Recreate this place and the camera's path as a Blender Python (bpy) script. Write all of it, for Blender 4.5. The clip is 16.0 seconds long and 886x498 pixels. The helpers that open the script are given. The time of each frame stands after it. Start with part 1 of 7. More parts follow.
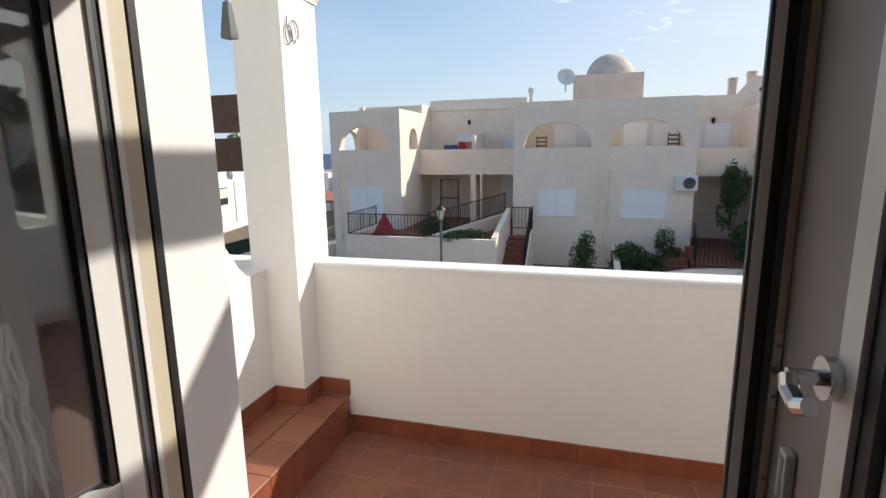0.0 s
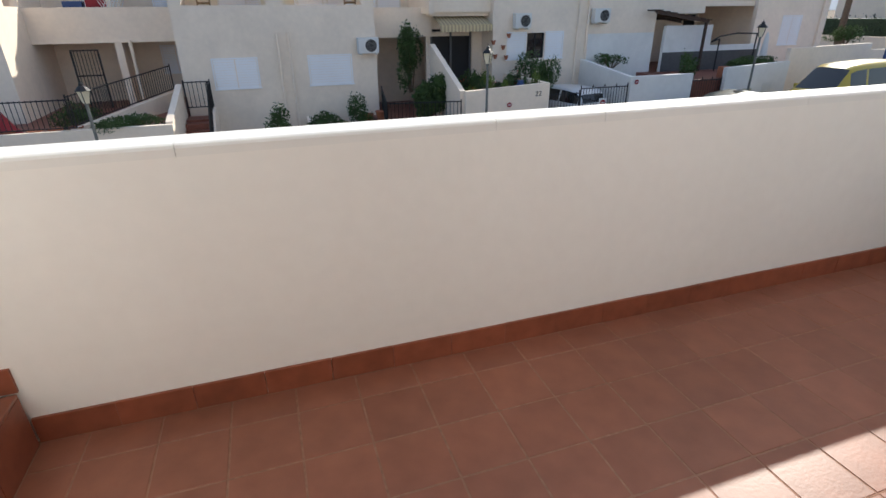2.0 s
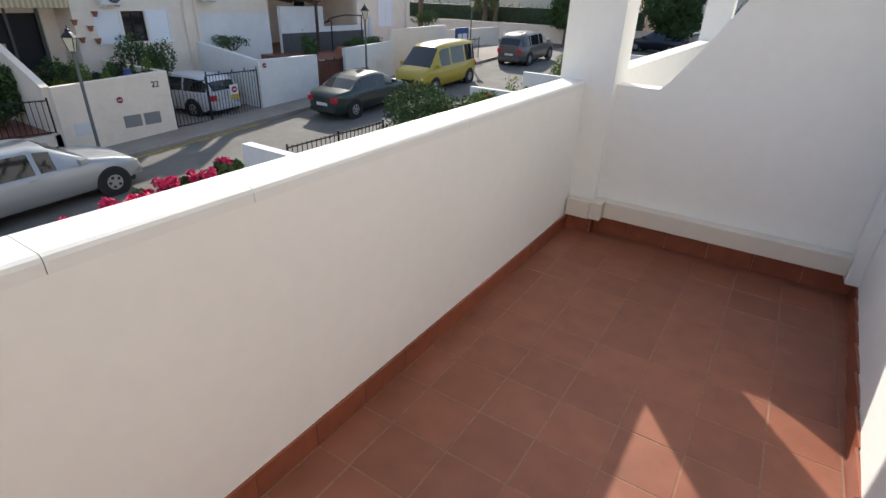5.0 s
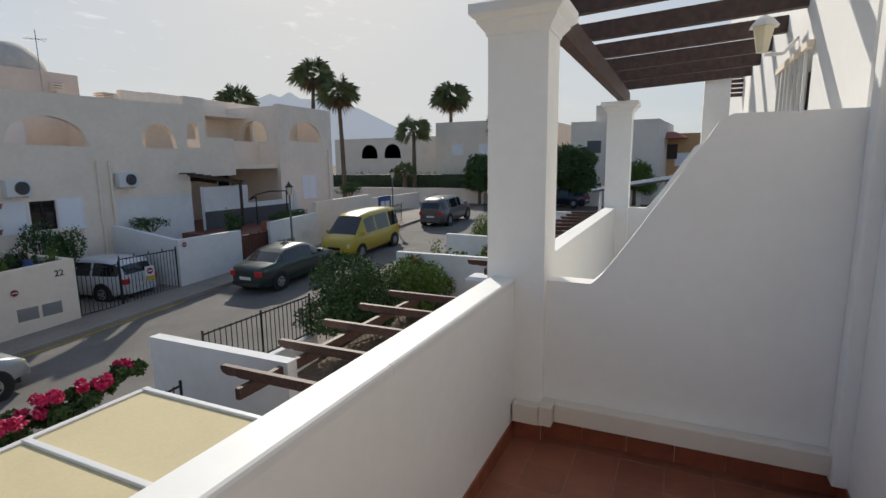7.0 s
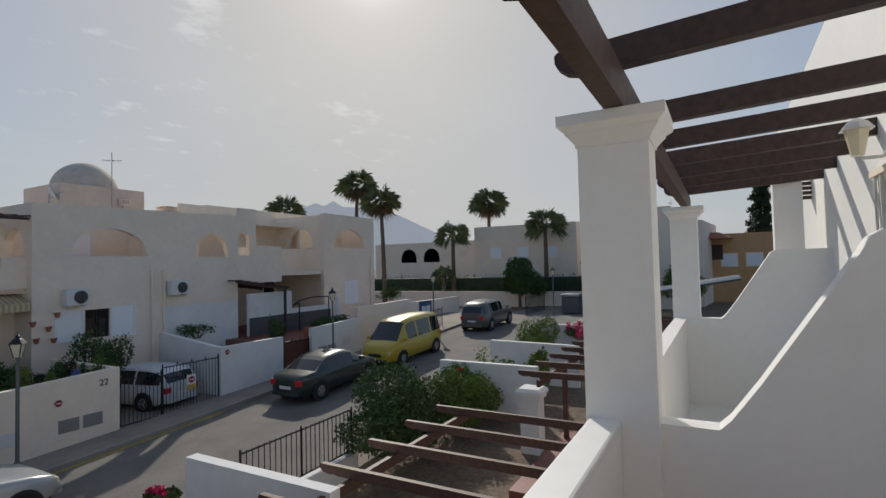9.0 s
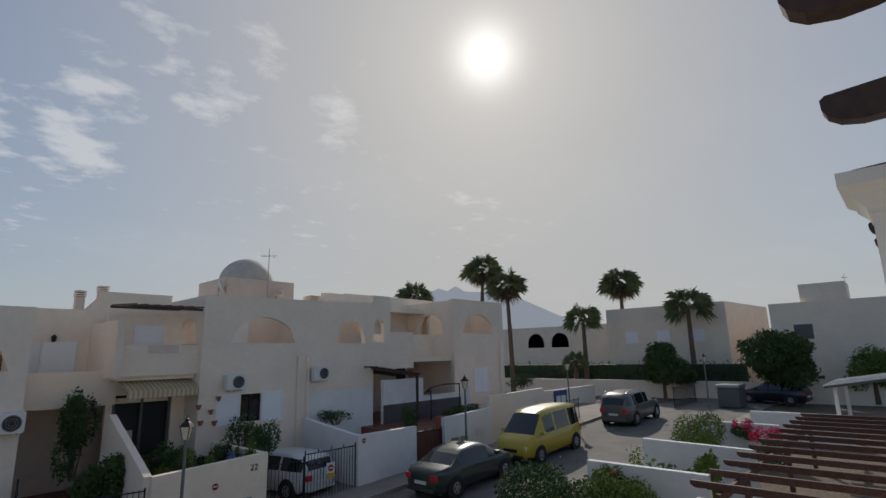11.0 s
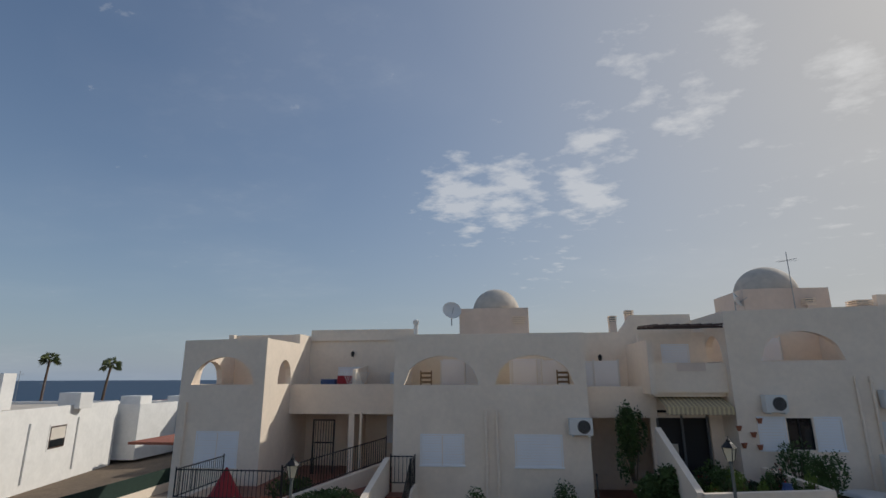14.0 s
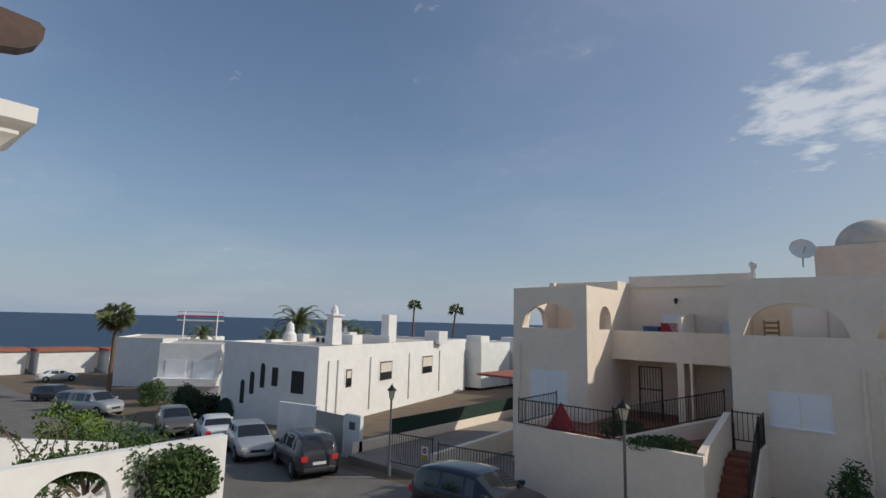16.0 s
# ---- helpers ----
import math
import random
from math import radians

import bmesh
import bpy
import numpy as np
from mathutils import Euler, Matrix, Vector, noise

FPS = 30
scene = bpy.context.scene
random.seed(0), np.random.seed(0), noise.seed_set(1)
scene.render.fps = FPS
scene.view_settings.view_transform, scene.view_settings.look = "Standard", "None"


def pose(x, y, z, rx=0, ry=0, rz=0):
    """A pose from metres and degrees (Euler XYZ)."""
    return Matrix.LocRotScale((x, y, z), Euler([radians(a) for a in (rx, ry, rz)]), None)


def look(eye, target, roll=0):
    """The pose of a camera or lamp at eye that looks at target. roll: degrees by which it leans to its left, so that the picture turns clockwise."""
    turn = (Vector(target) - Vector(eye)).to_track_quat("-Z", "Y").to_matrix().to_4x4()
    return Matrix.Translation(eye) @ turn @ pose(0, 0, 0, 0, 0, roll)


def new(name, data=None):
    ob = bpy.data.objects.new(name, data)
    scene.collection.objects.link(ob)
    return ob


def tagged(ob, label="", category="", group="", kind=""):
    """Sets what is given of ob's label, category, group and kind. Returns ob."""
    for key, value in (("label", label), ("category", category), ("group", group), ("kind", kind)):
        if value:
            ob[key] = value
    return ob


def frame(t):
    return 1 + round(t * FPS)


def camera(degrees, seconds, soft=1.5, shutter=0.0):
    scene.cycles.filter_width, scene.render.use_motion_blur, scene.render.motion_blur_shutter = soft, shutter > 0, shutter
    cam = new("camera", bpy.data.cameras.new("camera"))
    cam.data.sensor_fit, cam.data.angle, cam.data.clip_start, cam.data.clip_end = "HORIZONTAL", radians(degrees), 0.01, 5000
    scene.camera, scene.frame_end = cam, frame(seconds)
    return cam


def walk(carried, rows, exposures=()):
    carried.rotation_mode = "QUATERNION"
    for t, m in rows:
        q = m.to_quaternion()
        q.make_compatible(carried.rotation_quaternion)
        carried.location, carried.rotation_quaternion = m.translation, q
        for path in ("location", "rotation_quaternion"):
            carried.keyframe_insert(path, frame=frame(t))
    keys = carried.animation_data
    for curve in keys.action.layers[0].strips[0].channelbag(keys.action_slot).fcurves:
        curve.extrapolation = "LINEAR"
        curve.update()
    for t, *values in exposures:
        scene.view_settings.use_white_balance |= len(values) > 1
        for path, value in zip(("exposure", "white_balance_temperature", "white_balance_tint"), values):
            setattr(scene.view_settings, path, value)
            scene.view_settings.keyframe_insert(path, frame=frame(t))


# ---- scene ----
cam = camera(81.9, 16.0)
# seconds, eye, the point it looks at, roll
PATH = [
    (0, (1.247, -2.441, 1.566), (0.711, -0.552, 1.189), -0.8),
    (0.5, (1.082, -2.251, 1.464), (0.783, -0.329, 0.996), -1.0),
    (1, (1.01, -2.081, 1.403), (1.007, -0.169, 0.816), -0.9),
    (1.5, (0.938, -1.835, 1.351), (1.241, 0.008, 0.635), -0.7),
    (2, (0.904, -1.705, 1.33), (1.477, 0.018, 0.49), -0.6),
    (2.5, (1.032, -1.566, 1.35), (1.824, 0.011, 0.41), 0.45),
    (3, (1.182, -1.455, 1.324), (2.162, -0.024, 0.327), 0.9),
    (3.5, (1.335, -1.332, 1.303), (2.455, -0.034, 0.272), 0.8),
    (4, (1.367, -1.18, 1.316), (2.629, -0.019, 0.287), 1.6),
    (6.5, (1.635, -0.947, 1.614), (3.395, -0.143, 1.107), -0.2),
    (7, (1.793, -0.839, 1.643), (3.584, -0.013, 1.313), -0.7),
    (7.5, (1.874, -0.725, 1.674), (3.673, 0.127, 1.48), -0.4),
    (8, (1.913, -0.695, 1.692), (3.703, 0.192, 1.591), -0.5),
    (10.5, (2.087, 0.041, 1.82), (3.671, 1.216, 2.15), -1.6),
    (11, (2.09, 0.121, 1.834), (3.544, 1.433, 2.239), -1.3),
    (11.5, (2.121, 0.156, 1.878), (3.396, 1.633, 2.317), -1.1),
    (12, (2.163, 0.1, 1.896), (3.203, 1.749, 2.343), -0.9),
    (12.5, (2.19, 0.026, 1.886), (2.947, 1.821, 2.336), -0.8),
    (13, (2.123, -0.019, 1.86), (2.595, 1.87, 2.32), -0.6),
    (13.5, (2.19, -0.022, 1.879), (2.316, 1.916, 2.355), -0.4),
    (14, (2.179, -0.048, 1.895), (1.969, 1.88, 2.384), -0.2),
    (14.5, (2.11, -0.111, 1.898), (1.592, 1.759, 2.384), 0.4),
    (15, (2.036, -0.124, 1.872), (1.247, 1.657, 2.326), 0.8),
    (15.5, (1.971, -0.155, 1.836), (0.936, 1.513, 2.219), 1.3),
    (16, (1.947, -0.104, 1.835), (0.671, 1.41, 2.115), 1.5),
]
# seconds, stops
EXPOSURES = [(0.0, 1.4), (1.0, 1.35), (3.0, 1.7), (4.2, 1.72), (6.5, 1.0), (8.0, 0.65), (10.5, 0.38), (12.0, 0.3), (14.0, 0.33), (15.5, 0.46), (16.0, 0.5)]
walk(cam, [(t, look(*row)) for t, *row in PATH], EXPOSURES)

# ---------------------------------------------------------------- sky and sun
SUN_ELEV, SUN_AZ = radians(32.2), radians(53.8)      # azimuth from +y towards +x
world = bpy.data.worlds.new("sky")
scene.world = world
world.use_nodes = True
wn, wl = world.node_tree.nodes, world.node_tree.links
wn.clear()
sky = wn.new("ShaderNodeTexSky")
sky.sky_type, sky.sun_disc = "NISHITA", False
sky.sun_elevation, sky.sun_rotation = SUN_ELEV, SUN_AZ
sky.air_density, sky.dust_density, sky.ozone_density = 1.0, 1.2, 2.0
bg = wn.new("ShaderNodeBackground")
bg.inputs["Strength"].default_value = 0.1
wout = wn.new("ShaderNodeOutputWorld")
# thin clouds: streaky noise laid on a flat layer overhead
tc = wn.new("ShaderNodeTexCoord")
sep = wn.new("ShaderNodeSeparateXYZ")
wl.new(tc.outputs["Generated"], sep.inputs[0])


def wmath(op, a, b=None, c=None):
    n = wn.new("ShaderNodeMath")
    n.operation = op
    for i, v in enumerate((a, b, c)):
        if v is None:
            continue
        if isinstance(v, (int, float)):
            n.inputs[i].default_value = v
        else:
            wl.new(v, n.inputs[i])
    return n.outputs[0]


zc = wmath("ADD", wmath("MAXIMUM", sep.outputs["Z"], 0.0), 0.12)
comb = wn.new("ShaderNodeCombineXYZ")
wl.new(wmath("DIVIDE", sep.outputs["X"], zc), comb.inputs[0])
wl.new(wmath("DIVIDE", sep.outputs["Y"], zc), comb.inputs[1])
CLOUD_SHIFT = (3.1, 0.4, 0.0)
wmap = wn.new("ShaderNodeMapping")
wmap.inputs["Location"].default_value = CLOUD_SHIFT
wmap.inputs["Rotation"].default_value = (0, 0, 0.5)
wmap.inputs["Scale"].default_value = (1.0, 1.25, 1.0)
wl.new(comb.outputs[0], wmap.inputs[0])
n_big = wn.new("ShaderNodeTexNoise")
n_big.inputs["Scale"].default_value, n_big.inputs["Detail"].default_value = 0.55, 3
n_small = wn.new("ShaderNodeTexNoise")
n_small.inputs["Scale"].default_value, n_small.inputs["Detail"].default_value = 6.5, 8
n_small.inputs["Roughness"].default_value = 0.6
wl.new(wmap.outputs[0], n_big.inputs[0])
wl.new(wmap.outputs[0], n_small.inputs[0])
ramp_b = wn.new("ShaderNodeMapRange")
ramp_b.inputs[1].default_value, ramp_b.inputs[2].default_value = 0.48, 0.64
wl.new(n_big.outputs["Fac"], ramp_b.inputs[0])
ramp_s = wn.new("ShaderNodeMapRange")
ramp_s.inputs[1].default_value, ramp_s.inputs[2].default_value = 0.5, 0.68
wl.new(n_small.outputs["Fac"], ramp_s.inputs[0])
cover = None
for cx_, cy_, cz_, sharp, gain in ((-70, 1000, 368, 260, 1.0), (28, 1000, 365, 260, 1.0), (181, 1000, 362, 420, 1.0), (212, 1000, 488, 420, 0.8), (407, 1000, 540, 420, 0.8),
                                   (543, 1000, 705, 420, 0.7), (714, 1000, 575, 300, 0.6), (88, 1000, 243, 160, 0.35), (1240, 1000, 440, 120, 0.35), (600, 1000, 330, 60, 0.3), (300, 1000, 600, 160, 0.5)):
    dn = wn.new("ShaderNodeVectorMath")
    dn.operation = "DOT_PRODUCT"
    dn.inputs[1].default_value = Vector((cx_, cy_, cz_)).normalized()
    wl.new(tc.outputs["Generated"], dn.inputs[0])
    lb_ = wmath("MULTIPLY", wmath("POWER", wmath("MAXIMUM", dn.outputs["Value"], 0.0), float(sharp)), gain)
    cover = lb_ if cover is None else wmath("MAXIMUM", cover, lb_)
puff = wn.new("ShaderNodeMapRange")
puff.inputs[1].default_value, puff.inputs[2].default_value = 0.68, 0.88
wl.new(wmath("ADD", n_small.outputs["Fac"], wmath("MULTIPLY", cover, 0.38)), puff.inputs[0])
streak = wmath("MULTIPLY", wmath("ADD", ramp_b.outputs[0], wmath("MULTIPLY", ramp_s.outputs[0], ramp_b.outputs[0])), 0.05)
cl = wmath("MINIMUM", wmath("ADD", wmath("MULTIPLY", puff.outputs[0], 0.52), streak), 0.7)
mixc = wn.new("ShaderNodeMix")
mixc.data_type = "RGBA"
mixc.inputs["B"].default_value = (5.6, 5.6, 5.6, 1)
# haze: pale towards the horizon, and the sky's own brightness held under that of thin cloud
capped = wn.new("ShaderNodeVectorMath")
capped.operation = "SCALE"
lum = wn.new("ShaderNodeVectorMath")
lum.operation = "DOT_PRODUCT"
lum.inputs[1].default_value = (0.3, 0.5, 0.2)
wl.new(sky.outputs[0], lum.inputs[0])
wl.new(sky.outputs[0], capped.inputs[0])
wl.new(wmath("DIVIDE", 0.95, wmath("ADD", wmath("DIVIDE", lum.outputs["Value"], 6.5), 1.0)), capped.inputs["Scale"])
haze = wn.new("ShaderNodeMix")
haze.data_type = "RGBA"
hazecol = wn.new("ShaderNodeMix")
hazecol.data_type = "RGBA"
hazecol.inputs["A"].default_value = (2.5, 3.2, 4.3, 1)
hazecol.inputs["B"].default_value = (3.75, 3.7, 3.55, 1)
wl.new(hazecol.outputs["Result"], haze.inputs["B"])
wl.new(capped.outputs[0], haze.inputs["A"])
# the sun seen through thin haze
sdir = (math.sin(SUN_AZ) * math.cos(SUN_ELEV), math.cos(SUN_AZ) * math.cos(SUN_ELEV), math.sin(SUN_ELEV))
dotn = wn.new("ShaderNodeVectorMath")
dotn.operation = "DOT_PRODUCT"
dotn.inputs[1].default_value = sdir
wl.new(tc.outputs["Generated"], dotn.inputs[0])
d0 = wmath("MAXIMUM", dotn.outputs["Value"], 0.0)
wl.new(wmath("POWER", d0, 1.3), hazecol.inputs["Factor"])
up = wmath("MAXIMUM", sep.outputs["Z"], 0.0)
low = wmath("MULTIPLY", wmath("EXPONENT", wmath("MULTIPLY", up, -6.0)), 0.65)
veil = wmath("MULTIPLY", wmath("POWER", d0, 3.0), 0.75)
wl.new(wmath("MINIMUM", wmath("ADD", low, veil), 0.9), haze.inputs["Factor"])
lobe = wmath("ADD", wmath("MULTIPLY", wmath("POWER", d0, 700.0), 5.0), wmath("MULTIPLY", wmath("POWER", d0, 60.0), 1.0))
glow = wn.new("ShaderNodeVectorMath")
glow.operation = "SCALE"
glow.inputs[0].default_value = (1.0, 0.98, 0.94)
wl.new(lobe, glow.inputs["Scale"])
hazed = wn.new("ShaderNodeVectorMath")
hazed.operation = "ADD"
wl.new(haze.outputs["Result"], hazed.inputs[0])
wl.new(glow.outputs[0], hazed.inputs[1])
wl.new(hazed.outputs[0], mixc.inputs["A"])
wl.new(cl, mixc.inputs["Factor"])
wl.new(mixc.outputs["Result"], bg.inputs["Color"])
wl.new(bg.outputs[0], wout.inputs[0])

SUN_DIR = Vector((math.sin(SUN_AZ) * math.cos(SUN_ELEV), math.cos(SUN_AZ) * math.cos(SUN_ELEV), math.sin(SUN_ELEV)))
sun = new("sun", bpy.data.lights.new("sun", "SUN"))
sun.data.energy, sun.data.angle, sun.data.color = 1.9, radians(0.6), (1.0, 0.94, 0.84)
sun.matrix_world = look(SUN_DIR * 60, (0, 0, 0))

# ---------------------------------------------------------------- materials


def mat(name, color, rough=0.8, metal=0.0, grain=None, amount=0.12, big=0.0, bump=0.0, bscale=60, vary=0.0, coat=0.0):
    """A surface: base colour with fine grain, broad stains, relief and a shade of its own for each object."""
    m = bpy.data.materials.new(name)
    m.use_nodes = True
    n, l = m.node_tree.nodes, m.node_tree.links
    b = n["Principled BSDF"]
    b.inputs["Roughness"].default_value, b.inputs["Metallic"].default_value = rough, metal
    b.inputs["Coat Weight"].default_value = coat
    geo = n.new("ShaderNodeNewGeometry")
    val = None

    def factor(scale, detail, lo, hi, dist=0.0):
        t = n.new("ShaderNodeTexNoise")
        t.inputs["Scale"].default_value, t.inputs["Detail"].default_value = scale, detail
        t.inputs["Distortion"].default_value = dist
        l.new(geo.outputs["Position"], t.inputs["Vector"])
        r = n.new("ShaderNodeMapRange")
        r.inputs[1].default_value, r.inputs[2].default_value = 0.3, 0.7
        r.inputs[3].default_value, r.inputs[4].default_value = lo, hi
        l.new(t.outputs["Fac"], r.inputs[0])
        return r.outputs[0]

    def mul(a, c):
        q = n.new("ShaderNodeMath")
        q.operation = "MULTIPLY"
        l.new(a, q.inputs[0])
        l.new(c, q.inputs[1])
        return q.outputs[0]

    if grain:
        val = factor(grain, 6, 1 - amount, 1 + amount)
    if big:
        f = factor(0.9, 4, 1 - big, 1 + big * 0.6, 0.6)
        val = mul(val, f) if val else f
    if vary:
        oi = n.new("ShaderNodeObjectInfo")
        r = n.new("ShaderNodeMapRange")
        r.inputs[3].default_value, r.inputs[4].default_value = 1 - vary, 1 + vary
        l.new(oi.outputs["Random"], r.inputs[0])
        val = mul(val, r.outputs[0]) if val else r.outputs[0]
    if val:
        mx = n.new("ShaderNodeVectorMath")
        mx.operation = "SCALE"
        mx.inputs[0].default_value = color[:3]
        l.new(val, mx.inputs["Scale"])
        l.new(mx.outputs[0], b.inputs["Base Color"])
    else:
        b.inputs["Base Color"].default_value = (*color, 1)
    if bump:
        t = n.new("ShaderNodeTexNoise")
        t.inputs["Scale"].default_value, t.inputs["Detail"].default_value = bscale, 5
        l.new(geo.outputs["Position"], t.inputs["Vector"])
        bu = n.new("ShaderNodeBump")
        bu.inputs["Strength"].default_value, bu.inputs["Distance"].default_value = 0.6, bump
        l.new(t.outputs["Fac"], bu.inputs["Height"])
        l.new(bu.outputs[0], b.inputs["Normal"])
    return m


M = dict(
    white=mat("white_render_paint", (0.85, 0.84, 0.81), 0.75, grain=14, amount=0.015, big=0.025, bump=0.0015, bscale=25),
    white_gloss=mat("white_coping_paint", (0.8, 0.8, 0.78), 0.55, grain=8, amount=0.02, big=0.03, bump=0.0008, bscale=30),
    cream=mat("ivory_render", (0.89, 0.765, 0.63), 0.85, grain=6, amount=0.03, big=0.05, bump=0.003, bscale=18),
    # ivory of the terrace interiors, warm bounced light put into its tone
    cream_in=mat("bounce_tinted_ivory_render", (0.82, 0.73, 0.59), 0.85, grain=6, amount=0.03, big=0.05, bump=0.003, bscale=18),
    whitewall=mat("whitewash", (0.8, 0.79, 0.765), 0.85, grain=4, amount=0.03, big=0.06, bump=0.003, bscale=16),
    pink=mat("pale_pink_render", (0.74, 0.61, 0.51), 0.85, grain=5, amount=0.04, big=0.06),
    dome=mat("grey_dome_paint", (0.6, 0.53, 0.45), 0.8, grain=3, amount=0.12, big=0.15),
    orange=mat("orange_render", (0.62, 0.36, 0.17), 0.85, grain=5, amount=0.05, big=0.06),
    tile=mat("terracotta_tile", (0.275, 0.101, 0.058), 0.42, grain=9, amount=0.12, big=0.12, bump=0.0008, bscale=80, vary=0.09),
    skirt=mat("terracotta_skirting", (0.27, 0.08, 0.042), 0.45, grain=12, amount=0.18, big=0.15, vary=0.1),
    grout=mat("pale_grout", (0.31, 0.165, 0.11), 0.9, grain=40, amount=0.2, big=0.2),
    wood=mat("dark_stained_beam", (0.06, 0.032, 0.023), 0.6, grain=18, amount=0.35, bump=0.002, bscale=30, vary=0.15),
    # same beam stain, lightened to carry the sun on the garden pergolas
    woodlit=mat("sunlit_beam_stain", (0.09, 0.042, 0.028), 0.6, grain=18, amount=0.35, bump=0.002, bscale=30, vary=0.15),
    iron=mat("black_iron", (0.018, 0.018, 0.02), 0.45, metal=0.3),
    asphalt=mat("asphalt", (0.18, 0.165, 0.145), 0.9, grain=45, amount=0.25, big=0.18, bump=0.004, bscale=90),
    pavement=mat("pavement_concrete", (0.3, 0.255, 0.215), 0.9, grain=20, amount=0.15, big=0.15, bump=0.003, bscale=50),
    kerb=mat("kerb_stone", (0.3, 0.27, 0.24), 0.85, grain=15, amount=0.12, big=0.1, vary=0.1),
    yellowline=mat("worn_yellow_paint", (0.5, 0.36, 0.06), 0.8, grain=12, amount=0.35, big=0.3),
    earth=mat("garden_earth", (0.17, 0.125, 0.085), 0.95, grain=9, amount=0.3, big=0.2, bump=0.01, bscale=14),
    terrace=mat("red_terrace_tile", (0.22, 0.075, 0.05), 0.5, grain=7, amount=0.15, big=0.12),
    leaf=mat("dark_green_leaves", (0.055, 0.1, 0.026), 0.8, grain=3, amount=0.35, vary=0.1),
    leaf2=mat("bright_green_leaves", (0.12, 0.18, 0.03), 0.8, grain=4, amount=0.35),
    hedge=mat("hedge_leaves", (0.028, 0.05, 0.018), 0.65, grain=3, amount=0.35),
    palm=mat("palm_fronds", (0.15, 0.18, 0.075), 0.5, grain=2, amount=0.3, vary=0.1),
    drypalm=mat("dry_fronds", (0.22, 0.15, 0.085), 0.8, grain=3, amount=0.3),
    bark=mat("palm_bark", (0.16, 0.11, 0.075), 0.9, grain=8, amount=0.3, bump=0.02, bscale=10),
    pinkflower=mat("bougainvillea_bracts", (0.62, 0.03, 0.13), 0.6, grain=8, amount=0.25),
    redflower=mat("red_petals", (0.55, 0.02, 0.03), 0.6),
    awning=mat("cream_awning_cloth", (0.62, 0.52, 0.3), 0.8, grain=30, amount=0.04, big=0.06),
    stripe=mat("beige_stripe_cloth", (0.42, 0.33, 0.22), 0.85),
    alu=mat("white_lacquered_aluminium", (0.78, 0.77, 0.74), 0.3),
    ivoryframe=mat("ivory_frame_seal", (0.62, 0.55, 0.42), 0.5),
    # white door lacquer with the room's shade put into a grey brown
    shadedleaf=mat("shaded_white_lacquer", (0.3, 0.27, 0.25), 0.4, grain=10, amount=0.05, big=0.06),
    seal=mat("black_rubber_seal", (0.012, 0.011, 0.012), 0.5),
    plastic=mat("white_plastic", (0.72, 0.72, 0.7), 0.4, big=0.04),
    duct=mat("ivory_duct_paint", (0.72, 0.66, 0.58), 0.5, grain=10, amount=0.03, big=0.05),
    shutter=mat("white_shutter", (0.87, 0.88, 0.9), 0.5, big=0.03),
    dark=mat("dark_interior", (0.02, 0.02, 0.022), 0.7),
    steel=mat("grey_metal", (0.35, 0.36, 0.37), 0.4, metal=0.7),
    chrome=mat("chrome", (0.55, 0.55, 0.56), 0.22, metal=1.0),
    tyre=mat("tyre_rubber", (0.018, 0.018, 0.018), 0.85),
    glasscar=mat("tinted_car_glass", (0.015, 0.018, 0.02), 0.05, coat=0.5),
    lampglass=mat("frosted_lantern_glass", (0.75, 0.68, 0.5), 0.25),
    dkgreen=mat("green_screen_cloth", (0.012, 0.035, 0.025), 0.8, grain=20, amount=0.3),
    blue=mat("blue_paint", (0.03, 0.07, 0.2), 0.5),
    redcloth=mat("red_cloth", (0.3, 0.025, 0.035), 0.8),
    pot=mat("terracotta_pot", (0.36, 0.13, 0.07), 0.8, grain=15, amount=0.15),
    sea=mat("sea_water", (0.012, 0.04, 0.085), 0.5, bump=0.2, bscale=0.15),
    lamppost=mat("grey_green_post_paint", (0.14, 0.15, 0.14), 0.5, grain=10, amount=0.1),
    # pale grey, haze already mixed into the hill's colour
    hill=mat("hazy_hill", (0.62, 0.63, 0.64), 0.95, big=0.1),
    rooftile=mat("roof_tile", (0.36, 0.13, 0.08), 0.8, grain=10, amount=0.2, big=0.1),
    binm=mat("grey_bin_plastic", (0.1, 0.105, 0.11), 0.5),
    greywall=mat("dark_grey_dado", (0.10, 0.10, 0.10), 0.85, grain=8, amount=0.1, big=0.1),
)
hb = M["hill"].node_tree.nodes["Principled BSDF"]          # haze before the far ridge, put in as emission
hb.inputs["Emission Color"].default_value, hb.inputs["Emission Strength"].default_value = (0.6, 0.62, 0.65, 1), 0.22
glass = bpy.data.materials.new("clear_glass")
glass.use_nodes = True
gb = glass.node_tree.nodes["Principled BSDF"]
gb.inputs["Roughness"].default_value, gb.inputs["Transmission Weight"].default_value, gb.inputs["IOR"].default_value = 0.02, 1.0, 1.45
M["glass"] = glass
double = glass.copy()
double.name = "double_glazing"
double.node_tree.nodes["Principled BSDF"].inputs["IOR"].default_value = 2.1
M["double"] = double

# ---------------------------------------------------------------- mesh helpers


def obj(name, bm, m, smooth=False):
    me = bpy.data.meshes.new(name)
    if smooth:
        for f in bm.faces:
            f.smooth = True
    bm.to_mesh(me)
    bm.free()
    for q in (m if isinstance(m, (list, tuple)) else [m]):
        me.materials.append(q)
    return new(name, me)


def part(name, bm, m, parent, label="", smooth=False):
    o = obj(name, bm, m, smooth)
    o.parent = parent
    if parent is not None and parent.location.length > 0:
        o.matrix_parent_inverse = parent.matrix_basis.inverted()
    return tagged(o, label)


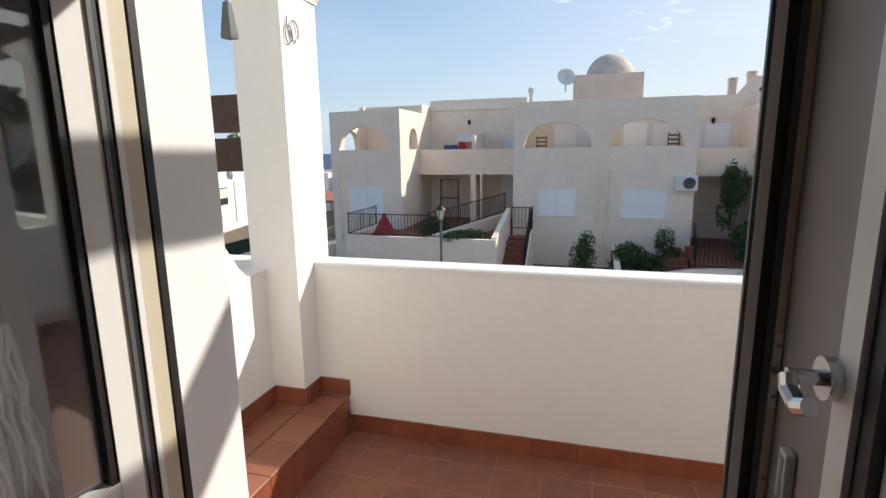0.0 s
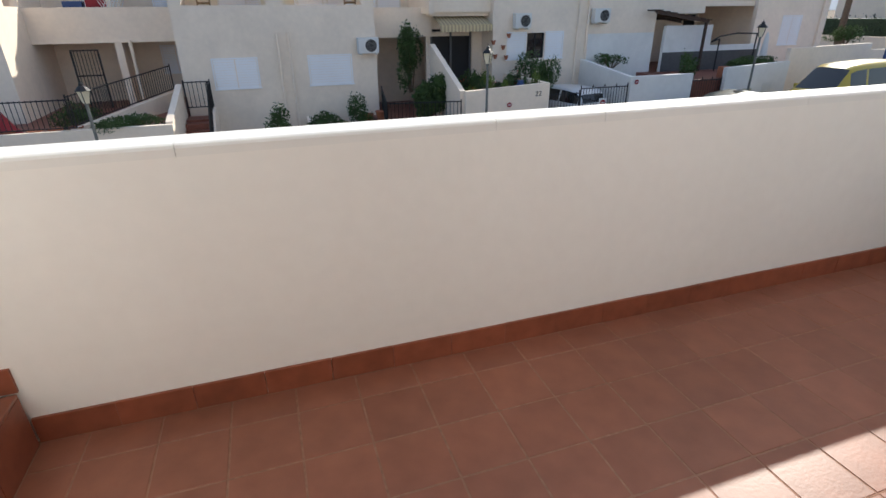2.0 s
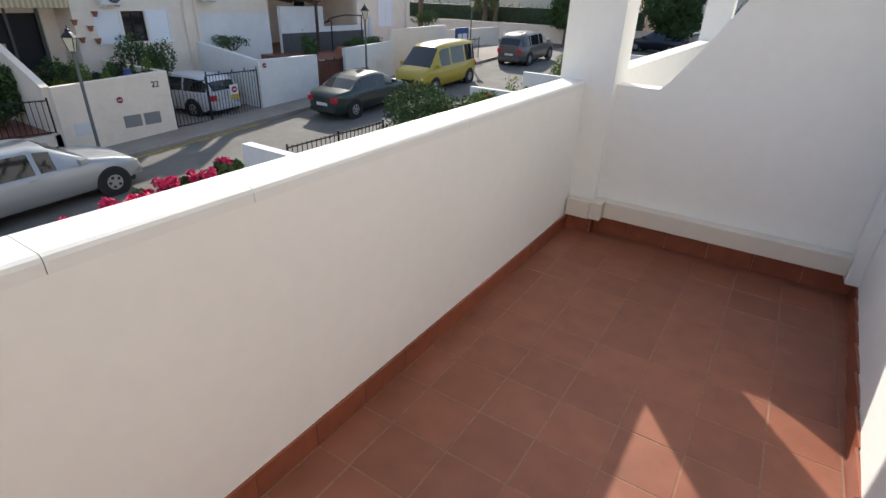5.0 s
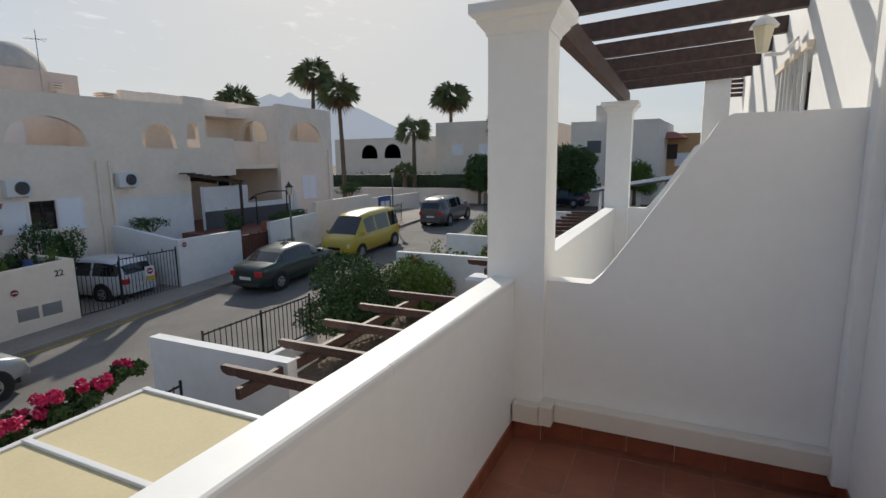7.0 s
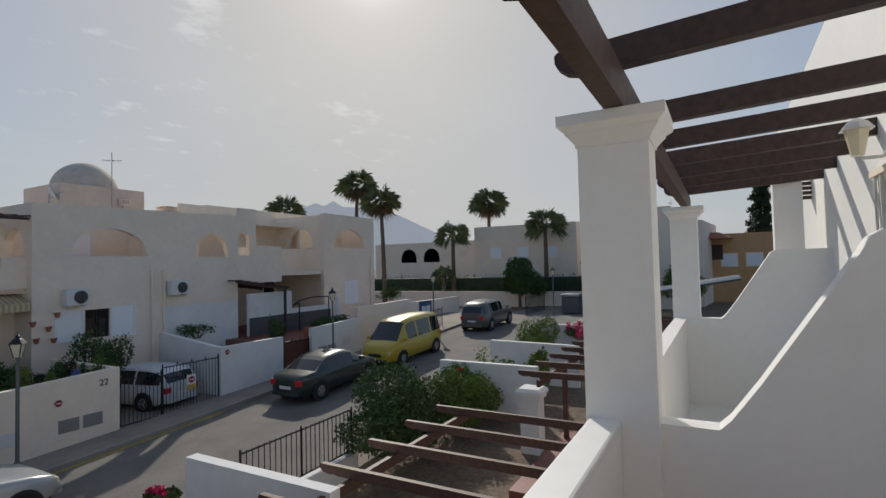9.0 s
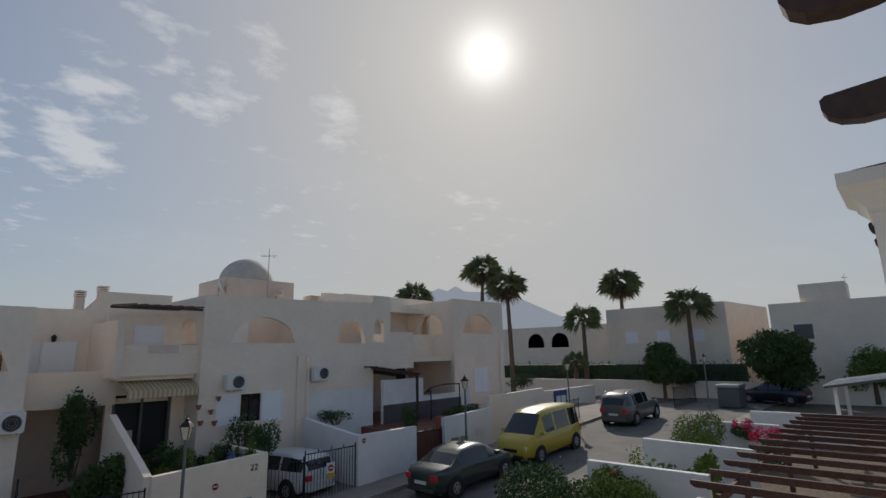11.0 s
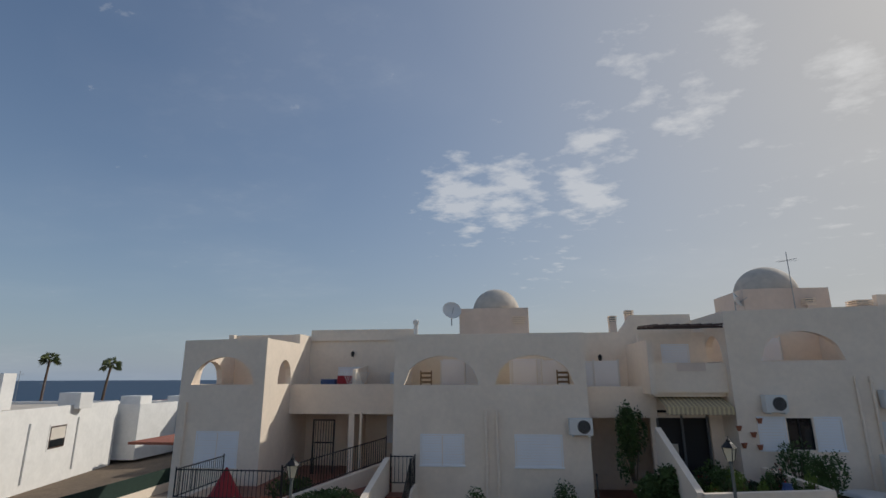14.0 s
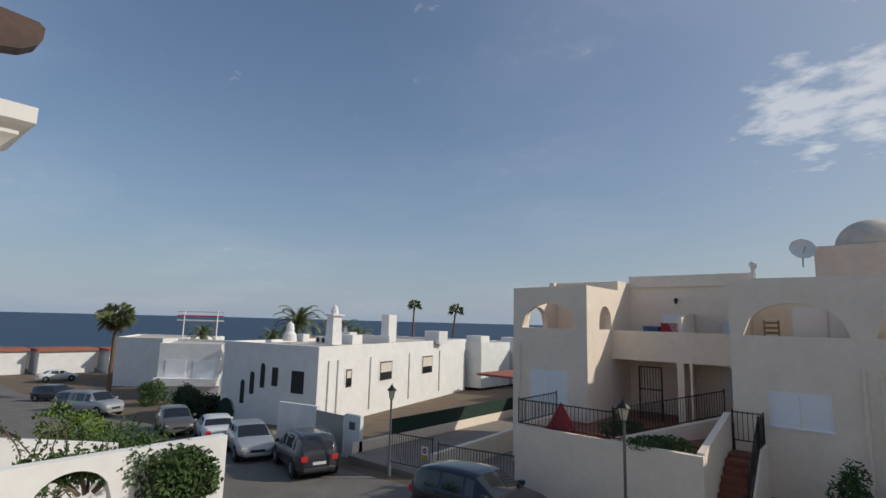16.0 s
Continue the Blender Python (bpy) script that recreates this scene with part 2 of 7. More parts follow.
def thing(name, label, category, group="", at=(0, 0, 0)):
    e = new(name)
    e.location = at
    e.empty_display_size = 0.2
    return tagged(e, label, category, group)


def setting(name, bm, m, label="", smooth=False):
    return tagged(obj(name, bm, m, smooth), label or name.replace("_", " "), "structure", kind="structure")


def hexa(bm, p, mi=0):
    """Eight corners: four below, four above, both the same way round."""
    v = [bm.verts.new(q) for q in p]
    for f in ((3, 2, 1, 0), (4, 5, 6, 7), (0, 1, 5, 4), (1, 2, 6, 5), (2, 3, 7, 6), (3, 0, 4, 7)):
        bm.faces.new([v[i] for i in f]).material_index = mi
    return v


def box(bm, x0, x1, y0, y1, z0, z1, mi=0):
    return hexa(bm, [(x0, y0, z0), (x1, y0, z0), (x1, y1, z0), (x0, y1, z0),
                     (x0, y0, z1), (x1, y0, z1), (x1, y1, z1), (x0, y1, z1)], mi)


def bevel(bm, w=0.01, seg=2):
    bmesh.ops.bevel(bm, geom=[e for e in bm.edges], offset=w, segments=seg, affect="EDGES", profile=0.6)
    return bm


def B(*boxes, bev=0.0):
    bm = bmesh.new()
    for b in boxes:
        box(bm, *b)
    if bev:
        bevel(bm, bev)
    return bm


def tube(bm, a, b, r, r2=None, n=8):
    a, b = Vector(a), Vector(b)
    r2 = r if r2 is None else r2
    d = (b - a).normalized()
    u = d.orthogonal().normalized()
    w = d.cross(u)
    ra, rb = [], []
    for i in range(n):
        c, s = math.cos(2 * math.pi * i / n), math.sin(2 * math.pi * i / n)
        ra.append(bm.verts.new(a + (u * c + w * s) * r))
        rb.append(bm.verts.new(b + (u * c + w * s) * r2))
    for i in range(n):
        j = (i + 1) % n
        bm.faces.new((ra[i], ra[j], rb[j], rb[i]))
    bm.faces.new(ra[::-1])
    bm.faces.new(rb)


def pipe(bm, pts, r, n=8):
    for a, b in zip(pts, pts[1:]):
        tube(bm, a, b, r, r, n)


def lathe(bm, prof, at=(0, 0, 0), n=20, squash=1.0):
    """A turned shape from rows of radius and height."""
    rings = []
    for r, z in prof:
        rings.append([bm.verts.new((at[0] + r * math.cos(2 * math.pi * i / n), at[1] + squash * r * math.sin(2 * math.pi * i / n), at[2] + z)) for i in range(n)])
    for p, q in zip(rings, rings[1:]):
        for i in range(n):
            j = (i + 1) % n
            bm.faces.new((p[i], p[j], q[j], q[i]))
    bm.faces.new(rings[0][::-1])
    bm.faces.new(rings[-1])


def square_lathe(bm, prof, cx, cy, hx, hy):
    """Rectangular rings: rows of outward offset and height."""
    rings = []
    for o, z in prof:
        rings.append([bm.verts.new((cx + sx * (hx + o), cy + sy * (hy + o), z)) for sx, sy in ((-1, -1), (1, -1), (1, 1), (-1, 1))])
    for p, q in zip(rings, rings[1:]):
        for i in range(4):
            j = (i + 1) % 4
            bm.faces.new((p[i], p[j], q[j], q[i]))
    bm.faces.new(rings[0][::-1])
    bm.faces.new(rings[-1])


def wall(bm, axis, a0, a1, c0, c1, z0, z1, holes=(), extra=()):
    """A wall along axis from a0 to a1, from c0 to c1 in thickness, z0 up to z1 (a number or a function of a), with holes
    (a0, a1, z0, z1, rise): the top of a hole is an arch of that rise."""
    top = z1 if callable(z1) else (lambda a: z1)
    cuts = {a0, a1, *extra}
    for h in holes:
        rise = h[4] if len(h) > 4 else 0
        n = 14 if rise else 1
        for i in range(n + 1):
            cuts.add(h[0] + (h[1] - h[0]) * i / n)
    cuts = sorted(c for c in cuts if a0 - 1e-6 <= c <= a1 + 1e-6)

    def htop(h, a):
        rise = h[4] if len(h) > 4 else 0
        if not rise:
            return h[3]
        u = (2 * a - h[0] - h[1]) / (h[1] - h[0])
        return h[3] - rise + rise * math.sqrt(max(0.0, 1 - u * u))

    def quad(s, t, lo_s, lo_t, hi_s, hi_t):
        if axis == "x":
            hexa(bm, [(s, c0, lo_s), (t, c0, lo_t), (t, c1, lo_t), (s, c1, lo_s), (s, c0, hi_s), (t, c0, hi_t), (t, c1, hi_t), (s, c1, hi_s)])
        else:
            hexa(bm, [(c1, s, lo_s), (c1, t, lo_t), (c0, t, lo_t), (c0, s, lo_s), (c1, s, hi_s), (c1, t, hi_t), (c0, t, hi_t), (c0, s, hi_s)])

    for s, t in zip(cuts, cuts[1:]):
        if t - s < 1e-5:
            continue
        mid = (s + t) / 2
        hs = sorted((h for h in holes if h[0] - 1e-6 < mid < h[1] + 1e-6), key=lambda h: h[2])
        lo_s = lo_t = z0
        for h in hs:
            if h[2] > lo_s + 1e-4:
                quad(s, t, lo_s, lo_t, h[2], h[2])
            lo_s, lo_t = htop(h, s), htop(h, t)
        quad(s, t, lo_s, lo_t, top(s + 1e-6), top(t - 1e-6))
    bmesh.ops.remove_doubles(bm, verts=bm.verts, dist=1e-4)
    return bm


def W(*a, **k):
    return wall(bmesh.new(), *a, **k)


# ================================================================ ground and street
G0, GS = -3.6, 0.05


def ground(x):
    return G0 + GS * max(min(x, 32.0), -70.0)


def slope_sheet(name, x0, x1, y0, y1, dz, m, thick=0.0, step=6.0):
    bm = bmesh.new()
    n = max(1, int((x1 - x0) / step))
    cuts = sorted({x0 + (x1 - x0) * i / n for i in range(n + 1)} | {c for c in (-70.0, 32.0) if x0 < c < x1})
    for s, t in zip(cuts, cuts[1:]):
        a, b = ground(s) + dz, ground(t) + dz
        hexa(bm, [(s, y0, a - thick), (t, y0, b - thick), (t, y1, b - thick), (s, y1, a - thick), (s, y0, a), (t, y0, b), (t, y1, b), (s, y1, a)])
    return setting(name, bm, m)


bm = bmesh.new()
xs = [-135, -70, -30, 0, 32, 120, 900, 3000]
for s, t in zip(xs, xs[1:]):
    a, b = ground(s) - 0.12, ground(t) - 0.12
    vs = [bm.verts.new(p) for p in ((s, -3000, a), (t, -3000, b), (t, 3000, b), (s, 3000, a))]
    bm.faces.new(vs)
setting("ground", bm, M["earth"], "dry earth and gravel ground")
KERB_Y = 14.4
slope_sheet("road", -140, 60, 7.9, KERB_Y, 0.0, M["asphalt"], 0.1)
slope_sheet("pavement", -10.5, 38, KERB_Y + 0.14, 19.6, 0.13, M["pavement"], 0.2)
slope_sheet("kerb", -10.5, 38, KERB_Y, KERB_Y + 0.14, 0.135, M["kerb"], 0.2)
slope_sheet("kerb_paint", -2, 13.5, KERB_Y - 0.12, KERB_Y - 0.02, 0.012, M["yellowline"], 0.01)
slope_sheet("pavement_near", -30, 38, 7.2, 7.9, 0.12, M["pavement"], 0.2)
bm = bmesh.new()
bm.faces.new([bm.verts.new(p) for p in ((-4950, -4950, -12.5), (4950, -4950, -12.5), (4950, 4950, -12.5), (-4950, 4950, -12.5))])
setting("sea", bm, M["sea"], "dark blue sea reaching the horizon")

# ================================================================ own balcony
P_TOP = 0.98
Y_FAC = -1.65          # outer face of the house wall
X_R, X_L = 4.68, -0.37  # faces of the side walls
T = 0.25

# floor slab, parapet, side walls
setting("floor", B((X_L - 0.3, X_R + 0.2, Y_FAC - 0.3, 0.16, -0.25, -0.0014)), M["grout"], "balcony floor bed with pale mortar joints")
setting("parapet_wall", B((X_L + 0.02, X_R + 0.2, 0.0, 0.14, -0.4, P_TOP - 0.04)), M["white"], "smooth white rendered balcony parapet")
# coping of separate lengths
cop = thing("parapet_coping", "white painted flat coping slabs on the balcony parapet", "coping")
joints = [-0.185, 0.62, 1.68, 2.14, 3.2, 4.61]
for a, b in zip(joints, joints[1:]):
    bm = bmesh.new()
    ring = [(-0.001, P_TOP - 0.04), (-0.001, P_TOP - 0.014), (0.003, P_TOP - 0.005), (0.012, P_TOP), (0.142, P_TOP), (0.15, P_TOP - 0.005), (0.153, P_TOP - 0.014), (0.153, P_TOP - 0.04)]
    ends = [[bm.verts.new((x, y, z)) for y, z in ring] for x in (a + 0.001, b - 0.001)]
    bm.faces.new(ends[0])
    bm.faces.new(ends[1][::-1])
    for i in range(8):
        j = (i + 1) % 8
        bm.faces.new((ends[0][i], ends[1][i], ends[1][j], ends[0][j]))
    bmesh.ops.recalc_face_normals(bm, faces=bm.faces)
    part("coping_slab", bm, M["white_gloss"], cop)


def side_profile(y):
    """Top edge of the stepped screen wall between neighbours."""
    k = [(-9, 1.865), (-1.06, 1.865), (-1.0, 1.83), (-0.96, 1.76), (-0.84, 1.575), (-0.59, 1.185), (-0.47, 1.015), (-0.42, P_TOP - 0.015), (9, P_TOP - 0.015)]
    for (a, za), (b, zb) in zip(k, k[1:]):
        if a <= y <= b:
            return za + (zb - za) * (y - a) / (b - a)
    return P_TOP


CUTS = (-1.06, -1.0, -0.96, -0.84, -0.59, -0.47, -0.42)
setting("wall_east", W("y", Y_FAC - 0.05, 0.0, X_R, X_R + 0.13, -0.3, side_profile, extra=CUTS), M["white"], "white stepped screen wall beside the balcony")
setting("wall_west", W("y", Y_FAC - 0.05, 0.0, X_L - 0.13, X_L, -0.3, lambda y: side_profile(y - 0.09), extra=[c + 0.09 for c in CUTS]), M["white"], "white stepped screen wall above the tiled ledge")

# house wall with the door opening
DX0, DX1 = 0.42, 1.52
SKEW = 0.05            # the house wall is not quite parallel to the parapet
wall_house = setting("wall_house", W("x", -8.0, 5.0, Y_FAC - 0.30, Y_FAC, -0.3, 4.6, holes=[(DX0, DX1, 0.0, 2.12)]), M["white"], "white rendered house wall with the balcony door opening")
wall_house.matrix_basis = Matrix.Translation((X_R, Y_FAC, 0)) @ Matrix.Rotation(-SKEW, 4, "Z") @ Matrix.Translation((-X_R, -Y_FAC, 0))


def facade_y(x):
    return Y_FAC + SKEW * (X_R - x)


setting("wall_house_next", W("x", 5.0, 16.0, Y_FAC - 0.30, Y_FAC, -3.4, 4.6, holes=[(6.35, 7.6, 1.95, 2.42)]), M["white"], "white rendered wall of the next house")
setting("door_sill", B((DX0, DX1, facade_y(DX1) - 0.30, facade_y(DX1), -0.012, 0.012)), M["skirt"], "terracotta door sill")
bm = B((-3, 4.5, -6.4, -6.3, -0.02, 2.6), (-3.1, -3, -6.4, Y_FAC - 0.3, -0.02, 2.6), (4.5, 4.6, -6.4, Y_FAC - 0.3, -0.02, 2.6))
setting("room_walls", bm, M["white"], "plain white bedroom walls")
setting("room_ceiling", B((-3.1, 4.6, -6.4, Y_FAC - 0.3, 2.6, 2.75)), M["white"], "plain white ceiling")
setting("room_floor", B((-3.1, 4.6, -6.4, Y_FAC - 0.3, -0.2, 0.0)), M["terrace"], "terracotta room floor")
setting("roof_house", B((-8, 16, -9, Y_FAC - 0.28, 4.58, 4.75)), M["white"], "flat white house roof")
setting("wall_below", B((-8, 16.0, Y_FAC - 0.3, -1.4, -4.0, -0.42)), M["white"], "white ground floor wall of the row of houses")

# ledge with tiled top and front
setting("ledge", B((X_L, -0.012, Y_FAC, 0.0, -0.02, 0.205)), M["grout"], "raised ledge bed at the end of the balcony")

# columns
COLS = {"w": (-0.32, 0.0), "e": (4.745, 0.0)}
HX, HY = 0.135, 0.17
for key, (cx, cy) in COLS.items():
    bm = bmesh.new()
    prof = [(0, -0.3), (0, 2.332), (0.01, 2.334), (0.01, 2.347), (0.02, 2.362), (0.036, 2.382), (0.05, 2.397), (0.05, 2.409), (0.07, 2.424), (0.085, 2.437), (0.085, 2.49), (0.07, 2.494)]
    square_lathe(bm, prof, cx, cy, HX, HY)
    setting("column", bm, M["white"], "square white rendered column with a moulded capital")

# pergola over the balcony
perg = thing("balcony_pergola", "dark brown stained timber pergola on white columns above the balcony", "pergola")


def shaped_beam(length, h, w, tip=0.32):
    """A beam along -y from its carved tip at y=0."""
    bm = bmesh.new()
    low = [(0.0, h * 0.62), (0.012, h * 0.42), (0.05, h * 0.2), (0.12, h * 0.06), (0.2, h * 0.04), (tip * 0.85, h * 0.12), (tip, h * 0.05), (tip + 0.002, 0.0), (length, 0.0)]
    ring = [(-y, z) for y, z in low] + [(-length, h), (-0.02, h), (0.0, h * 0.9)]
    va = [bm.verts.new((-w / 2, y, z)) for y, z in ring]
    vb = [bm.verts.new((w / 2, y, z)) for y, z in ring]
    bm.faces.new(va)
    bm.faces.new(vb[::-1])
    n = len(ring)
    for i in range(n):
        j = (i + 1) % n
        bm.faces.new((va[j], va[i], vb[i], vb[j]))
    bmesh.ops.recalc_face_normals(bm, faces=bm.faces)
    return bm


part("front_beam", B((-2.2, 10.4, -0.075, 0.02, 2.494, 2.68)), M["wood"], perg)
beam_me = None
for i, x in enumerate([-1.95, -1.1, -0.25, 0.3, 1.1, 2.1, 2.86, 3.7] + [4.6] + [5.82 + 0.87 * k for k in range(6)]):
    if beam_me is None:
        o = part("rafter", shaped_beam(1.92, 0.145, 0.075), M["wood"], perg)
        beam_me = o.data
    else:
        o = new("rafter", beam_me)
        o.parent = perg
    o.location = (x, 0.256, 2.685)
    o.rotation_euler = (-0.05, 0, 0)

# trunking along the side wall and the corner pipe
du = thing("cable_duct", "ivory painted cable duct above the skirting", "duct")
part("duct_box", B((X_R - 0.085, X_R, Y_FAC + 0.07, -0.246, 0.135, 0.245), bev=0.008), M["duct"], du)
part("duct_corner", B((X_R - 0.145, X_R - 0.072, -0.17, -0.013, 0.122, 0.238), (X_R - 0.145, X_R - 0.002, -0.245, -0.171, 0.128, 0.245), bev=0.007), M["duct"], du)
pp = thing("corner_casing", "white vertical casing in the corner of the house wall", "casing")
part("casing_body", B((X_R - 0.11, X_R, Y_FAC, Y_FAC + 0.07, 0.1, 3.2), bev=0.01), M["white"], pp)

# door frame, leaves
DF_Y0, DF_Y1 = -2.0, -1.93
fr = thing("door_frame", "white aluminium balcony door frame head", "door frame")
part("head", B((DX0, DX1, DF_Y0 + 0.24, DF_Y1 + 0.22, 2.09, 2.12)), M["alu"], fr)


# floor tiles, ledge tiles and skirting, each a piece
def tile_mesh(name, w, d, h=0.012, b=0.0025):
    bm = bmesh.new()
    lo = [(0, 0), (w, 0), (w, d), (0, d)]
    hi = [(b, b), (w - b, b), (w - b, d - b), (b, d - b)]
    r0 = [bm.verts.new((x, y, 0)) for x, y in lo]
    r1 = [bm.verts.new((x, y, h - b)) for x, y in lo]
    r2 = [bm.verts.new((x, y, h)) for x, y in hi]
    for p, q in ((r0, r1), (r1, r2)):
        for i in range(4):
            j = (i + 1) % 4
            bm.faces.new((p[i], p[j], q[j], q[i]))
    bm.faces.new(r2)
    me = bpy.data.meshes.new(name)
    bm.to_mesh(me)
    bm.free()
    me.materials.append(M["tile"] if name == "tile" else M["skirt"])
    return me


tiles = thing("floor_tiling", "matt terracotta square floor tiles with pale joints", "floor tiles")
tiles["kind"] = "structure"
TS, GAP = 0.2334, 0.0035
rng = random.Random(11)
meshes = {}
X0 = 0.152 - 0.2334
cols = int((X_R - X0) / TS) + 1
for i in range(cols):
    for j in range(8):
        x0, x1 = X0 + i * TS, X0 + (i + 1) * TS
        # the row along the parapet is cut, the others run full from it
        y1 = -0.012 - (j - 1) * TS - 0.143 if j else -0.012
        y0 = -0.012 - 0.143 if j == 0 else y1 - TS
        x0, x1, y0 = max(x0, 0.0), min(x1, X_R - 0.012), max(y0, Y_FAC)
        if x1 - x0 < 0.02 or y1 - y0 < 0.02:
            continue
        key = (round(x1 - x0, 3), round(y1 - y0, 3))
        if key not in meshes:
            meshes[key] = tile_mesh("tile", key[0] - GAP, key[1] - GAP)
        o = new("tile", meshes[key])
        o.parent = tiles
        o.location = (x0 + GAP / 2, y0 + GAP / 2, -0.012 + rng.uniform(-0.0006, 0.0006))
sk = thing("skirting", "dark terracotta skirting tiles along the balcony walls", "skirting")
sk["kind"] = "structure"


def skirting(axis, a, b, face, z, out, length=0.25, h=0.1):
    """Upright tiles: out is the side to which they stand proud."""
    n = a
    while n < b - 0.02:
        m_ = min(n + length, b)
        t = 0.011 + rng.uniform(-0.001, 0.001)
        hh = h + rng.uniform(-0.002, 0.002)
        lo, hi = sorted((face, face + out * t))
        if axis == "x":
            bm = B((n + 0.001, m_ - 0.001, lo, hi, z, z + hh))
        else:
            bm = B((lo, hi, n + 0.001, m_ - 0.001, z, z + hh))
        o = obj("skirting_tile", bm, M["skirt"])
        o.parent = sk
        n = m_


skirting("x", 0.0, 4.598, 0.0, 0.0, -1)
skirting("y", Y_FAC, -0.17, X_R, 0.0, -1, 0.25, 0.128)
skirting("x", 4.61, X_R - 0.012, -0.17, 0.0, -1, 0.07, 0.125)
skirting("y", -0.17, 0.0, 4.61, 0.0, -1, 0.17, 0.115)
LEDGE_Z = 0.217
skirting("x", -0.185, 0.0, 0.0, LEDGE_Z, -1, 0.185, 0.092)
skirting("y", -0.17, 0.0, -0.185, LEDGE_Z, 1, 0.17, 0.092)
skirting("x", X_L, -0.185, -0.17, LEDGE_Z, -1, 0.2, 0.092)
skirting("y", Y_FAC, -0.17, X_L, LEDGE_Z, 1, 0.25, 0.092)
skirting("x", 0.0, DX0, facade_y(DX0 / 2), 0.0, 1)
for k in range(13):
    xa = DX1 + k * 0.243
    skirting("x", xa, xa + 0.243, facade_y(xa + 0.12), 0.0, 1, 0.243)
# ledge: front risers and top tiles
y = -0.02
while y > Y_FAC:
    y0 = max(y - 0.25, Y_FAC)
    for x0, x1 in ((X_L + 0.012, -0.19), (-0.19, 0.0)):
        me = tile_mesh("tile", x1 - x0 - GAP, y - y0 - GAP)
        o = new("tile", me)
        o.parent = tiles
        o.location = (x0 + GAP / 2, y0 + GAP / 2, 0.205)
    o = obj("skirting_tile", B((-0.012, 0.0, y0 + 0.0015, y - 0.0015, 0.0, 0.203)), M["skirt"])
    o.parent = sk
    y = y0


# ================================================================ houses across the street
F = 19.4


def house_wall(name, *a, m="cream", label="ivory rendered house wall", parent=None, **k):
    return part(name, W(*a, **k), M[m], parent, label) if parent else setting(name, W(*a, **k), M[m], label)


# ---- house at the seaward end
h1 = thing("terraced_house", "ivory two-storey terraced house with arched roof terraces", "house")
FL = 0.62
part("front_wall", W("x", -10.3, -6.87, F, F + 0.25, -4.6, lambda x: 3.37 + 0.02 * (x + 10.3), holes=[(-9.87, -7.3, 1.66, 2.72, 1.06)]), M["cream"], h1)
part("side_wall", W("y", F + 0.25, 24.3, -7.12, -6.87, -4.6, lambda y: 3.42 if y < 22.7 else 3.85, holes=[(20.6, 21.9, 1.66, 2.65, 0.7)], extra=(22.7,)), M["cream"], h1)
part("end_wall", W("y", F + 0.25, 28, -10.3, -10.05, -4.6, lambda y: 3.37 if y < 22.7 else 3.85, holes=[(20.3, 22.0, 1.66, 2.6, 0.7)], extra=(22.7,)), M["cream"], h1)
part("terrace_floor", B((-10.05, -7.12, F + 0.25, 23.4, 0.4, 0.65)), M["terrace"], h1)
part("terrace_back", W("x", -10.05, -7.12, 23.0, 23.3, 0.65, 3.85), M["cream"], h1)
part("recess_back", W("x", -6.87, -1.8, 24.1, 24.4, -4.2, 4.15), M["cream"], h1)
part("recess_cornice", B((-6.87, -1.8, 24.0, 24.1, 3.62, 3.68)), M["cream"], h1)
part("balcony_front", B((-6.87, -1.8, 21.0 + 0.95, 22.15, 0.42, 1.64)), M["cream"], h1)
part("balcony_slab", B((-6.87, -1.8, 22.15, 24.1, 0.42, 0.62)), M["terrace"], h1)
part("balcony_divider", W("y", 22.15, 24.1, -4.2, -4.05, 0.62, lambda y: 2.25 + (y - 22.15) * 0.1), M["cream"], h1)
part("porch_pillar", B((-4.25, -4.0, 22.0, 22.25, -2.2, 0.42)), M["cream"], h1)
part("porch_divider", B((-4.2, -4.05, 22.25, 24.1, -2.2, 0.42)), M["cream"], h1)
part("roof", B((-10.05, -1.9, 24.3, 30, 3.0, 3.3), (-10.05, -1.9, 29.8, 30, 3.3, 4.1)), M["cream"], h1)

# ---- second house with two arches and a dome
h2 = thing("terraced_house", "ivory two-storey terraced house with twin arches, dome and satellite dish", "house")
part("front_wall", W("x", -1.81, 5.25, F, F + 0.25, -4.3, lambda x: 3.5, holes=[(-1.42, 1.39, 1.64, 2.69, 1.05), (1.95, 4.81, 1.64, 2.69, 1.05)]), M["cream"], h2)
part("side_wall", W("y", F + 0.25, 24.1, -1.81, -1.56, -4.3, 3.5, holes=[]), M["cream"], h2)
part("side_wall", W("y", F + 0.25, 24.1, 5.0, 5.25, -4.3, 3.5), M["cream"], h2)
part("terrace_floor", B((-1.56, 5.0, F + 0.25, 22.4, 0.4, 0.62)), M["terrace"], h2)
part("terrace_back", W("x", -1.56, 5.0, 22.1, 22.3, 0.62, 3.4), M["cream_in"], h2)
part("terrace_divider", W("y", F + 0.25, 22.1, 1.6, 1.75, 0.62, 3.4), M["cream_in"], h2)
part("roof", B((-1.56, 5.0, 22.3 , 30, 3.2, 3.4), (-1.9, 5.25, 24.0, 24.3, 3.4, 3.85)), M["cream"], h2)
part("roof_box", B((0.44, 3.46, 22.5, 25.4, 3.4, 4.86), bev=0.02), M["pink"], h2)
bm = bmesh.new()
lathe(bm, [(1.07 * math.cos(a), 1.03 * math.sin(a)) for a in [i * math.pi / 2 / 10 for i in range(10)]] + [(0.02, 1.035)], (2.05, 23.8, 4.86), 32)
part("dome", bm, M["dome"], h2, smooth=True)

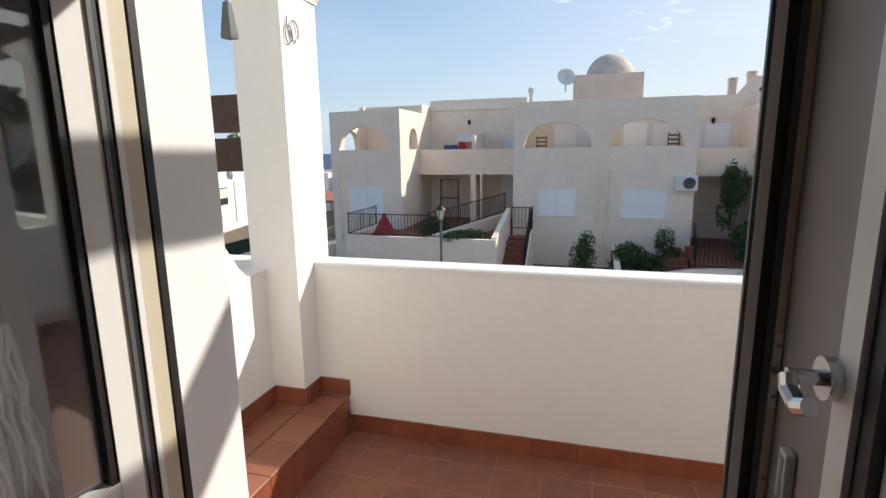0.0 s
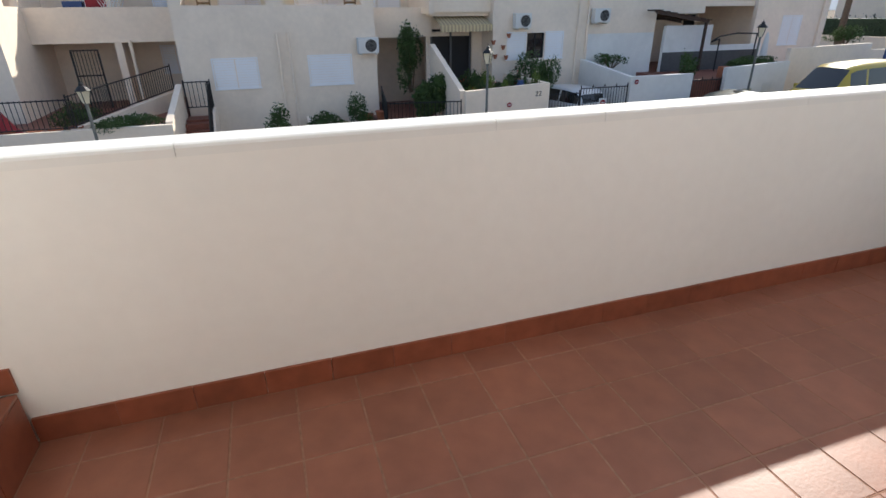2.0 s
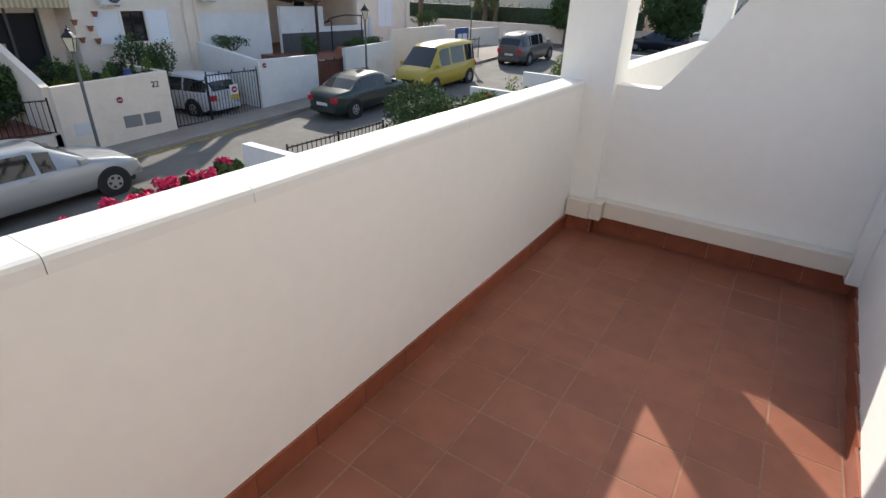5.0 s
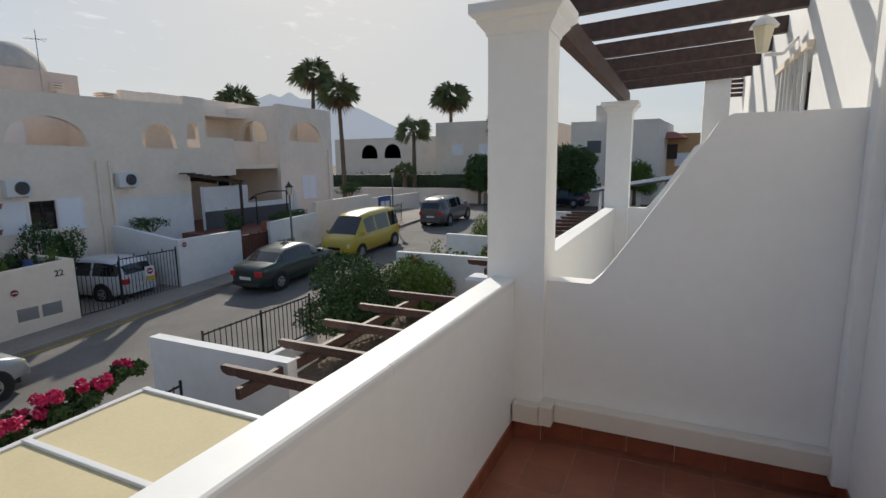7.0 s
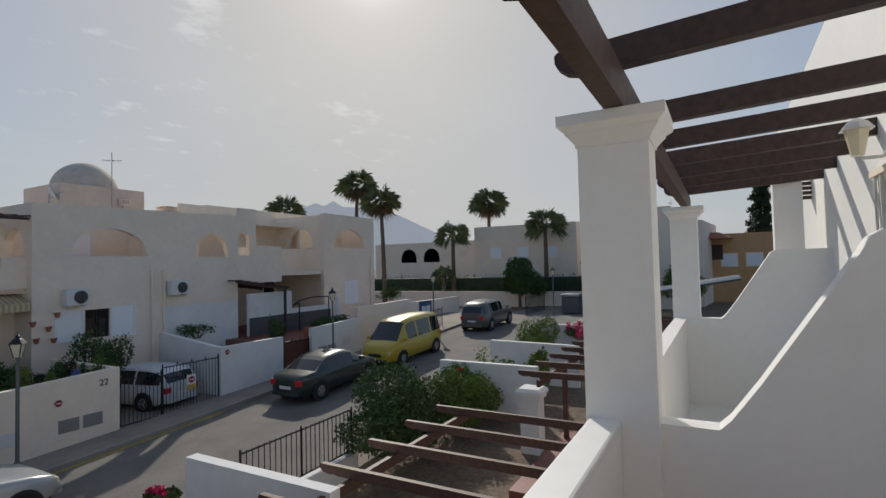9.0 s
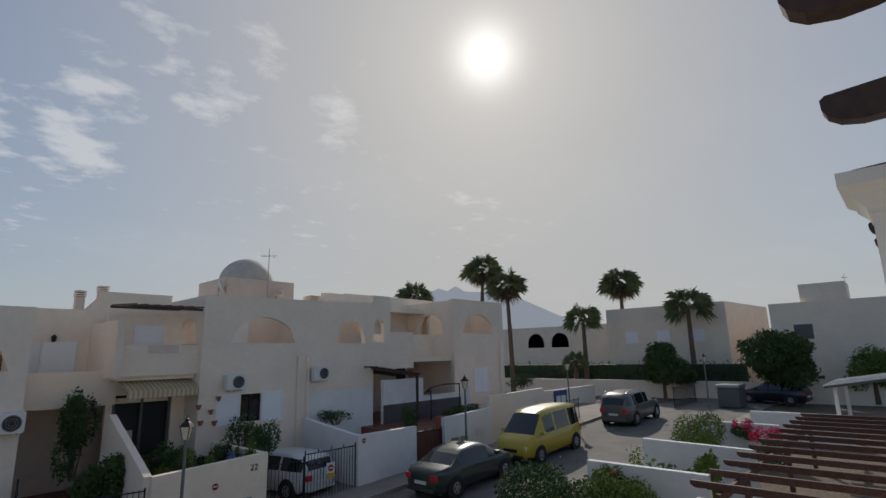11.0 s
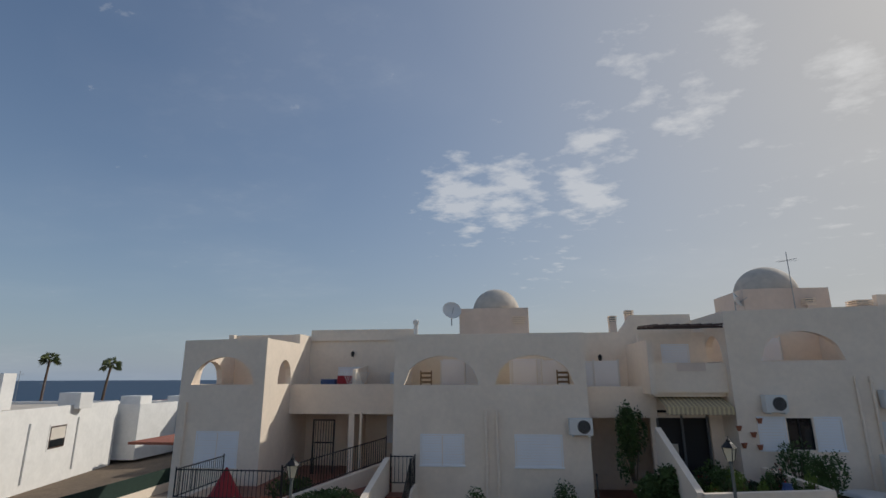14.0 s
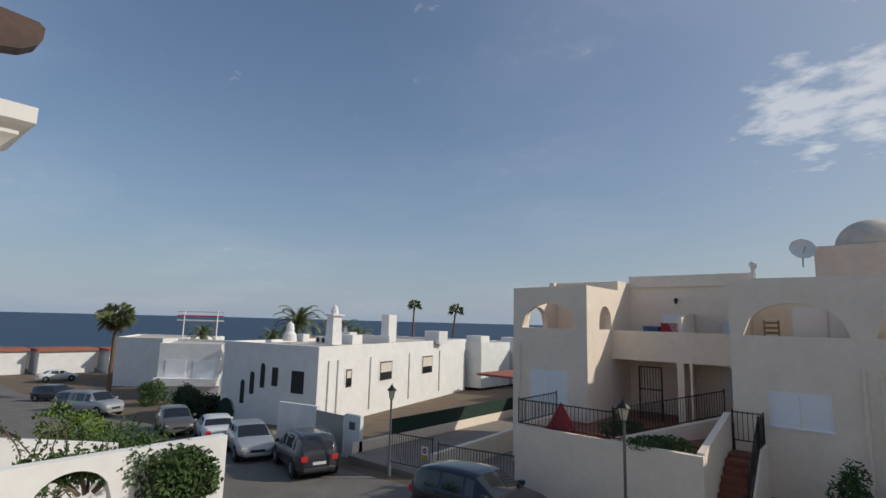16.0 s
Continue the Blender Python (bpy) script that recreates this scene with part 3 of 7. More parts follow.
# ---- recess with stair terrace between second and third house
h3 = thing("terraced_house", "ivory terraced house with striped awning, planted terrace and domed roof", "house")
part("recess_back", W("x", 5.25, 10.2, 22.6, 22.85, -3.6, lambda x: 3.75 if x < 7.2 else (3.75 + (x - 7.2) * 1.2 if x < 7.8 else 4.47), extra=(7.2, 7.8)), M["cream"], h3)
part("balcony_front", B((5.25, 7.9, 20.5, 20.7, 0.42, 1.55)), M["cream"], h3)
part("balcony_slab", B((5.25, 10.2, 20.7, 22.6, 0.42, 0.6)), M["cream"], h3)
part("bay_side", W("y", F, 22.6, 7.45, 7.65, 1.3, 3.2), M["cream"], h3)
part("bay_front", W("x", 7.65, 10.2, F + 0.3, F + 0.5, 1.35, 2.38), M["cream"], h3)
part("bay_roof", B((7.65, 10.2, F + 0.5, 22.6, 1.2, 1.35)), M["cream"], h3)
part("bay_plank", B((8.5, 9.5, F + 0.27, F + 0.52, 2.1, 2.384)), M["pink"], h3)
part("bay_back", W("x", 7.65, 10.2, 21.3, 21.5, 1.35, 3.6), M["cream"], h3)
part("ground_back", W("x", 7.65, 10.2, 20.6, 20.8, -2.6, 1.2, holes=[(7.85, 9.75, -2.0, 0.7)]), M["cream"], h3)
# near-black sheet stands for the dark of the room inside
part("doorway_shade", B((7.7, 9.9, 20.84, 20.9, -2.0, 0.8)), M["dark"], h3, "dark sheet in place of the unlit room behind the doorway")
for x in (7.87, 8.75, 9.65):
    part("door_post", B((x, x + 0.08, 20.66, 20.72, -1.75, 0.7)), M["binm"], h3)
part("door_curtain", B((8.0, 8.6, 20.78, 20.8, -1.75, -0.5)), M["dome"], h3, "pale curtain low in the doorway")
part("lower_render", B((14.75, 18.28, F - 0.014, F - 0.0005, -2.9, 0.42)), M["whitewall"], h3, "whitewashed lower part of the wall")
part("front_wall", W("x", 10.2, 18.3, F, F + 0.25, -3.4, lambda x: 4.2 + 0.02 * (x - 10.2) + 0.0, holes=[(11.3, 14.06, 2.44, 3.46, 1.0), (16.15, 17.8, 2.44, 3.45, 0.95), (11.8, 12.62, -0.5, 0.52)]), M["cream"], h3)
part("side_wall", W("y", F + 0.25, 22.6, 10.2, 10.45, -3.4, 4.2, holes=[(19.9, 21.4, 2.44, 3.4, 0.8)]), M["cream"], h3)
part("terrace_floor", B((10.45, 18.3, F + 0.25, 22.4, 1.2, 1.45)), M["terrace"], h3)
part("terrace_back", W("x", 10.45, 18.3, 22.2, 22.4, 1.45, 4.0), M["cream"], h3)
part("terrace_divider", W("y", F + 0.25, 22.2, 14.9, 15.05, 1.45, 4.0), M["cream"], h3)
part("roof", B((10.45, 18.3, 22.4, 30, 3.9, 4.1)), M["cream"], h3)
part("roof_box", B((12.45, 15.85, 22.6, 25.6, 4.1, 5.5), bev=0.02), M["pink"], h3)
bm = bmesh.new()
lathe(bm, [(1.28 * math.cos(a), 1.24 * math.sin(a)) for a in [i * math.pi / 2 / 10 for i in range(10)]] + [(0.02, 1.245)], (14.1, 24.1, 5.45), 32)
part("dome", bm, M["dome"], h3, smooth=True)
rp = thing("roof_pergola", "dark timber pergola over the small balcony", "pergola")
for y, z in ((F - 0.5, 3.56), (21.0, 3.72)):
    part("beam", B((7.6, 9.95, y, y + 0.08, z, z + 0.08)), M["wood"], rp)
for i in range(7):
    bm = bmesh.new()
    xa, xb = 7.66 + i * 0.36, 7.73 + i * 0.36
    hexa(bm, [(xa, F - 0.7, 3.64), (xb, F - 0.7, 3.64), (xb, 21.2, 3.8), (xa, 21.2, 3.8), (xa, F - 0.7, 3.7), (xb, F - 0.7, 3.7), (xb, 21.2, 3.86), (xa, 21.2, 3.86)])
    part("slat", bm, M["wood"], rp)

# ---- fourth house at the upper end
h4 = thing("terraced_house", "ivory terraced house at the street corner with arched balcony", "house")
part("front_link", W("x", 18.3, 21.0, F, F + 0.25, 1.2, lambda x: 4.75 if x < 19.4 else 3.0, extra=(19.4,), holes=[(18.35, 19.0, 2.5, 3.6, 0.3)]), M["cream"], h4)
part("recess_floor", B((18.3, 24.85, F + 0.25, 24, 1.5, 1.72)), M["cream"], h4)
part("recess_parapet", B((19.4, 24.6, 21.3, 21.5, 1.7, 3.0)), M["cream"], h4)
part("recess_back", W("x", 18.3, 24.85, 23.6, 23.85, -2.6, 5.3), M["cream"], h4)
part("recess_side", W("y", F + 0.25, 23.6, 24.6, 24.85, -2.6, 4.95, holes=[(20.6, 22.6, 3.0, 4.2, 0.9)]), M["cream"], h4)
part("front_wall", W("x", 24.2, 28.95, F, F + 0.25, -2.6, 4.98, holes=[(25.0, 28.0, 3.03, 4.16, 1.1)]), M["cream"], h4)
part("end_wall", W("y", F + 0.25, 30, 28.7, 28.95, -2.6, 4.98), M["cream"], h4)
part("terrace_floor", B((24.85, 28.7, F + 0.25, 22.4, 1.8, 2.05)), M["terrace"], h4)
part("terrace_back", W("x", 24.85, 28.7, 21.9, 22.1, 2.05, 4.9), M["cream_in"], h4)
part("roof", B((18.3, 28.7, 22.1, 30, 4.3, 4.5)), M["cream"], h4)
part("roof_wall", W("x", 17.0, 28.7, 23.9, 24.1, 4.4, lambda x: 4.8 + max(0, min(1, (x - 17) / 3)) * 0.6, extra=(20.0,)), M["cream"], h4)


# ================================================================ garden walls opposite
GY = 15.7


def gwall(name, x0, x1, y0, y1, top, m="cream", label="rendered garden wall"):
    """Top: a number, or (height at the first end, at the second)."""
    if isinstance(top, tuple):
        bm = bmesh.new()
        zb = min(ground(x0), ground(x1)) - 0.2
        if x1 - x0 > y1 - y0:
            hexa(bm, [(x0, y0, zb), (x1, y0, zb), (x1, y1, zb), (x0, y1, zb), (x0, y0, top[0]), (x1, y0, top[1]), (x1, y1, top[1]), (x0, y1, top[0])])
        else:
            hexa(bm, [(x0, y0, zb), (x1, y0, zb), (x1, y1, zb), (x0, y1, zb), (x0, y0, top[0]), (x1, y0, top[0]), (x1, y1, top[1]), (x0, y1, top[1])])
    else:
        bm = B((x0, x1, y0, y1, min(ground(x0), ground(x1)) - 0.2, top))
    return setting(name, bm, M[m], label)


gwall("garden_wall", -7.9, -1.9, GY, GY + 0.2, -1.66, label="ivory retaining wall of the first front terrace")
gwall("garden_wall_side", -2.1, -1.9, GY + 0.2, F, (-1.6, -0.9))
gwall("garden_wall_end", -7.9, -7.7, GY + 0.2, F, -1.66)
setting("terrace_ground", B((-7.7, -2.1, GY + 0.2, 24.1, -4.2, -1.95)), M["terrace"], "red tiled front terrace")
gwall("garden_wall", 7.6, 10.93, GY, GY + 0.2, (-1.2, -1.05), label="ivory garden wall with house number plate")
gwall("garden_wall_side", 10.75, 10.93, GY + 0.2, F, (-1.05, -1.05))
setting("terrace_ground", B((7.8, 10.75, GY + 0.2, 20.6, -3.6, -1.75)), M["terrace"], "planted red front terrace")
gwall("garden_wall", 14.5, 17.5, GY, GY + 0.2, (-1.0, -1.0), "whitewall")
gwall("garden_wall_side", 14.5, 14.68, GY + 0.2, F, (-1.0, -0.6), "whitewall")
gwall("garden_wall", 19.2, 22.6, GY, GY + 0.2, (-0.85, -0.7), "whitewall")
gwall("garden_wall", 22.6, 27.5, GY + 0.1, GY + 0.3, (-0.2, -0.1))
setting("terrace_ground", B((17.6, 28.7, GY + 0.3, 23.6, -3.4, -1.3)), M["terrace"], "raised front terrace of the corner house")
setting("garden_ground", B((-1.9, 7.6, GY + 0.2, F, -4.0, -3.3)), M["earth"], "planted front garden soil")

# ================================================================ our side of the street
gwall("neighbour_wall", 7.25, 7.45, 4.2, 7.2, (-1.2, -1.2), "whitewall", "white garden wall between the near gardens")


def low_perg(name, x0, n, step, tip_y, z, label):
    e = thing(name, label, "pergola")
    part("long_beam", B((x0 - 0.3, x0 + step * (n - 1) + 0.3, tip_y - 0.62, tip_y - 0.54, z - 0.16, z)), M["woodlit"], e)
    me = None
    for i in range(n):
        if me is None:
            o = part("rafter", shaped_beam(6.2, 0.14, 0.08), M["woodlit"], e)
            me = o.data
        else:
            o = new("rafter", me)
            o.parent = e
        o.location = (x0 + i * step, tip_y, z)
    return e


low_perg("garden_pergola", 6.72, 5, 1.15, 4.9, -1.26, "brown timber pergola with carved rafter tips over the next garden")
# canvas canopy of the garden below
can = thing("canvas_canopy", "cream canvas canopy with white aluminium rails over the garden below", "canopy")
for x0, x1 in ((4.53, 5.8), (3.2, 4.45), (1.87, 3.12), (0.54, 1.79)):
    part("cloth", B((x0, x1, 0.5, 5.28, -1.23, -1.215)), M["awning"], can)
for x in (4.45, 3.12, 1.79, 5.8):
    part("rail", B((x, x + 0.07, 0.4, 5.33, -1.24, -1.18), bev=0.008), M["alu"], can)
part("front_rail", B((0.5, 5.9, 5.28, 5.36, -1.28, -1.19), bev=0.008), M["alu"], can)
setting("near_garden", B((-20, 38, -1.4, 7.2, -3.7, -3.2)), M["pavement"], "paved near front gardens")
setting("neighbour_balcony", B((4.9, 9.8, 0.0, 0.15, -0.4, 0.965), (4.9, 9.8, -1.6, 0.0, -0.42, -0.2)), M["white"], "white parapet of the next balcony")
setting("neighbour_screen", W("y", Y_FAC, 0.16, 9.8, 9.95, -0.4, side_profile, extra=CUTS), M["white"], "white stepped screen wall of the next balcony")
bm = bmesh.new()
square_lathe(bm, prof, 9.9, 0.0, 0.135, 0.17)
setting("column", bm, M["white"], "square white column with a moulded capital")

# ================================================================ cars


# side profiles: share of the length from the tail, waist height and roof height as shares of the full height
PROFILES = {
    "sedan": [(0.0, 0.54, 0.56), (0.02, 0.63, 0.65), (0.07, 0.66, 0.69), (0.17, 0.67, 0.71), (0.27, 0.67, 0.9), (0.34, 0.67, 0.975), (0.46, 0.67, 1.0), (0.55, 0.665, 0.99), (0.62, 0.66, 0.955), (0.75, 0.66, 0.7), (0.86, 0.61, 0.635), (0.95, 0.52, 0.54), (0.985, 0.44, 0.45), (1.0, 0.36, 0.37)],
    "hatch": [(0.0, 0.5, 0.52), (0.012, 0.62, 0.65), (0.05, 0.64, 0.86), (0.09, 0.64, 0.95), (0.2, 0.64, 0.99), (0.4, 0.635, 1.0), (0.52, 0.63, 0.985), (0.58, 0.625, 0.95), (0.74, 0.62, 0.66), (0.86, 0.57, 0.6), (0.95, 0.49, 0.51), (0.985, 0.42, 0.43), (1.0, 0.34, 0.35)],
    "suv": [(0.0, 0.48, 0.5), (0.012, 0.62, 0.66), (0.04, 0.635, 0.86), (0.08, 0.635, 0.96), (0.2, 0.63, 0.99), (0.42, 0.625, 1.0), (0.54, 0.62, 0.985), (0.6, 0.615, 0.95), (0.74, 0.61, 0.64), (0.86, 0.58, 0.6), (0.95, 0.53, 0.55), (0.985, 0.46, 0.47), (1.0, 0.38, 0.39)],
    "van": [(0.0, 0.5, 0.52), (0.008, 0.55, 0.6), (0.03, 0.55, 0.9), (0.05, 0.55, 0.96), (0.2, 0.55, 0.99), (0.5, 0.55, 1.0), (0.64, 0.55, 0.985), (0.7, 0.55, 0.94), (0.86, 0.55, 0.57), (0.94, 0.48, 0.5), (0.985, 0.38, 0.4), (1.0, 0.3, 0.31)],
}


def car(label, length, width, height, paint, at, turn, kind="hatch", glass_m=None):
    """Built along +x (front), wheels on z=0: rounded rings along the length, glass where waist and roof part."""
    e = thing("car", label, "car", at=(0, 0, 0))
    L, Wd, H = length, width / 2, height
    rear, front = -L * 0.5, L * 0.5
    prof_ = PROFILES[kind]
    belt = prof_[4][1] * H

    def level(u, k):
        for q, r in zip(prof_, prof_[1:]):
            if q[0] <= u <= r[0]:
                return q[k] + (r[k] - q[k]) * (u - q[0]) / (r[0] - q[0])
        return prof_[-1][k]

    pillars = {"sedan": (0.3, 0.5), "hatch": (0.3, 0.5), "suv": (0.24, 0.48), "van": (0.26, 0.52)}[kind]
    us = sorted({q[0] for q in prof_} | {c + d for c in pillars for d in (-0.011, 0.011)})
    body_bm, glass_bm = bmesh.new(), bmesh.new()
    rows = []
    for u in us:
        x, wz, rz = rear + u * L, level(u, 1) * H, level(u, 2) * H
        lo = 0.24 if 0.06 < u < 0.94 else 0.3
        nose = 1 - 0.3 * max(0.0, (abs(u - 0.5) - 0.38) / 0.12) ** 2
        w = Wd * nose
        tall = min(1.0, (rz - wz) / (0.3 * H))
        wt = w * (0.9 - 0.14 * tall)
        half = [(w * 0.84, lo), (w * 0.97, lo + 0.1), (w, lo + (wz - lo) * 0.6), (w * 0.965, wz - 0.05), (w * 0.93, wz),
                (wt + 0.01, wz + (rz - wz) * 0.82), (wt * 0.93, rz - 0.02 * tall), (wt * 0.5, rz + 0.012)]
        rows.append((u, rz - wz, [(x, -y, z) for y, z in half] + [(x, y, z) for y, z in half[::-1]]))
    for (u0, g0, r0), (u1, g1, r1) in zip(rows, rows[1:]):
        is_pillar = any(abs((u0 + u1) / 2 - c) < 0.0105 for c in pillars)
        for i in range(15):
            side = i in (4, 10)
            top = i in (5, 6, 7, 8, 9)
            sloped = abs(g1 - g0) > 0.12 * H and max(g0, g1) > 0.2 * H
            window = (side and min(g0, g1) > 0.12 * H and not is_pillar) or (sloped and top and i not in (5, 9))
            bm = glass_bm if window else body_bm
            f = bm.faces.new([bm.verts.new(q) for q in (r0[i], r0[i + 1], r1[i + 1], r1[i])])
    for r in (rows[0][2], rows[-1][2]):
        body_bm.faces.new([body_bm.verts.new(q) for q in r])
    for bm in (body_bm, glass_bm):
        bmesh.ops.remove_doubles(bm, verts=bm.verts, dist=1e-4)
        bmesh.ops.recalc_face_normals(bm, faces=bm.faces)
    part("body", body_bm, paint, e, smooth=True)
    part("window_glass", glass_bm, M["glasscar"], e, "dark tinted window glass", smooth=True)
    part("underside", B((rear + 0.2, front - 0.25, -Wd * 0.8, Wd * 0.8, 0.2, 0.34)), M["dark"], e)
    if kind == "suv":
        for sy in (-1, 1):
            bm = bmesh.new()
            pipe(bm, [(rear + L * 0.1, sy * Wd * 0.64, H - 0.02), (rear + L * 0.14, sy * Wd * 0.66, H + 0.05), (rear + L * 0.5, sy * Wd * 0.66, H + 0.05), (rear + L * 0.55, sy * Wd * 0.64, H)], 0.018, 6)
            part("roof_rail", bm, M["steel"], e)
    for sy in (-1, 1):
        for u in (pillars[1], pillars[0] + 0.01):
            xx = rear + u * L - 0.22
            part("door_handle", B((xx, xx + 0.16, *sorted((sy * Wd * 0.97, sy * (Wd * 0.99 + 0.012))), belt - 0.13, belt - 0.1)), paint, e)
    # wheels
    wx = (rear + L * 0.19, front - L * 0.185)
    r = 0.33 if kind != "suv" else 0.36
    for x in wx:
        for sy in (-1, 1):
            bm = bmesh.new()
            tube(bm, (x, sy * (Wd - 0.2), r), (x, sy * (Wd + 0.01), r), r, r, 20)
            w = part("wheel", bm, M["tyre"], e, "black tyre on a silver rim")
            bm = bmesh.new()
            tube(bm, (x, sy * (Wd - 0.02), r), (x, sy * (Wd + 0.02), r), r * 0.62, r * 0.55, 12)
            part("rim", bm, M["steel"], w, "silver wheel rim")
            for k in range(5):
                bm = bmesh.new()
                am = 2 * math.pi * (k + 0.5) / 5
                tube(bm, (x + r * 0.36 * math.cos(am), sy * (Wd + 0.01), r + r * 0.36 * math.sin(am)), (x + r * 0.36 * math.cos(am), sy * (Wd + 0.0235), r + r * 0.36 * math.sin(am)), r * 0.13, r * 0.12, 6)
                part("rim_gap", bm, M["dark"], w)
            bm = bmesh.new()
            tube(bm, (x, sy * (Wd - 0.06), r), (x, sy * (Wd + 0.004), r), r + 0.06, r + 0.06, 20)
            part("wheel_arch", bm, M["dark"], e, "dark wheel arch")
    # lights, bumpers, plate
    for sy in (-1, 1):
        part("tail_light", B((rear - 0.012, rear + 0.14, *sorted((sy * Wd * 0.52, sy * Wd * 0.8)), belt * 0.68, belt * 0.88), bev=0.02), M["redflower"], e, "red tail light")
        part("headlight", B((front - 0.34, front - 0.075, *sorted((sy * Wd * 0.42, sy * Wd * 0.8)), belt * 0.56, belt * 0.7), bev=0.03), M["lampglass"], e, "clear headlight")
        mx_ = rear + {"sedan": 0.7, "hatch": 0.69, "suv": 0.7, "van": 0.78}[kind] * L
        part("mirror", B((mx_ - 0.09, mx_ + 0.09, *sorted((sy * (Wd + 0.16), sy * (Wd - 0.02))), belt, belt + 0.14), bev=0.03), paint, e)
    part("number_plate", B((rear - 0.012, rear + 0.05, -0.26, 0.26, belt * 0.55, belt * 0.55 + 0.11)), M["plastic"], e, "white number plate")
    part("grille", B((front - 0.1, front + 0.012, -Wd * 0.36, Wd * 0.36, belt * 0.48, belt * 0.6), bev=0.01), M["dark"], e)
    bpm = M["dark"] if kind == "van" else paint
    part("rear_bumper", B((rear - 0.05, rear + 0.12, -Wd * 0.7, Wd * 0.7, 0.3, 0.46), bev=0.04), bpm, e)
    part("front_bumper", B((front - 0.14, front + 0.03, -Wd * 0.66, Wd * 0.66, 0.27, 0.42), bev=0.04), bpm, e)
    e.matrix_basis = Matrix.Translation(at) @ Euler((0, -math.atan(GS) * math.cos(turn), turn)).to_matrix().to_4x4()
    return e


def paint(name, c, metal=0.3, rough=0.3):
    return mat(name, c, rough, metal=metal, coat=0.5)


PA = dict(green=paint("dark_green_car_paint", (0.035, 0.05, 0.045)), yellow=paint("yellow_van_paint", (0.5, 0.36, 0.025), 0.0),
          white=paint("white_car_paint", (0.62, 0.64, 0.66), 0.0), grey=paint("grey_car_paint", (0.13, 0.12, 0.115)), silver=paint("silver_car_paint", (0.4, 0.41, 0.42)),
          dgrey=paint("dark_grey_car_paint", (0.06, 0.062, 0.068)), navy=paint("dark_blue_car_paint", (0.015, 0.02, 0.035)))


def put(label, size, pc, x, y, deg, kind):
    return car(label, *size, PA[pc], (x, y, ground(x)), radians(deg), kind)


put("dark green saloon parked by the opposite kerb", (4.4, 1.72, 1.43), "green", 17.1, 12.9, 0, "sedan")
put("yellow passenger van parked facing downhill", (4.7, 1.84, 1.94), "yellow", 22.4, 12.9, 180, "van")
put("bronze grey sport utility car parked up the street", (4.6, 1.85, 1.7), "grey", 31.5, 12.6, 0, "suv")
put("white hatchback parked in a gated driveway", (4.2, 1.75, 1.48), "white", 12.9, 18.2, 100, "hatch")
put("silver estate car parked by the kerb", (4.5, 1.8, 1.5), "silver", 5.6, 12.9, 0, "hatch")
put("dark blue car parked by the first terrace", (4.4, 1.8, 1.5), "navy", -7.3, 12.9, 0, "hatch")
put("grey sport utility car parked by the grey gate", (4.4, 1.8, 1.6), "dgrey", -17.0, 13.6, 160, "suv")
put("silver grey car parked behind another", (4.3, 1.75, 1.45), "silver", -21.4, 13.6, -20, "hatch")

# ================================================================ street lamps


def street_lamp(x, y, h=3.45, label="black iron street lamp with a four-sided lantern"):
    e = thing("street_lamp", label, "street lamp", "street lamps")
    z = ground(x) + 0.1
    bm = bmesh.new()
    lathe(bm, [(0.09, 0), (0.085, 0.3), (0.045, 0.4), (0.04, h - 0.62), (0.06, h - 0.6), (0.03, h - 0.55)], (x, y, z), 10)
    part("pole", bm, M["lamppost"], e)
    bm = bmesh.new()
    lathe(bm, [(0.09, 0), (0.17, 0.33)], (x, y, z + h - 0.56), 4)
    part("lantern_glass", bm, M["lampglass"], e, "frosted lantern glass")
    bm = bmesh.new()
    lathe(bm, [(0.2, 0), (0.11, 0.1), (0.06, 0.14), (0.06, 0.18), (0.015, 0.22), (0.01, 0.28)], (x, y, z + h - 0.23), 8)
    for i in range(4):
        a = math.pi / 2 * i
        tube(bm, (x + 0.09 * math.cos(a), y + 0.09 * math.sin(a), z + h - 0.56), (x + 0.175 * math.cos(a), y + 0.175 * math.sin(a), z + h - 0.22), 0.012, 0.012, 5)
    part("lantern_cap", bm, M["iron"], e)
    return e


street_lamp(19.5, 14.75)
street_lamp(-12.9, 14.6)
street_lamp(-3.7, 14.75)
street_lamp(8.0, 14.75)
street_lamp(28.9, 15.0)
street_lamp(38.0, 10.3)

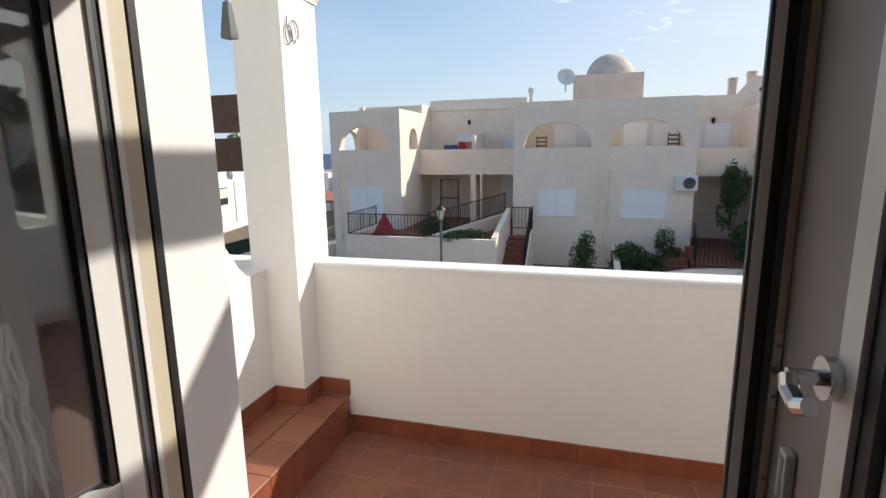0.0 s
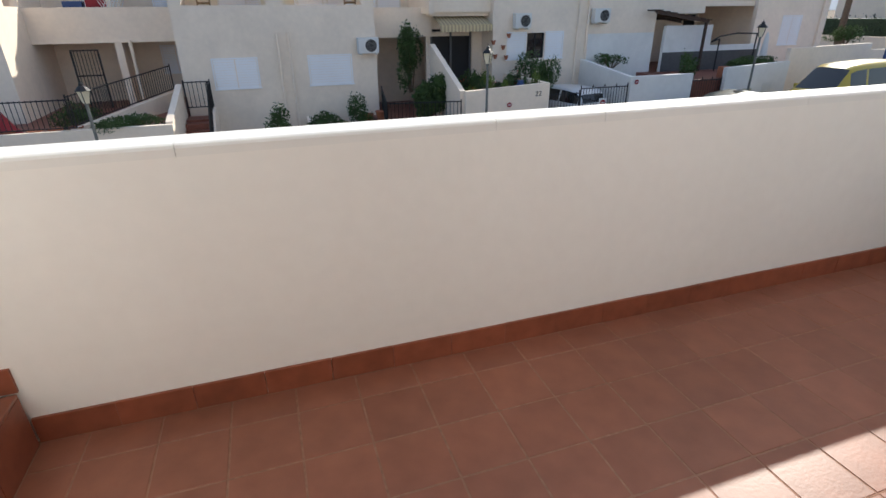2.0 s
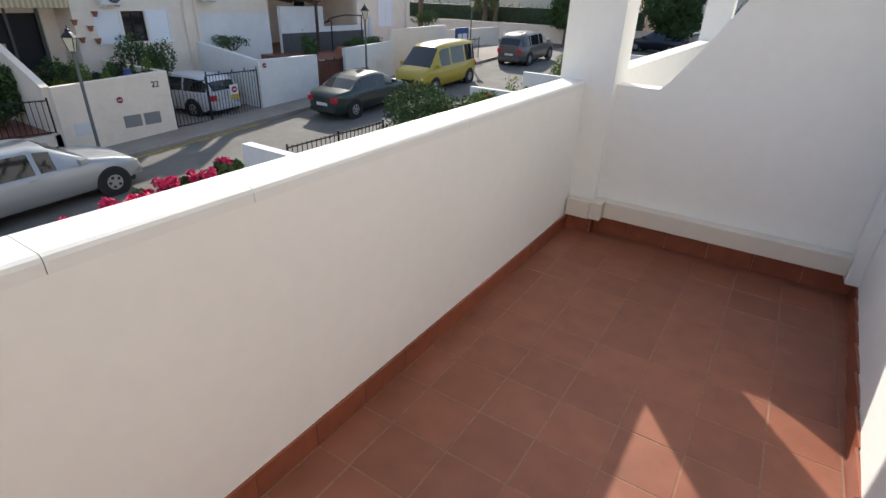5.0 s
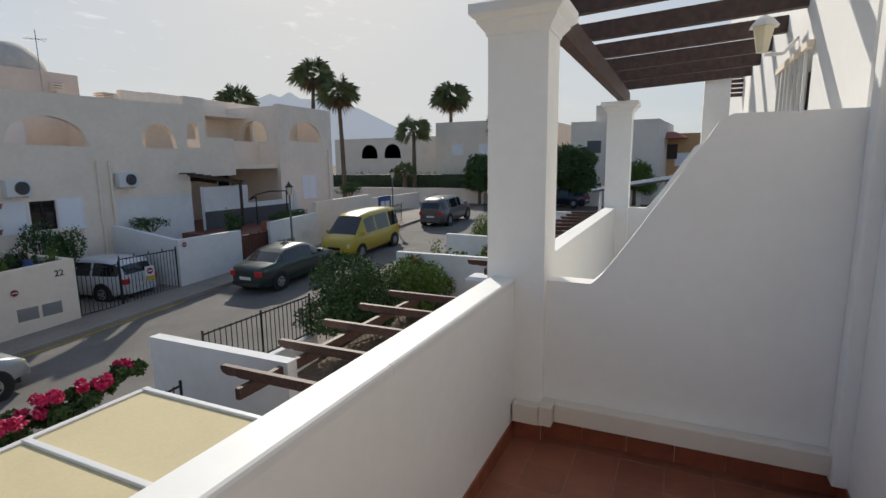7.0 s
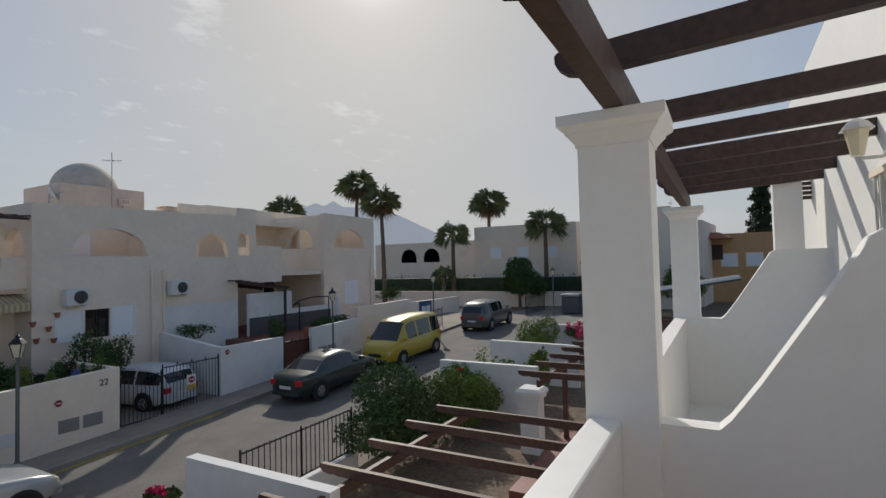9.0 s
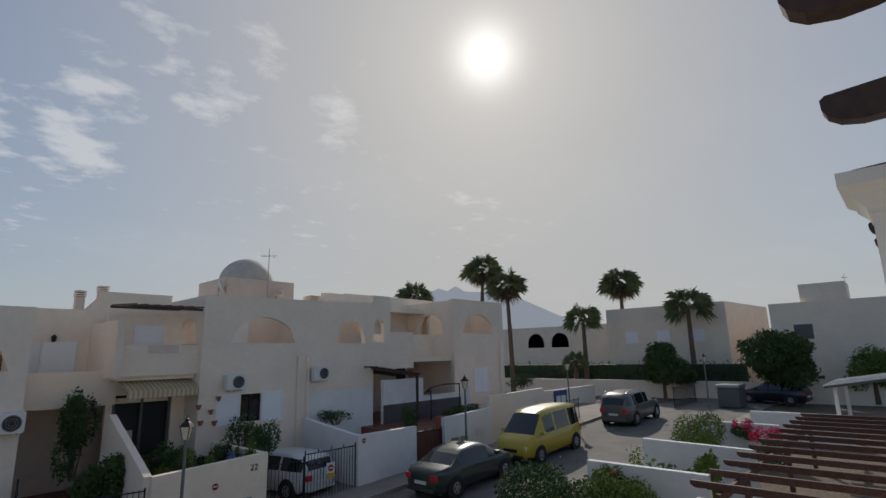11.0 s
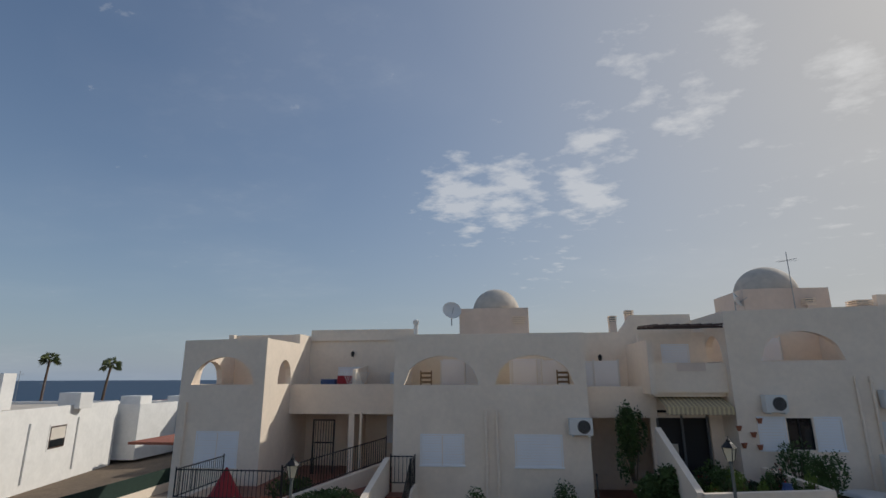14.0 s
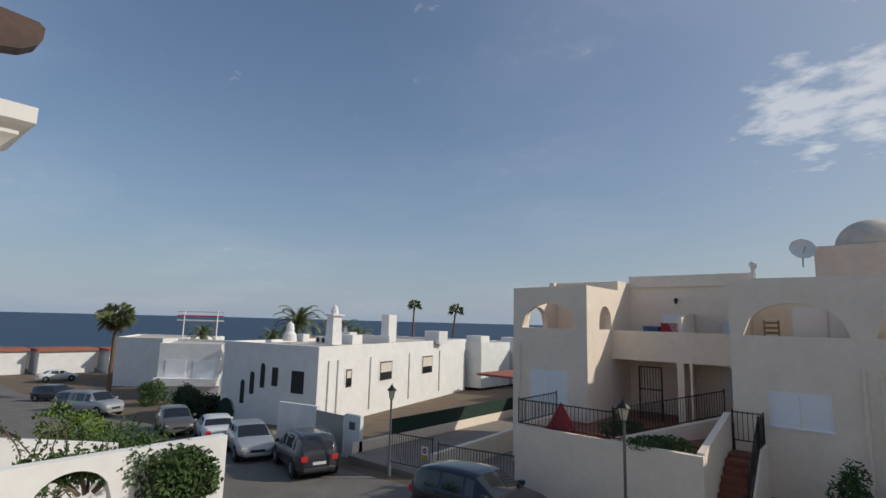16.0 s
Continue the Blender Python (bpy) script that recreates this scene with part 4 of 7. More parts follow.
# ================================================================ towards the sea


def block(name, pts, z0, z1, m, label, roofm=None):
    """A building on a ground outline."""
    e = thing(name, label, "building")
    n = len(pts)
    cx, cy = sum(p[0] for p in pts) / n, sum(p[1] for p in pts) / n
    for i in range(n):
        (xa, ya), (xb, yb) = pts[i], pts[(i + 1) % n]
        qa, qb = (xa + (cx - xa) * 0.04, ya + (cy - ya) * 0.04), (xb + (cx - xb) * 0.04, yb + (cy - yb) * 0.04)
        bm = bmesh.new()
        hexa(bm, [(xa, ya, z0), (xb, yb, z0), (*qb, z0), (*qa, z0), (xa, ya, z1), (xb, yb, z1), (*qb, z1), (*qa, z1)])
        bmesh.ops.recalc_face_normals(bm, faces=bm.faces)
        part("outer_wall", bm, M[m], e)
    bm = bmesh.new()
    q = [(cx + (x - cx) * 0.97, cy + (y - cy) * 0.97) for x, y in pts]
    top_ = [bm.verts.new((x, y, z1 - 0.22)) for x, y in q]
    low_ = [bm.verts.new((x, y, z1 - 0.42)) for x, y in q]
    bm.faces.new(top_)
    bm.faces.new(low_[::-1])
    for i in range(n):
        bm.faces.new((low_[i], low_[(i + 1) % n], top_[(i + 1) % n], top_[i]))
    bmesh.ops.recalc_face_normals(bm, faces=bm.faces)
    part("flat_roof", bm, M[roofm or "dome"], e)
    return e


bB = block("white_building", [(-25.1, 20.1), (-31.6, 43.8), (-40.2, 41.5), (-34, 18.5)], -6.2, 0.03, "whitewall", "whitewashed two-storey building with narrow arched windows")
b2 = block("seaside_building", [(-52, 21.2), (-48, 25.4), (-53, 31), (-62, 27)], -7.5, -1.0, "whitewall", "white two-storey seaside building with a roof sign frame")
b3 = block("seaside_building", [(-72, 23.8), (-66, 27), (-72, 38), (-82, 30)], -8.0, -1.2, "whitewall", "white two-storey building beside a palm")
setting("garden_wall", B((-16.75, -16.6, 15.9, 32, -5.2, -3.75)), M["cream"], "garden wall below the green screen")
setting("privacy_screen", B((-16.66, -16.62, 18.3, 30, -4.3, -3.0)), M["dkgreen"], "dark green privacy screen on the garden wall")

# ================================================================ uphill
setting("uphill_wall", B((29, 40, 18.9, 19.1, -3.2, -0.7)), M["cream"], "long ivory boundary wall")
setting("cross_wall", B((47, 47.3, 2.0, 34, -3.2, -0.7)), M["cream"], "ivory wall across the end of the street")

for pts, z1, m, lab in (([(52, 12), (52, 23), (64, 24), (64, 11)], 5.9, "cream", "ivory two-storey villa behind palms"),
                        ([(50, 8.4), (50, 1.0), (60, 0), (60, 8.4)], 5.2, "cream", "stepped ivory villa with tall chimney block"),
                        ([(56, 0.5), (56, -7), (66, -7), (66, 0.5)], 4.2, "orange", "orange villa with a tiled porch roof"),
                        ([(60, 26), (60, 42), (74, 42), (74, 26)], 5.0, "cream", "ivory arched villa beyond the hedge")):
    block("villa", pts, -3.0, z1, m, lab)
bm = bmesh.new()
prev = None
for y, h in ((1900, 120), (1640, 190), (1540, 236), (1440, 248), (1380, 262), (1335, 246), (1290, 262), (1245, 236), (1120, 222), (1000, 190), (850, 120), (735, 75), (500, 30)):
    a, b_, c_ = bm.verts.new((1480, y, -10)), bm.verts.new((1500, y, h)), bm.verts.new((2300, y + 100, -10))
    if prev:
        bm.faces.new((prev[0], a, b_, prev[1]))
        bm.faces.new((prev[1], b_, c_, prev[2]))
    prev = (a, b_, c_)
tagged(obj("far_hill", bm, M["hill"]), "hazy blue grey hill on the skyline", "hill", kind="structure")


# ================================================================ door leaves
def leaf(name, hinge, ang, side, strips, z0=0.02, z1=2.08):
    """A door leaf from its hinge, seen as upright strips (s0, s1, material, depth proud, part name)."""
    e = thing(name, "white aluminium glazed door leaf standing open into the room", "door")
    d = Vector((-math.sin(ang), -math.cos(ang), 0))
    nrm = Vector((side * math.cos(ang), -side * math.sin(ang), 0))
    for s0, s1, m_, proud, pn, za, zb in strips:
        bm = bmesh.new()
        q = []
        for z in (za, zb):
            for s, o in ((s0, -0.035), (s1, -0.035), (s1, proud), (s0, proud)):
                p = Vector((hinge[0], hinge[1], 0)) + d * s + nrm * o
                q.append((p.x, p.y, z))
        hexa(bm, q)
        bmesh.ops.recalc_face_normals(bm, faces=bm.faces)
        part(pn, bm, M[m_], e)
    return e


def settle(*things, dx=0.0):
    """Moves door parts, drawn from a datum of their own, into the opening."""
    for e in things:
        e.matrix_basis = Matrix.Translation((dx - 0.153, 0.212, -0.164))


LA = radians(8)
ll = leaf("door_leaf", (0.600, -1.875), LA, 1, [
    (0.0, 0.034, "ivoryframe", 0.0, "edge_strip", -0.2, 2.37), (0.034, 0.043, "alu", 0.002, "bead", 0.18, 2.25), (0.043, 0.047, "alu", 0.004, "bead", 0.18, 2.25), (0.047, 0.06, "seal", 0.0, "rubber_seal", 0.18, 2.25), (0.06, 0.068, "binm", 0.002, "rebate", 0.18, 2.25), (0.068, 0.078, "duct", -0.004, "rebate", 0.18, 2.25),
    (0.078, 0.122, "alu", 0.0, "stile", 0.18, 2.25), (0.122, 0.136, "seal", -0.004, "gasket", 1.13, 2.16),
    (0.136, 0.56, "double", -0.02, "pane", 1.14, 2.15), (0.122, 0.56, "alu", -0.001, "middle_rail", 1.02, 1.13), (0.136, 0.56, "alu", 0.0, "bottom_rail", 0.18, 0.31), (0.136, 0.56, "alu", 0.0, "top_rail", 2.16, 2.25),
    (0.136, 0.56, "shutter", -0.01, "lower_panel", 0.31, 1.02), (0.56, 0.62, "alu", 0.0, "stile", 0.18, 2.25)])
RA = radians(0)
# stile facing the dark room, its shade painted in
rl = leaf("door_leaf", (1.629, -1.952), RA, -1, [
    (0.0, 0.148, "shadedleaf", 0.0, "stile", 0.18, 2.25), (0.148, 0.186, "alu", 0.003, "glazing_bead", 0.31, 2.16), (0.186, 0.21, "seal", -0.004, "gasket", 0.31, 2.16),
    (0.21, 0.5, "shutter", -0.015, "panel", 0.31, 2.16), (0.148, 0.5, "alu", 0.0, "bottom_rail", 0.18, 0.31), (0.148, 0.5, "alu", 0.0, "top_rail", 2.16, 2.25), (0.5, 0.56, "alu", 0.0, "stile", 0.18, 2.25)])
bm = bmesh.new()
tube(bm, (1.614, -2.10, 1.505), (1.6295, -2.10, 1.505), 0.022, 0.022, 16)
part("rose", bm, M["chrome"], rl, "round chrome handle rose")
bm = bmesh.new()
tube(bm, (1.584, -2.10, 1.505), (1.614, -2.10, 1.505), 0.008, 0.008, 10)
pipe(bm, [(1.586, -2.10, 1.505), (1.584, -2.11, 1.494), (1.584, -2.133, 1.488), (1.588, -2.148, 1.495)], 0.009, 10)
part("handle", bm, M["chrome"], rl, "chrome door handle")
bm = B((1.617, 1.6285, -2.034, -2.029, 1.315, 1.375), (1.617, 1.6285, -2.017, -2.012, 1.315, 1.375), (1.617, 1.6285, -2.034, -2.012, 1.372, 1.38), bev=0.003)
part("catch_plate", bm, M["plastic"], rl, "white plastic catch")
part("lock_plate", B((1.6188, 1.6275, -1.9575, -1.9565, 1.40, 1.50), bev=0.0004), M["alu"], rl, "white lock plate")
for z in (1.416, 1.452, 1.485, 1.3):
    bm = bmesh.new()
    tube(bm, (1.6232, -1.9585, z), (1.6232, -1.9576, z), 0.003 if z != 1.452 else 0.006, 0.003 if z != 1.452 else 0.006, 10)
    part("screw", bm, M["steel"], rl)
rf = thing("door_track", "layered white, black and grey profile on the door jamb", "door frame")
for x0, x1, m_, n_, dy in ((1.5785, 1.583, "binm", "lip", 0.0), (1.5832, 1.595, "alu", "white_strip", 0.002), (1.5952, 1.610, "seal", "rubber_seal", -0.004), (1.6102, 1.6185, "binm", "grey_channel", -0.001), (1.6187, 1.628, "ivoryframe", "ivory_strip", 0.002)):
    part(n_, B((x0, x1, -1.954 - dy, -1.946, 0.18, 2.26)), M[m_], rf)
part("backing", B((1.622, 1.7095, -1.944, -1.90, 0.18, 2.26)), M["alu"], rf)
lf = thing("door_track", "black seal profile on the hinge jamb", "door frame")
part("seal", B((0.573, 0.60, -1.868, -1.85, 0.18, 2.26)), M["seal"], lf, "black rubber seal")
part("trim", B((0.573, 0.582, -1.849, -1.838, 0.18, 2.26)), M["alu"], lf)
# curtain with a knotted fringe, behind the glass
cu = thing("curtain", "white curtain with a knotted tassel fringe beside the glass door", "curtain")
bm = bmesh.new()
rng = random.Random(5)
prev = None
for i in range(33):
    y = -2.06 - i * 0.016
    xx = 0.42 + (0.022 if i % 2 else 0.0)
    a, b_ = bm.verts.new((xx, y, 1.44)), bm.verts.new((xx - 0.02, y, 2.3))
    if prev:
        bm.faces.new((prev[0], a, b_, prev[1]))
    prev = (a, b_)
part("cloth", bm, M["shutter"], cu, smooth=True)
bm = bmesh.new()
for k in range(46):
    p = Vector((0.43 + rng.uniform(-0.02, 0.03), -2.05 - rng.random() * 0.22, 1.455 - rng.random() * 0.02))
    for j in range(6):
        q = p + Vector((rng.uniform(-0.01, 0.01), rng.uniform(-0.008, 0.018), -0.055))
        tube(bm, p, q, 0.004 if j % 2 else 0.006, 0.0035, 5)
        p = q
part("fringe", bm, M["shutter"], cu, "knotted white fringe")
part("curtain_rod", B((0.39, 0.41, -2.9, -1.952, 2.3, 2.32)), M["alu"], cu)
settle(ll, lf, cu)
settle(rl, rf, dx=0.015)
cord = thing("cord_pull", "grey tapered cord pull hanging on a thin cord", "cord pull")
bm = bmesh.new()
tube(bm, (0.303, -1.19, 1.958), (0.303, -1.19, 2.72), 0.002, 0.002, 6)
part("cord", bm, M["iron"], cord)
bm = bmesh.new()
square_lathe(bm, [(0.004, 1.871), (0.004, 1.881), (-0.004, 1.961), (-0.008, 1.966)], 0.303, -1.19, 0.012, 0.012)
part("weight", bm, M["binm"], cord)
# the house number on the column: two open rings
num = thing("house_number", "pair of small metal digits on the white column", "house number")
for yy, zz, r_ in ((-0.11, 2.13, 0.03), (-0.06, 2.155, 0.036)):
    bm = bmesh.new()
    pts = [(-0.176, yy + r_ * math.cos(a), zz + 1.4 * r_ * math.sin(a)) for a in [i * math.pi / 8 for i in range(17)]]
    pipe(bm, pts, 0.004, 5)
    if r_ < 0.035:
        pipe(bm, [(-0.176, yy - r_, zz), (-0.176, yy - r_ * 0.3, zz + 0.085)], 0.004, 5)
    part("digit", bm, M["steel"], num)

sc = thing("balcony_screen", "dark brown boards of a screen on the neighbour balcony", "screen")
for z0, z1 in ((1.68, 1.88), (1.47, 1.65)):
    part("board", B((-3.2, -0.46, 0.0, 0.03, z0, z1)), M["wood"], sc)
setting("neighbour_parapet", B((-8, -0.52, 0.0, 0.14, -0.4, 0.965)), M["white"], "white parapet of the lower balcony")

# ================================================================ wall lantern and barred window of the next house
wl_ = thing("wall_lantern", "white six-sided wall lantern on a bracket", "wall lamp")
bm = bmesh.new()
lathe(bm, [(0.045, 0), (0.085, 0.2), (0.09, 0.2)], (6.95, -1.40, 2.52), 6)
part("lantern_glass", bm, M["lampglass"], wl_)
bm = bmesh.new()
lathe(bm, [(0.12, 0), (0.07, 0.06), (0.02, 0.09), (0.015, 0.13)], (6.95, -1.40, 2.72), 6)
part("lantern_cap", bm, M["plastic"], wl_)
bm = bmesh.new()
pipe(bm, [(6.95, Y_FAC, 2.62), (6.95, -1.55, 2.5), (6.95, -1.42, 2.5)], 0.014)
part("bracket", bm, M["plastic"], wl_)
wn_ = thing("barred_window", "white barred window in the next house wall", "window")
part("window_back", B((6.35, 7.6, Y_FAC - 0.25, Y_FAC - 0.2, 1.95, 2.42)), M["dark"], wn_)
part("window_frame", B((6.3, 7.65, Y_FAC + 0.002, Y_FAC + 0.05, 2.42, 2.47)), M["cream"], wn_)
for i in range(7):
    part("bar", B((6.4 + i * 0.19, 6.42 + i * 0.19, Y_FAC + 0.02, Y_FAC + 0.04, 1.9, 2.42)), M["plastic"], wn_)

# ================================================================ fittings on the houses across


def shutter_window(x0, x1, z0, z1, y=F, leaves=2, label="closed white roller shutter window"):
    e = thing("shutter_window", label, "window", "shuttered windows")
    part("frame", B((x0 - 0.05, x0, y - 0.02, y, z0, z1), (x1, x1 + 0.05, y - 0.02, y, z0, z1), (x0 - 0.05, x1 + 0.05, y - 0.02, y, z1, z1 + 0.05), (x0 - 0.08, x1 + 0.08, y - 0.05, y, z0 - 0.05, z0)), M["shutter"], e)
    w = (x1 - x0) / leaves
    for k in range(leaves):
        n = max(4, int((z1 - z0) / 0.09))
        bm = bmesh.new()
        for i in range(n):
            za, zb = z0 + (z1 - z0) * i / n, z0 + (z1 - z0) * (i + 1) / n
            a, b_ = x0 + w * k + 0.015, x0 + w * (k + 1) - 0.015
            hexa(bm, [(a, y - 0.012, za), (b_, y - 0.012, za), (b_, y - 0.001, za), (a, y - 0.001, za),
                      (a, y - 0.004, zb - 0.008), (b_, y - 0.004, zb - 0.008), (b_, y - 0.001, zb - 0.008), (a, y - 0.001, zb - 0.008)])
        bmesh.ops.remove_doubles(bm, verts=bm.verts, dist=1e-5)
        tagged(part("shutter", bm, M["shutter"], e), kind="stuff")
    return e


shutter_window(-9.37, -7.77, -1.3, -0.1, leaves=2)
shutter_window(-0.74, 0.76, -1.13, -0.13)
shutter_window(2.65, 4.23, -1.15, -0.12, leaves=1)
shutter_window(-3.0, -1.95, -0.9, 0.15, y=24.1)
shutter_window(-2.9, -2.05, 0.9, 2.1, y=24.1, leaves=1)
shutter_window(-5.4, -4.45, 0.65, 2.35, y=24.1, leaves=1, label="white balcony door with closed shutter")
shutter_window(5.7, 6.9, 0.62, 2.5, y=22.6, label="white closed balcony shutters")
shutter_window(-0.2, 1.2, 0.65, 2.6, y=22.1, label="white shuttered terrace door")
shutter_window(2.6, 3.9, 0.65, 2.6, y=22.1, label="white shuttered terrace door")
shutter_window(12.72, 13.5, -0.5, 0.52, leaves=1, label="open white shutter panel beside a dark window")
shutter_window(10.9, 11.7, -0.5, 0.52, leaves=1, label="white shutter panel beside a dark window")
shutter_window(26.0, 27.2, -0.3, 1.0, label="closed white shuttered window of the corner house")
shutter_window(8.55, 9.5, 1.4, 3.1, y=21.3, leaves=1, label="white balcony door shutter")
wd = thing("dark_window", "dark window with curtain between open shutters", "window")
part("pane", B((11.8, 12.62, F + 0.1, F + 0.12, -0.5, 0.52)), M["glasscar"], wd)
part("window_frame", B((11.8, 11.85, F + 0.06, F + 0.1, -0.5, 0.52), (12.57, 12.62, F + 0.06, F + 0.1, -0.5, 0.52), (12.19, 12.23, F + 0.06, F + 0.1, -0.5, 0.52)), M["iron"], wd)


def aircon(x0, z0, y=F, w=0.8, h=0.56):
    e = thing("air_conditioner", "white outdoor air conditioning unit on wall brackets", "air conditioner", "air conditioners")
    part("casing", B((x0, x0 + w, y - 0.36, y - 0.06, z0, z0 + h), bev=0.02), M["plastic"], e)
    part("wall_plate", B((x0 + 0.1, x0 + w - 0.1, y - 0.062, y + 0.01, z0 + 0.1, z0 + h - 0.1)), M["steel"], e)
    bm = bmesh.new()
    tube(bm, (x0 + w * 0.62, y - 0.372, z0 + h / 2), (x0 + w * 0.62, y - 0.355, z0 + h / 2), h * 0.4, h * 0.4, 20)
    part("fan_grille", bm, M["dark"], e, "dark round fan grille")
    for r_ in (0.36, 0.25, 0.14):
        bm = bmesh.new()
        pipe(bm, [(x0 + w * 0.62 + h * r_ * math.cos(a), y - 0.378, z0 + h / 2 + h * r_ * math.sin(a)) for a in [k * math.pi / 8 for k in range(17)]], 0.007, 4)
        part("grille_ring", bm, M["steel"], e)
    for dx in (0.1, w - 0.14):
        part("bracket", B((x0 + dx, x0 + dx + 0.04, y - 0.38, y, z0 - 0.05, z0 - 0.002)), M["plastic"], e)
    return e


aircon(4.5, -0.06)
aircon(11.05, 0.72, w=0.72)
aircon(14.8, 0.88, w=0.78)


def downpipe(x, z0, z1, y=F, label="ivory downpipe fixed to the house wall"):
    e = thing("downpipe", label, "pipe", "downpipes")
    bm = bmesh.new()
    tube(bm, (x, y - 0.06, z0), (x, y - 0.06, z1), 0.055, 0.055, 10)
    part("pipe_body", bm, M["cream"], e)
    for z in (z0 + 0.4, (z0 + z1) / 2, z1 - 0.2):
        part("clip", B((x - 0.07, x + 0.07, y - 0.12, y, z, z + 0.04)), M["cream"], e)


downpipe(1.6, -2.9, 0.75)
downpipe(2.0, -2.9, 0.75)
downpipe(14.2, -2.4, 1.9)
downpipe(14.68, -2.4, 1.9)
downpipe(-9.95, -2.6, 1.0)
downpipe(28.5, -1.5, 2.6)
downpipe(-3.7, -1.9, 0.5, y=22.0)
downpipe(18.25, 1.2, 1.9, y=21.2)


def dish(x, y, z, r, yaw, label="round satellite dish on an arm"):
    e = thing("satellite_dish", label, "satellite dish")
    bm = bmesh.new()
    lathe(bm, [(0.03, 0.0), (r * 0.5, 0.03), (r * 0.85, 0.09), (r, 0.14), (r * 0.98, 0.15), (r * 0.8, 0.1), (0.02, 0.02)], (0, 0, 0), 20)
    bmesh.ops.transform(bm, matrix=Matrix.Translation((x, y, z)) @ Euler((radians(65), 0, yaw)).to_matrix().to_4x4(), verts=bm.verts)
    part("reflector", bm, M["plastic"], e)
    bm = bmesh.new()
    pipe(bm, [(x, y + 0.05, z - 0.9 if z < 0 else z - 0.6), (x, y + 0.05, z - 0.1), (x, y, z)], 0.025)
    part("mast", bm, M["steel"], e)
    bm = bmesh.new()
    v_ = Euler((radians(65), 0, yaw)).to_matrix() @ Vector((0, 0, 0.5))
    tube(bm, (x, y, z - r * 0.5), (x + v_.x, y + v_.y, z + v_.z - 0.1), 0.012, 0.012, 6)
    part("feed_arm", bm, M["steel"], e)


dish(0.1, 22.4, 4.72, 0.42, 0.3)
dish(12.15, 22.7, 5.0, 0.34, 1.0)


def antenna(x, y, z, h=1.6, label="thin television aerial on a mast"):
    e = thing("aerial", label, "aerial", "aerials")
    bm = bmesh.new()
    tube(bm, (x, y, z), (x, y, z + h), 0.02, 0.015, 6)
    part("mast", bm, M["steel"], e)
    bm = bmesh.new()
    tube(bm, (x - 0.4, y, z + h * 0.85), (x + 0.4, y, z + h * 0.9), 0.01, 0.01, 5)
    for i in range(6):
        tube(bm, (x - 0.35 + i * 0.14, y - 0.2, z + h * 0.87), (x - 0.35 + i * 0.14, y + 0.2, z + h * 0.87), 0.006, 0.006, 4)
    part("elements", bm, M["steel"], e, "aerial cross rods")["kind"] = "stuff"


antenna(14.3, 22.35, 4.1, 2.9)
antenna(-13.3, 30, -0.3, 1.8)
antenna(-38, 40, 0.0, 2.6)
antenna(51.5, 3.4, 5.2, 2.0)
antenna(-36.5, 41, 0.0, 1.8)


def chimney(x, y, z, w=0.5, h=0.5, n=3):
    e = thing("chimney", "ivory slatted chimney cap on the flat roof", "chimney", "chimneys")
    part("shaft", B((x - w / 2 * 0.85, x + w / 2 * 0.85, y - w / 2 * 0.85, y + w / 2 * 0.85, z - 0.8, z + h * 0.35)), M["pink"], e)
    for i in range(n):
        zz = z + h * (0.4 + 0.6 * i / n)
        part("slat", B((x - w / 2, x + w / 2, y - w / 2, y + w / 2, zz, zz + h * 0.11)), M["cream"], e)
    part("core", B((x - w * 0.3, x + w * 0.3, y - w * 0.3, y + w * 0.3, z + h * 0.35, z + h * 0.95)), M["dark"], e)


chimney(7.1, 23.1, 4.1, 0.34, 0.42)
chimney(7.85, 23.2, 4.4, 0.36, 0.36)
chimney(17.2, 23.0, 4.6, 0.7, 0.4)
chimney(15.0, 22.6, 4.6, 0.35, 0.5)
bm = bmesh.new()
lathe(bm, [(0.09, -0.8), (0.09, 0.25), (0.13, 0.26), (0.14, 0.4), (0.05, 0.46)], (-1.35, 21.6, 3.85), 12)
tagged(obj("flue", bm, M["plastic"]), "white metal flue with a dark cowl", "flue")


def rail(pts, h=1.0, gap=0.13, label="black iron railing with upright bars", curl=True, posts=True):
    """A railing on the points of its foot."""
    e = thing("railing", label, "railing", "railings")
    bar = None
    for (x0, y0, z0), (x1, y1, z1) in zip(pts, pts[1:]):
        for zz in (0.08, h):
            bm = bmesh.new()
            tube(bm, (x0, y0, z0 + zz), (x1, y1, z1 + zz), 0.02, 0.02, 5)
            part("rail_bar", bm, M["iron"], e)
        L = math.hypot(x1 - x0, y1 - y0)
        n = max(2, int(L / gap))
        for i in range(n + 1):
            u = i / n
            end = i in (0, n)
            if bar is None:
                bm = bmesh.new()
                tube(bm, (0, 0, 0.06), (0, 0, h + 0.04), 0.011, 0.011, 5)
                o = part("upright", bm, M["iron"], e)
                bar = o.data
            else:
                o = new("upright", bar)
                o.parent = e
            o.location = (x0 + (x1 - x0) * u, y0 + (y1 - y0) * u, z0 + (z1 - z0) * u)
            if end and posts:
                o.scale = (2.2, 2.2, 1.04)
    return e


rail([(-2.05, 17.2, -1.62), (-4.4, 15.8, -1.66), (-7.8, 15.8, -1.66), (-7.8, 18.6, -1.66)][1:], 0.85)
bm = bmesh.new()
hexa(bm, [(-4.7, 16.2, -2.0), (-4.5, 16.2, -2.0), (-2.3, 21.0, -2.0), (-2.5, 21.0, -2.0), (-4.7, 16.2, -1.68), (-4.5, 16.2, -1.68), (-2.3, 21.0, -1.3), (-2.5, 21.0, -1.3)])
setting("terrace_curb", bm, M["cream"], "low ivory wall across the front terrace")
